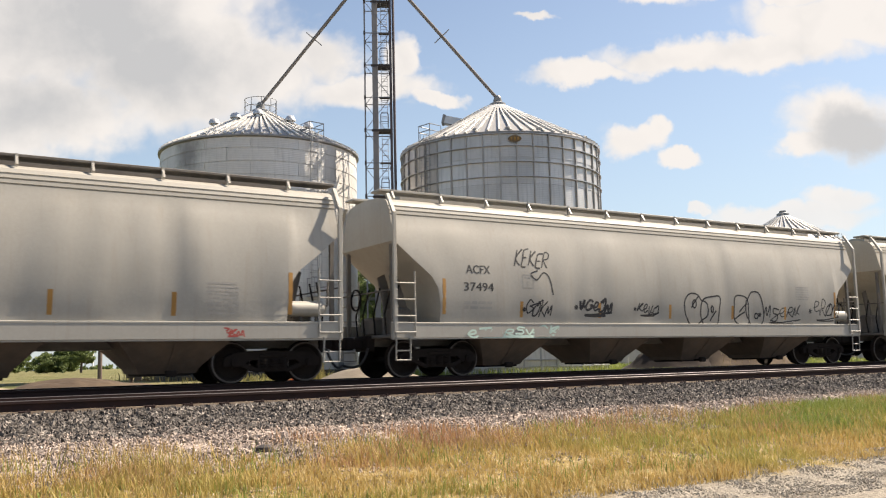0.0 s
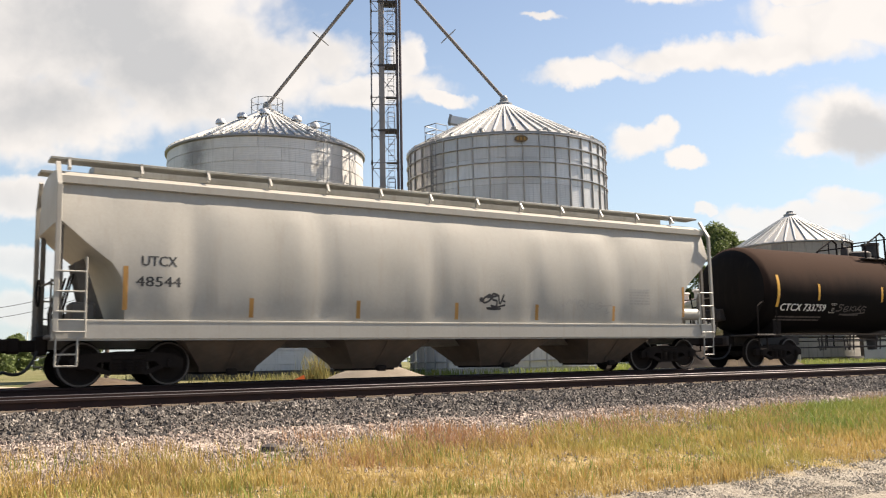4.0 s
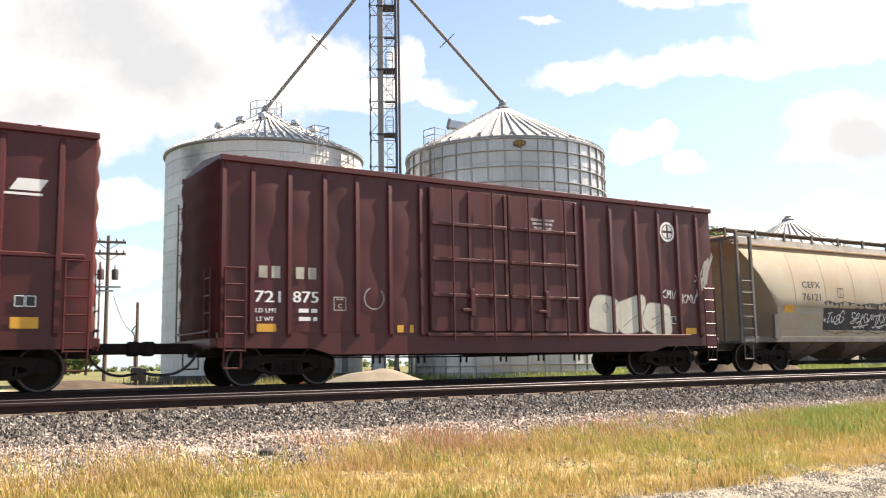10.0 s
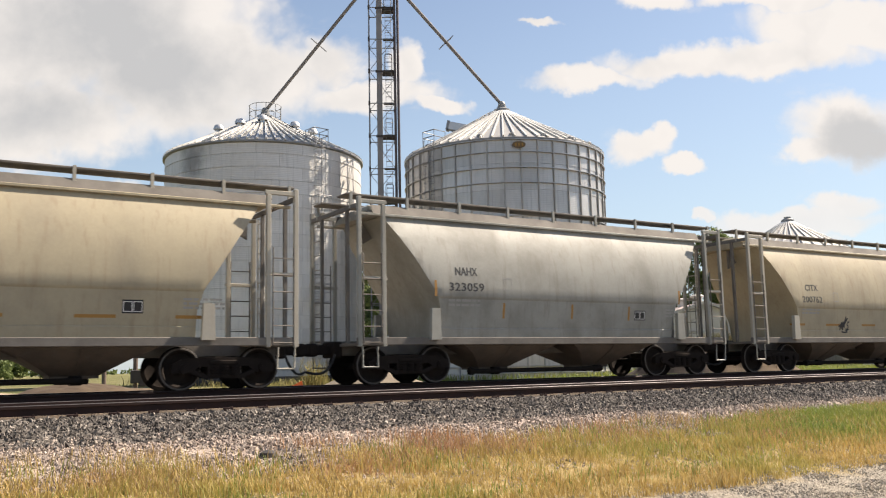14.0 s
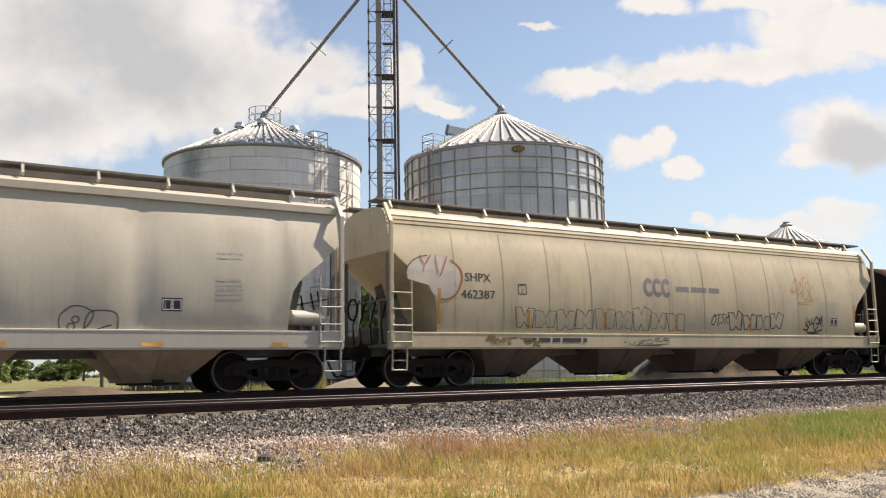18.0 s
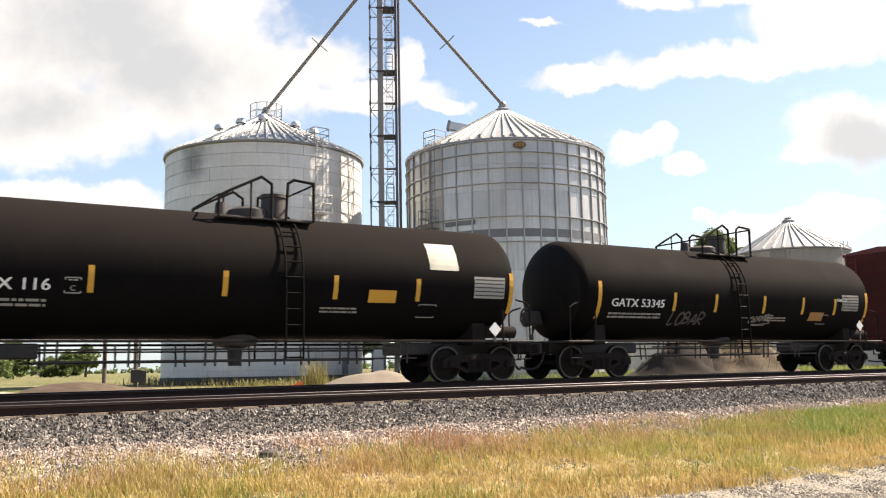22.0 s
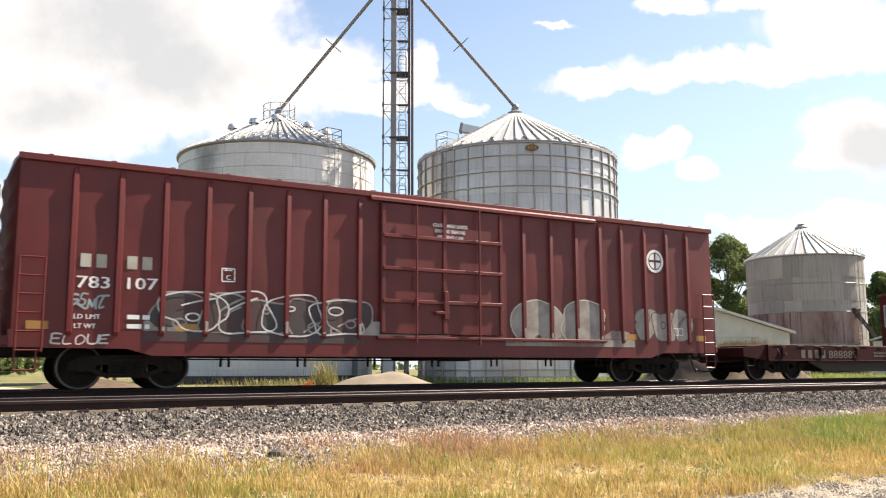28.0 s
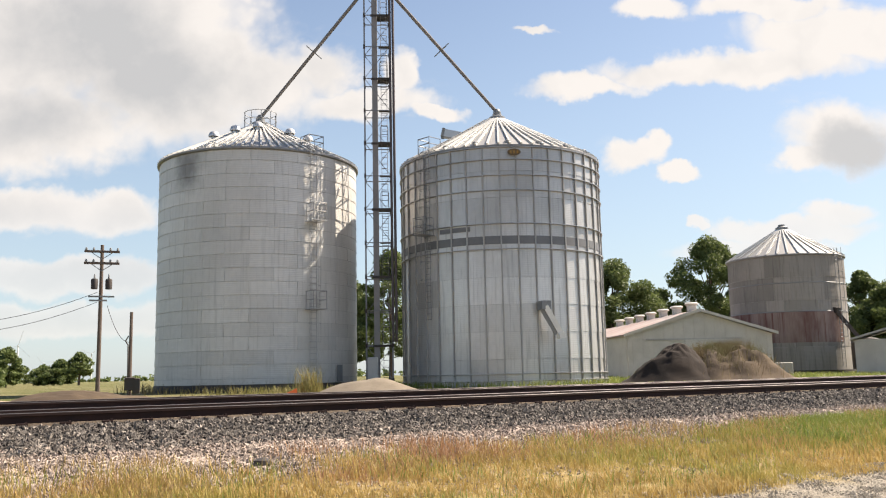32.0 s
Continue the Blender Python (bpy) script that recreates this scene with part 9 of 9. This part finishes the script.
# ---- heaps ----
def heap(name, label, category, at, rx, ry, hgt, mat, seed, turn=0, lump=0.12):
    m = Mesh()
    n, k = 40, 72
    rows = []
    for j in range(n + 1):
        q = j / n
        rows.append([])
        for i in range(k):
            a = 2 * math.pi * i / k
            x, y = q * math.cos(a), q * math.sin(a)
            z = max(0.0, 0.5 + 0.5 * math.cos(math.pi * min(1, q))) ** 0.8 * hgt
            z *= 1 + 0.35 * noise.noise((x * 1.6 + seed, y * 1.6, 0.5))
            z += lump * hgt * (noise.noise((x * 5, y * 5, seed)) + 0.5 * noise.noise((x * 13, y * 13, seed))) * (1 - q)
            rows[-1].append((x * rx, y * ry, max(z, -0.05) if q < 1 else -0.3))
    m.loft(rows)
    t = thing(name, label, category, at, turn)
    part("heap_surface", m, mat, t, "", 60)
    return t


M_GRAVEL = paint("tan_gravel", (0.20, 0.168, 0.13), 0.95, 0, (0.145, 0.12, 0.09), 0.7, 1.5, 40, 0.6)
M_DIRT = paint("brown_dirt", (0.055, 0.038, 0.026), 0.95, 0, (0.13, 0.095, 0.062), 0.8, 0.7, 14, 0.8)
heap("gravel_heap", "low tan heap of fine gravel beyond the tracks", "gravel heap", (*bin_at(27.75, 37.5), -0.46), 3.1, 2.0, 0.72, M_GRAVEL, 3.0, -27, 0.04)
M_TANDIRT = paint("tan_dirt", (0.34, 0.27, 0.20), 0.95, 0, (0.26, 0.20, 0.145), 0.7, 0.6, 20, 0.6)
heap("dirt_bank", "low tan bank of bare dirt beside the tracks", "dirt bank", (-1.5, 9.5, -0.55), 12.5, 2.8, 0.54, M_TANDIRT, 2.0, 2, 0.10)
heap("dirt_bank", "low brown bank of bare dirt by the farm lane", "dirt bank", (6.5, 15.5, -0.55), 4.5, 1.5, 0.62, M_DIRT, 6.0, 10, 0.15)
DH = bin_at(49.6, 50.0)
heap("dirt_heap", "large brown dirt heap overgrown with dry weeds", "dirt heap", (*DH, -0.45), 4.6, 3.2, 2.35, M_DIRT, 8.0, -45, 0.26)
# a second, near-black heap paints the shade on the mound's left side
M_SHADED_DIRT = paint("shaded_dirt", (0.018, 0.012, 0.010), 0.95, 0, (0.032, 0.023, 0.018), 0.8, 0.9, 16, 0.8)
heap("dirt_heap", "dark brown heap that forms the dirt mound's shaded left side", "dirt heap", (*bin_at(46.9, 48.6), -0.45), 3.3, 2.4, 2.0, M_SHADED_DIRT, 5.0, -45, 0.12)
part_at = bin_at(22.4, 40.5)
m = Mesh().prism([(-0.45, 0.0), (0.5, 0.0), (0.42, 0.38), (0.1, 0.22)], "y", -0.2, 0.2)
tp = thing("orange_sheet", "crumpled bright orange plastic sheet on the ground", "plastic sheet", (*part_at, -0.48), -22)
part("sheet", m, glow_free("orange_plastic", (0.75, 0.16, 0.04)), tp)
tp = thing("concrete_block", "pale square concrete block beside the far bin", "concrete block", (*bin_at(53.35, 70.0), -0.2), -50)
part("block", Mesh().box(-0.6, 0.6, -0.5, 0.5, -0.1, 0.95, 0.05), M_CONCRETE, tp)


# ---- trees and plants ----
def leaf_cloud(m, rng, blobs, count, size):
    """Small leaves in loose clumps round the given centres."""
    for _ in range(count):
        c, r = rng.choice(blobs)
        d = Vector((rng.gauss(0, 1), rng.gauss(0, 1), rng.gauss(0, 1))).normalized() * r * (rng.random() ** 0.35)
        p = c + Vector((d.x, d.y, d.z * 0.8))
        s = size * rng.uniform(0.6, 1.4)
        a = Vector((rng.gauss(0, 1), rng.gauss(0, 1), rng.gauss(0, 1))).normalized()
        b = a.orthogonal().normalized()
        if rng.random() < 0.5:
            b = a.cross(b)
        k = len(m.v)
        m.v += [tuple(p - a * s), tuple(p + b * s * 0.55), tuple(p + a * s), tuple(p - b * s * 0.55)]
        m.f.append((k, k + 1, k + 2, k + 3))


def tree(at, z, height, spread, seed, label, leaves=32000, size=0.155, trunk=0.3, low=0.12):
    rng = random.Random(seed)
    t = thing("tree", label, "tree", (*at, z))
    m = Mesh()
    m.rod((0, 0, -0.3), (0.1, 0, height * 0.3), trunk, 9, trunk * 0.75)
    m.rod((0.1, 0, height * 0.3), (0, 0.1, height * 0.75), trunk * 0.75, 8, trunk * 0.2)
    part("trunk", m, M_BARK, t)
    blobs = []
    n = 110
    for k in range(n):
        a = rng.uniform(0, 2 * math.pi)
        f = rng.uniform(0.22, 1.0)
        r = spread * math.sin(math.pi * min(1, (f * 0.85 + 0.12))) * rng.uniform(0.35, 1.0)
        c = Vector((r * math.cos(a), r * math.sin(a), height * (low + (0.92 - low) * f)))
        blobs.append((c, spread * rng.uniform(0.13, 0.25)))
        if k % 8 == 0:
            s = Vector((0.05, 0.05, height * rng.uniform(0.2, 0.45)))
            b = Mesh().rod(s, s + (c - s) * 0.55 + Vector((0, 0, 0.3)), trunk * 0.35, 6, trunk * 0.2).rod(s + (c - s) * 0.55 + Vector((0, 0, 0.3)), c, trunk * 0.2, 5, trunk * 0.06)
            part("limb", b, M_BARK, t)
    cr = Mesh()
    leaf_cloud(cr, rng, blobs, leaves, size)
    me = bpy.data.meshes.new("crown")
    me.from_pydata(cr.v, [], cr.f)
    me.materials.append(M_LEAF)
    part("crown", me, M_LEAF, t, "dark green leafy crown with gaps")
    return t


tree(bin_at(29.0, 112), -0.3, 17.5, 5.2, 1, "tall dark green tree behind the grain bins", low=-0.02)
tree(bin_at(26.6, 118), -0.3, 14.0, 4.5, 2, "dark green tree behind the grain bins", low=-0.02)
tree(bin_at(43.4, 108), 0.0, 14.0, 6.0, 3, "broad green tree behind the white shed", 40000)
tree(bin_at(46.3, 118), 0.0, 11.5, 4.0, 31, "green tree behind the white shed", 12000)
tree(bin_at(49.4, 118), 0.0, 18.0, 6.0, 4, "large green tree with open crown behind the shed", 40000)
tree(bin_at(52.3, 125), 0.0, 16.5, 5.0, 5, "large green tree beside the far bin", 34000)
tree(bin_at(58.0, 125), 0.0, 13.0, 4.0, 6, "green tree behind the far bin")
tree(bin_at(59.4, 120), 0.0, 11.0, 4.5, 7, "round green tree behind the small shed")
tree(bin_at(10.1, 210), -0.4, 7.4, 3.0, 8, "small dark tree in the far field", 3500, 0.3)
for k, (az, d, hh, sp) in enumerate(((4.9, 170, 5.6, 4.2), (6.2, 178, 7.4, 3.4), (8.2, 230, 4.6, 4.2), (9.1, 230, 6.2, 3.6), (3.6, 175, 6.4, 5.0))):
    tree(bin_at(az, d), -0.4, hh, sp, 40 + k, "leafy green hedgerow tree in the field", 9000, 0.24, 0.15, -0.12)

rng = random.Random(77)
far_w = Mesh()
for k in range(420):
    az = rng.uniform(-8, 70)
    d = rng.uniform(900, 1400)
    x, y = bin_at(az, d)
    hh = rng.uniform(3, 9) * (1 if 14 < az < 62 else 0.5)
    leaf_cloud(far_w, rng, [(Vector((x, y, hh * 0.5)), hh)], 14, 2.6)
me = bpy.data.meshes.new("far_woods")
me.from_pydata(far_w.v, [], far_w.f)
me.materials.append(M_LEAF)
tagged(part("far_woods", me, M_LEAF), "low line of trees on the horizon", "woods", kind="stuff")


def wind_turbine(az, d, hgt, roll):
    t = thing("wind_turbine", "distant white wind turbine on the horizon", "wind turbine", (*bin_at(az, d), 0), -az)
    mt = M_WHITE
    part("mast", Mesh().rod((0, 0, 0), (0, 0, hgt), 2.2, 10, 1.3), mt, t)
    part("nacelle", Mesh().box(-1.8, 1.8, -4, 4, hgt - 0.5, hgt + 3, 0.5), mt, t)
    for k in range(3):
        a = radians(roll + 120 * k)
        part("blade", Mesh().beam((0, -4.6, hgt + 1.2), (40 * math.cos(a), -4.6, hgt + 1.2 + 40 * math.sin(a)), 1.6, 0.7), mt, t)


wind_turbine(6.75, 2500, 92, 75)
wind_turbine(10.75, 3000, 85, 40)
wind_turbine(8.1, 4200, 80, 10)


# ---- grass, weeds and stones ----
def blades(name, label, mat, count, seed, place, h0, h1, wid=0.008):
    """Thin bent blades; place gives x and y."""
    rg = np.random.default_rng(seed)
    v, f = [], []
    made = 0
    while made < count:
        x, y = place(rg)
        if x is None:
            continue
        z = lift(y) - 0.02
        hh = rg.uniform(h0, h1)
        a = rg.uniform(0, 2 * math.pi)
        lean = hh * rg.uniform(0.15, 0.75)
        dx, dy = math.cos(a), math.sin(a)
        px, py = -dy * wid, dx * wid
        k = len(v)
        v += [(x - px, y - py, z), (x + px, y + py, z), (x + dx * lean * 0.35 + px * 0.8, y + dy * lean * 0.35 + py * 0.8, z + hh * 0.6),
              (x + dx * lean * 0.35 - px * 0.8, y + dy * lean * 0.35 - py * 0.8, z + hh * 0.6), (x + dx * lean, y + dy * lean, z + hh)]
        f += [(k, k + 1, k + 2, k + 3), (k + 3, k + 2, k + 4)]
        made += 1
    me = bpy.data.meshes.new(name)
    me.from_pydata(v, [], f)
    me.materials.append(mat)
    return tagged(part(name, me, mat), label, "grass", kind="stuff")


def verge(y0, y1, x0=0.3, x1=26.0, patch=0.9, keep=0.5, seed=0.0, left=None):
    """Random places on the verge, thicker in patches."""
    def f(rg):
        y = rg.uniform(y0, y1)
        lim = (y - EYE[1]) * 1.85 + 1.0
        x = rg.uniform(x0, min(x1, max(x0 + 0.5, lim)))
        n = noise.noise((x * patch, y * patch * 1.6, seed)) * 0.5 + 0.5
        if rg.uniform(0, 1) > keep + (n - 0.45) * 1.8:
            return None, None
        return x, y
    return f


def soft_green():
    """Places of the green patch: thick to the right, thinning out."""
    base = verge(-11.0, -9.0, x0=8.0, patch=0.3, keep=0.6, seed=2)

    def f(rg):
        x, y = base(rg)
        if x is None or rg.uniform(0, 1) > min(1, max(0, (x - 11.0) / 4.5)) ** 1.5 + 0.02:
            return None, None
        if rg.uniform(0, 1) < max(0.0, (-10.1 - y) * 1.6):
            return None, None
        return x, y
    return f


blades("dry_grass", "dry yellow grass on the verge", M_DRY, 36000, 1, verge(-12.0, -9.4, patch=1.6, keep=0.38), 0.05, 0.17, 0.005)
blades("tall_dry_grass", "taller straw grass along the gravel", M_DRY, 6000, 2, verge(-10.6, -9.1, patch=0.7, keep=0.2, seed=4), 0.10, 0.26, 0.004)
blades("green_grass", "green grass patch on the verge", M_GREENGRASS, 20000, 3, soft_green(), 0.08, 0.24, 0.006)
blades("sparse_green_grass", "scattered green blades in dry grass", M_GREENGRASS, 4200, 4, verge(-11.6, -9.0, patch=0.8, keep=0.15, seed=9), 0.06, 0.22, 0.005)
blades("reddish_weed", "reddish-brown weeds at the edge of gravel", M_REDGRASS, 10500, 5, verge(-10.4, -8.7, patch=0.7, keep=0.12, seed=6), 0.06, 0.24, 0.004)


def strip(y0, y1, x0, x1):
    return lambda rg: (rg.uniform(x0, x1), rg.uniform(y0, y1))


M_HEAPWEED = leaf_mat("brown_weed", (0.136, 0.093, 0.050), (0.236, 0.180, 0.093), (0.161, 0.149, 0.062))
M_OLIVE = leaf_mat("olive_weed", (0.161, 0.149, 0.050), (0.279, 0.236, 0.099), (0.186, 0.186, 0.062))
blades("trackside_weeds", "green weeds beyond the tracks", M_GREENGRASS, 16000, 6, strip(6.0, 13.0, 22.0, 75.0), 0.12, 0.38, 0.02)
blades("lush_weeds", "lush green weeds along the far side of the tracks", M_GREENGRASS, 14000, 26, strip(11.0, 34.0, 40.0, 78.0), 0.2, 0.55, 0.025)
blades("olive_weeds", "patchy olive weeds beyond the tracks", M_OLIVE, 900, 16, strip(9.0, 22.0, 4.0, 22.0), 0.06, 0.25, 0.012)


def round_bin(at, r):
    def f(rg):
        a = rg.uniform(0, 2 * math.pi)
        q = r + abs(rg.normal(0, 0.8))
        return at[0] + q * math.cos(a), at[1] + q * math.sin(a)
    return f


blades("bin_foot_weeds", "weeds at the foot of the left bin", M_HEAPWEED, 1100, 7, round_bin(LB, 6.7), 0.2, 0.75, 0.015)
blades("bin_foot_weeds", "weeds at the foot of the right bin", M_GREENGRASS, 3000, 8, round_bin(RB, 6.9), 0.15, 0.5, 0.02)
cl = bin_at(23.8, 41.0)
blades("weed_clump", "tall yellow-green weed clump beside the gravel heap", M_OLIVE, 280, 9, lambda rg: (cl[0] + rg.normal(0, 0.3), cl[1] + rg.normal(0, 0.3)), 0.4, 1.6, 0.011)
blades("weed_clump", "straw-coloured weeds before the left bin", M_OLIVE, 1300, 10, lambda rg: (cl[0] + rg.normal(0, 2.2), cl[1] + 2 + rg.normal(0, 1.0)), 0.15, 0.55, 0.012)
rg = np.random.default_rng(11)
dv, df = [], []
for k in range(2600):
    q, a = abs(rg.normal(0, 0.42)), rg.uniform(0, 2 * math.pi)
    if q > 1:
        continue
    lx, ly = q * math.cos(a), q * math.sin(a)
    zz = max(0.0, 0.5 + 0.5 * math.cos(math.pi * q)) ** 0.8 * 2.35 * (1 + 0.35 * noise.noise((lx * 1.6 + 8.0, ly * 1.6, 0.5))) - 0.5
    c45, s45 = math.cos(radians(-45)), math.sin(radians(-45))
    x, y = DH[0] + c45 * lx * 4.6 - s45 * ly * 3.2, DH[1] + s45 * lx * 4.6 + c45 * ly * 3.2
    hh, b = rg.uniform(0.25, 0.75), rg.uniform(0, 2 * math.pi)
    w2 = 0.02
    n0 = len(dv)
    dv += [(x - w2, y, zz), (x + w2, y, zz), (x + 0.3 * hh * math.cos(b), y + 0.3 * hh * math.sin(b), zz + hh)]
    df.append((n0, n0 + 1, n0 + 2))
me = bpy.data.meshes.new("heap_weeds")
me.from_pydata(dv, [], df)
me.materials.append(M_HEAPWEED)
tagged(part("heap_weeds", me, M_HEAPWEED), "dry weeds growing on the dirt heap", "weeds", kind="stuff")


def stone_mat(name, cols):
    mat = bpy.data.materials.new(name)
    mat.use_nodes = True
    t = mat.node_tree
    N = Net(t)
    bsdf = t.nodes["Principled BSDF"]
    rnd = N.put("ShaderNodeNewGeometry").outputs["Random Per Island"]
    ramp = N.put("ShaderNodeValToRGB", (rnd,))
    els = ramp.color_ramp.elements
    els[0].color, els[1].color = (*cols[0], 1), (*cols[-1], 1)
    for k, c in enumerate(cols[1:-1]):
        els.new((k + 1) / (len(cols) - 1)).color = (*c, 1)
    at = N.put("ShaderNodeTexCoord").outputs["Object"]
    col = N.mix(0.35, ramp.outputs[0], N.mix(N.noise(at, 60, 3), (0.02, 0.02, 0.02), (0.5, 0.48, 0.46)), "OVERLAY")
    t.links.new(col, bsdf.inputs["Base Color"])
    bsdf.inputs["Roughness"].default_value = 0.85
    bsdf.inputs["Specular IOR Level"].default_value = 0.25
    return mat


def stones(name, label, mat, count, seed, place, s0, s1, sink=0.35):
    rg = np.random.default_rng(seed)
    pts, made = [], 0
    while len(pts) < count:
        x, y = place(rg)
        if x is not None:
            pts.append((x, y, lift(y) + (0.05 * noise.noise((x * 0.8, y * 0.8, 0)) + 0.03 * noise.noise((x * 2.5, y * 2.5, 3)) if -13 < y < -7.4 else 0)))
    p = np.array(pts)
    base = np.array([(1, 0, 0), (-1, 0, 0), (0, 1, 0), (0, -1, 0), (0, 0, 1), (0, 0, -1)], float)
    face = np.array([(0, 2, 4), (2, 1, 4), (1, 3, 4), (3, 0, 4), (2, 0, 5), (1, 2, 5), (3, 1, 5), (0, 3, 5)])
    size = rg.uniform(s0, s1, (count, 1, 1))
    v = base[None] * size * rg.uniform(0.6, 1.25, (count, 6, 1)) + rg.normal(0, 0.2, (count, 6, 3)) * size
    a, b = rg.uniform(0, 2 * math.pi, count), rg.uniform(-0.9, 0.9, count)
    ca, sa, cb, sb = np.cos(a), np.sin(a), np.cos(b), np.sin(b)
    rz = np.zeros((count, 3, 3))
    rz[:, 0, 0], rz[:, 0, 1], rz[:, 1, 0], rz[:, 1, 1], rz[:, 2, 2] = ca, -sa, sa, ca, 1
    rx = np.zeros((count, 3, 3))
    rx[:, 0, 0], rx[:, 1, 1], rx[:, 1, 2], rx[:, 2, 1], rx[:, 2, 2] = 1, cb, -sb, sb, cb
    v = np.einsum("nij,nkj->nki", np.matmul(rz, rx), v) + p[:, None] + np.array([0, 0, 1.0]) * size * (0.5 - sink)
    f = (face[None] + 6 * np.arange(count)[:, None, None]).reshape(-1, 3)
    me = bpy.data.meshes.new(name)
    me.from_pydata(v.reshape(-1, 3).tolist(), [], f.tolist())
    me.materials.append(mat)
    return tagged(part(name, me, mat), label, "gravel", kind="stuff")


M_BALLAST = stone_mat("ballast_stone", [(0.024, 0.020, 0.018), (0.092, 0.082, 0.075), (0.17, 0.152, 0.136), (0.046, 0.040, 0.037), (0.34, 0.305, 0.27)])
M_PALESTONE = stone_mat("pale_stone", [(0.14, 0.112, 0.098), (0.27, 0.22, 0.185), (0.40, 0.335, 0.285), (0.19, 0.152, 0.138), (0.48, 0.41, 0.355)])
M_ROADSTONE = stone_mat("road_stone", [(0.27, 0.235, 0.19), (0.38, 0.34, 0.28), (0.45, 0.41, 0.35), (0.33, 0.29, 0.24)])


def bed(y0, y1, x0=0.4, x1=40.0):
    def f(rg):
        y = rg.uniform(y0, y1)
        lim = (y - EYE[1]) * 1.8 + 0.5
        x = rg.uniform(x0, min(x1, lim))
        return x, y
    return f


stones("ballast_stones", "dark grey crushed ballast beside the rail", M_BALLAST, 32000, 1, bed(-8.15, -6.72), 0.018, 0.042)
stones("track_ballast", "grey ballast between and behind the rails", M_BALLAST, 14000, 2, bed(-6.5, -0.15), 0.02, 0.045)
stones("pale_gravel", "pale pinkish gravel at the foot of the ballast", M_PALESTONE, 40000, 3, bed(-9.8, -7.75), 0.012, 0.032)
M_SCATTER = stone_mat("sandy_stone", [(0.26, 0.205, 0.155), (0.36, 0.29, 0.225), (0.46, 0.385, 0.31), (0.31, 0.245, 0.19)])
stones("scattered_gravel", "scattered pale stones among the grass", M_SCATTER, 9000, 4, bed(-11.2, -9.0), 0.008, 0.022, 0.5)
stones("road_gravel", "pale loose gravel of the roadside", M_ROADSTONE, 16000, 5, bed(-13.2, -11.6, 2.0, 14.0), 0.008, 0.02)
bl = thing("dark_clod", "dark clod of old asphalt in the verge", "clod", (3.95, -9.06, -0.66))
part("lump", Mesh().lathe([(0.0, 0.0), (0.11, 0.02), (0.10, 0.07), (0.04, 0.10), (0.0, 0.10)], 9), M_DARKSTEEL, bl)



# ---- what moves ----
def motions():
    for car, s in TRAIN:
        walk(car, [(t, pose(run(s, t), GAUGE / 2, 0)) for t in (0, 4, 8, 12, 16, 20, 24, 28, 32)])
    place = dict((car.name, s) for car, s in TRAIN)
    for axle, car, x in WHEELS:
        s = place[car.name]
        # the wheel turns while its car is within sight and rests before and after
        near = [k * 0.05 for k in range(641) if -45 < run(s, k * 0.05) < 75]
        turn = [(t, Matrix.Translation((x, 0, R_WHEEL)) @ Matrix.Rotation(math.remainder(run(s, t) / R_WHEEL, 2 * math.pi), 4, "Y")) for t in near]
        rows = ([(0.0, turn[0][1])] if near[0] > 0 else []) + turn + ([(32.0, turn[-1][1])] if near[-1] < 32 else [])
        walk(axle, rows)


motions()
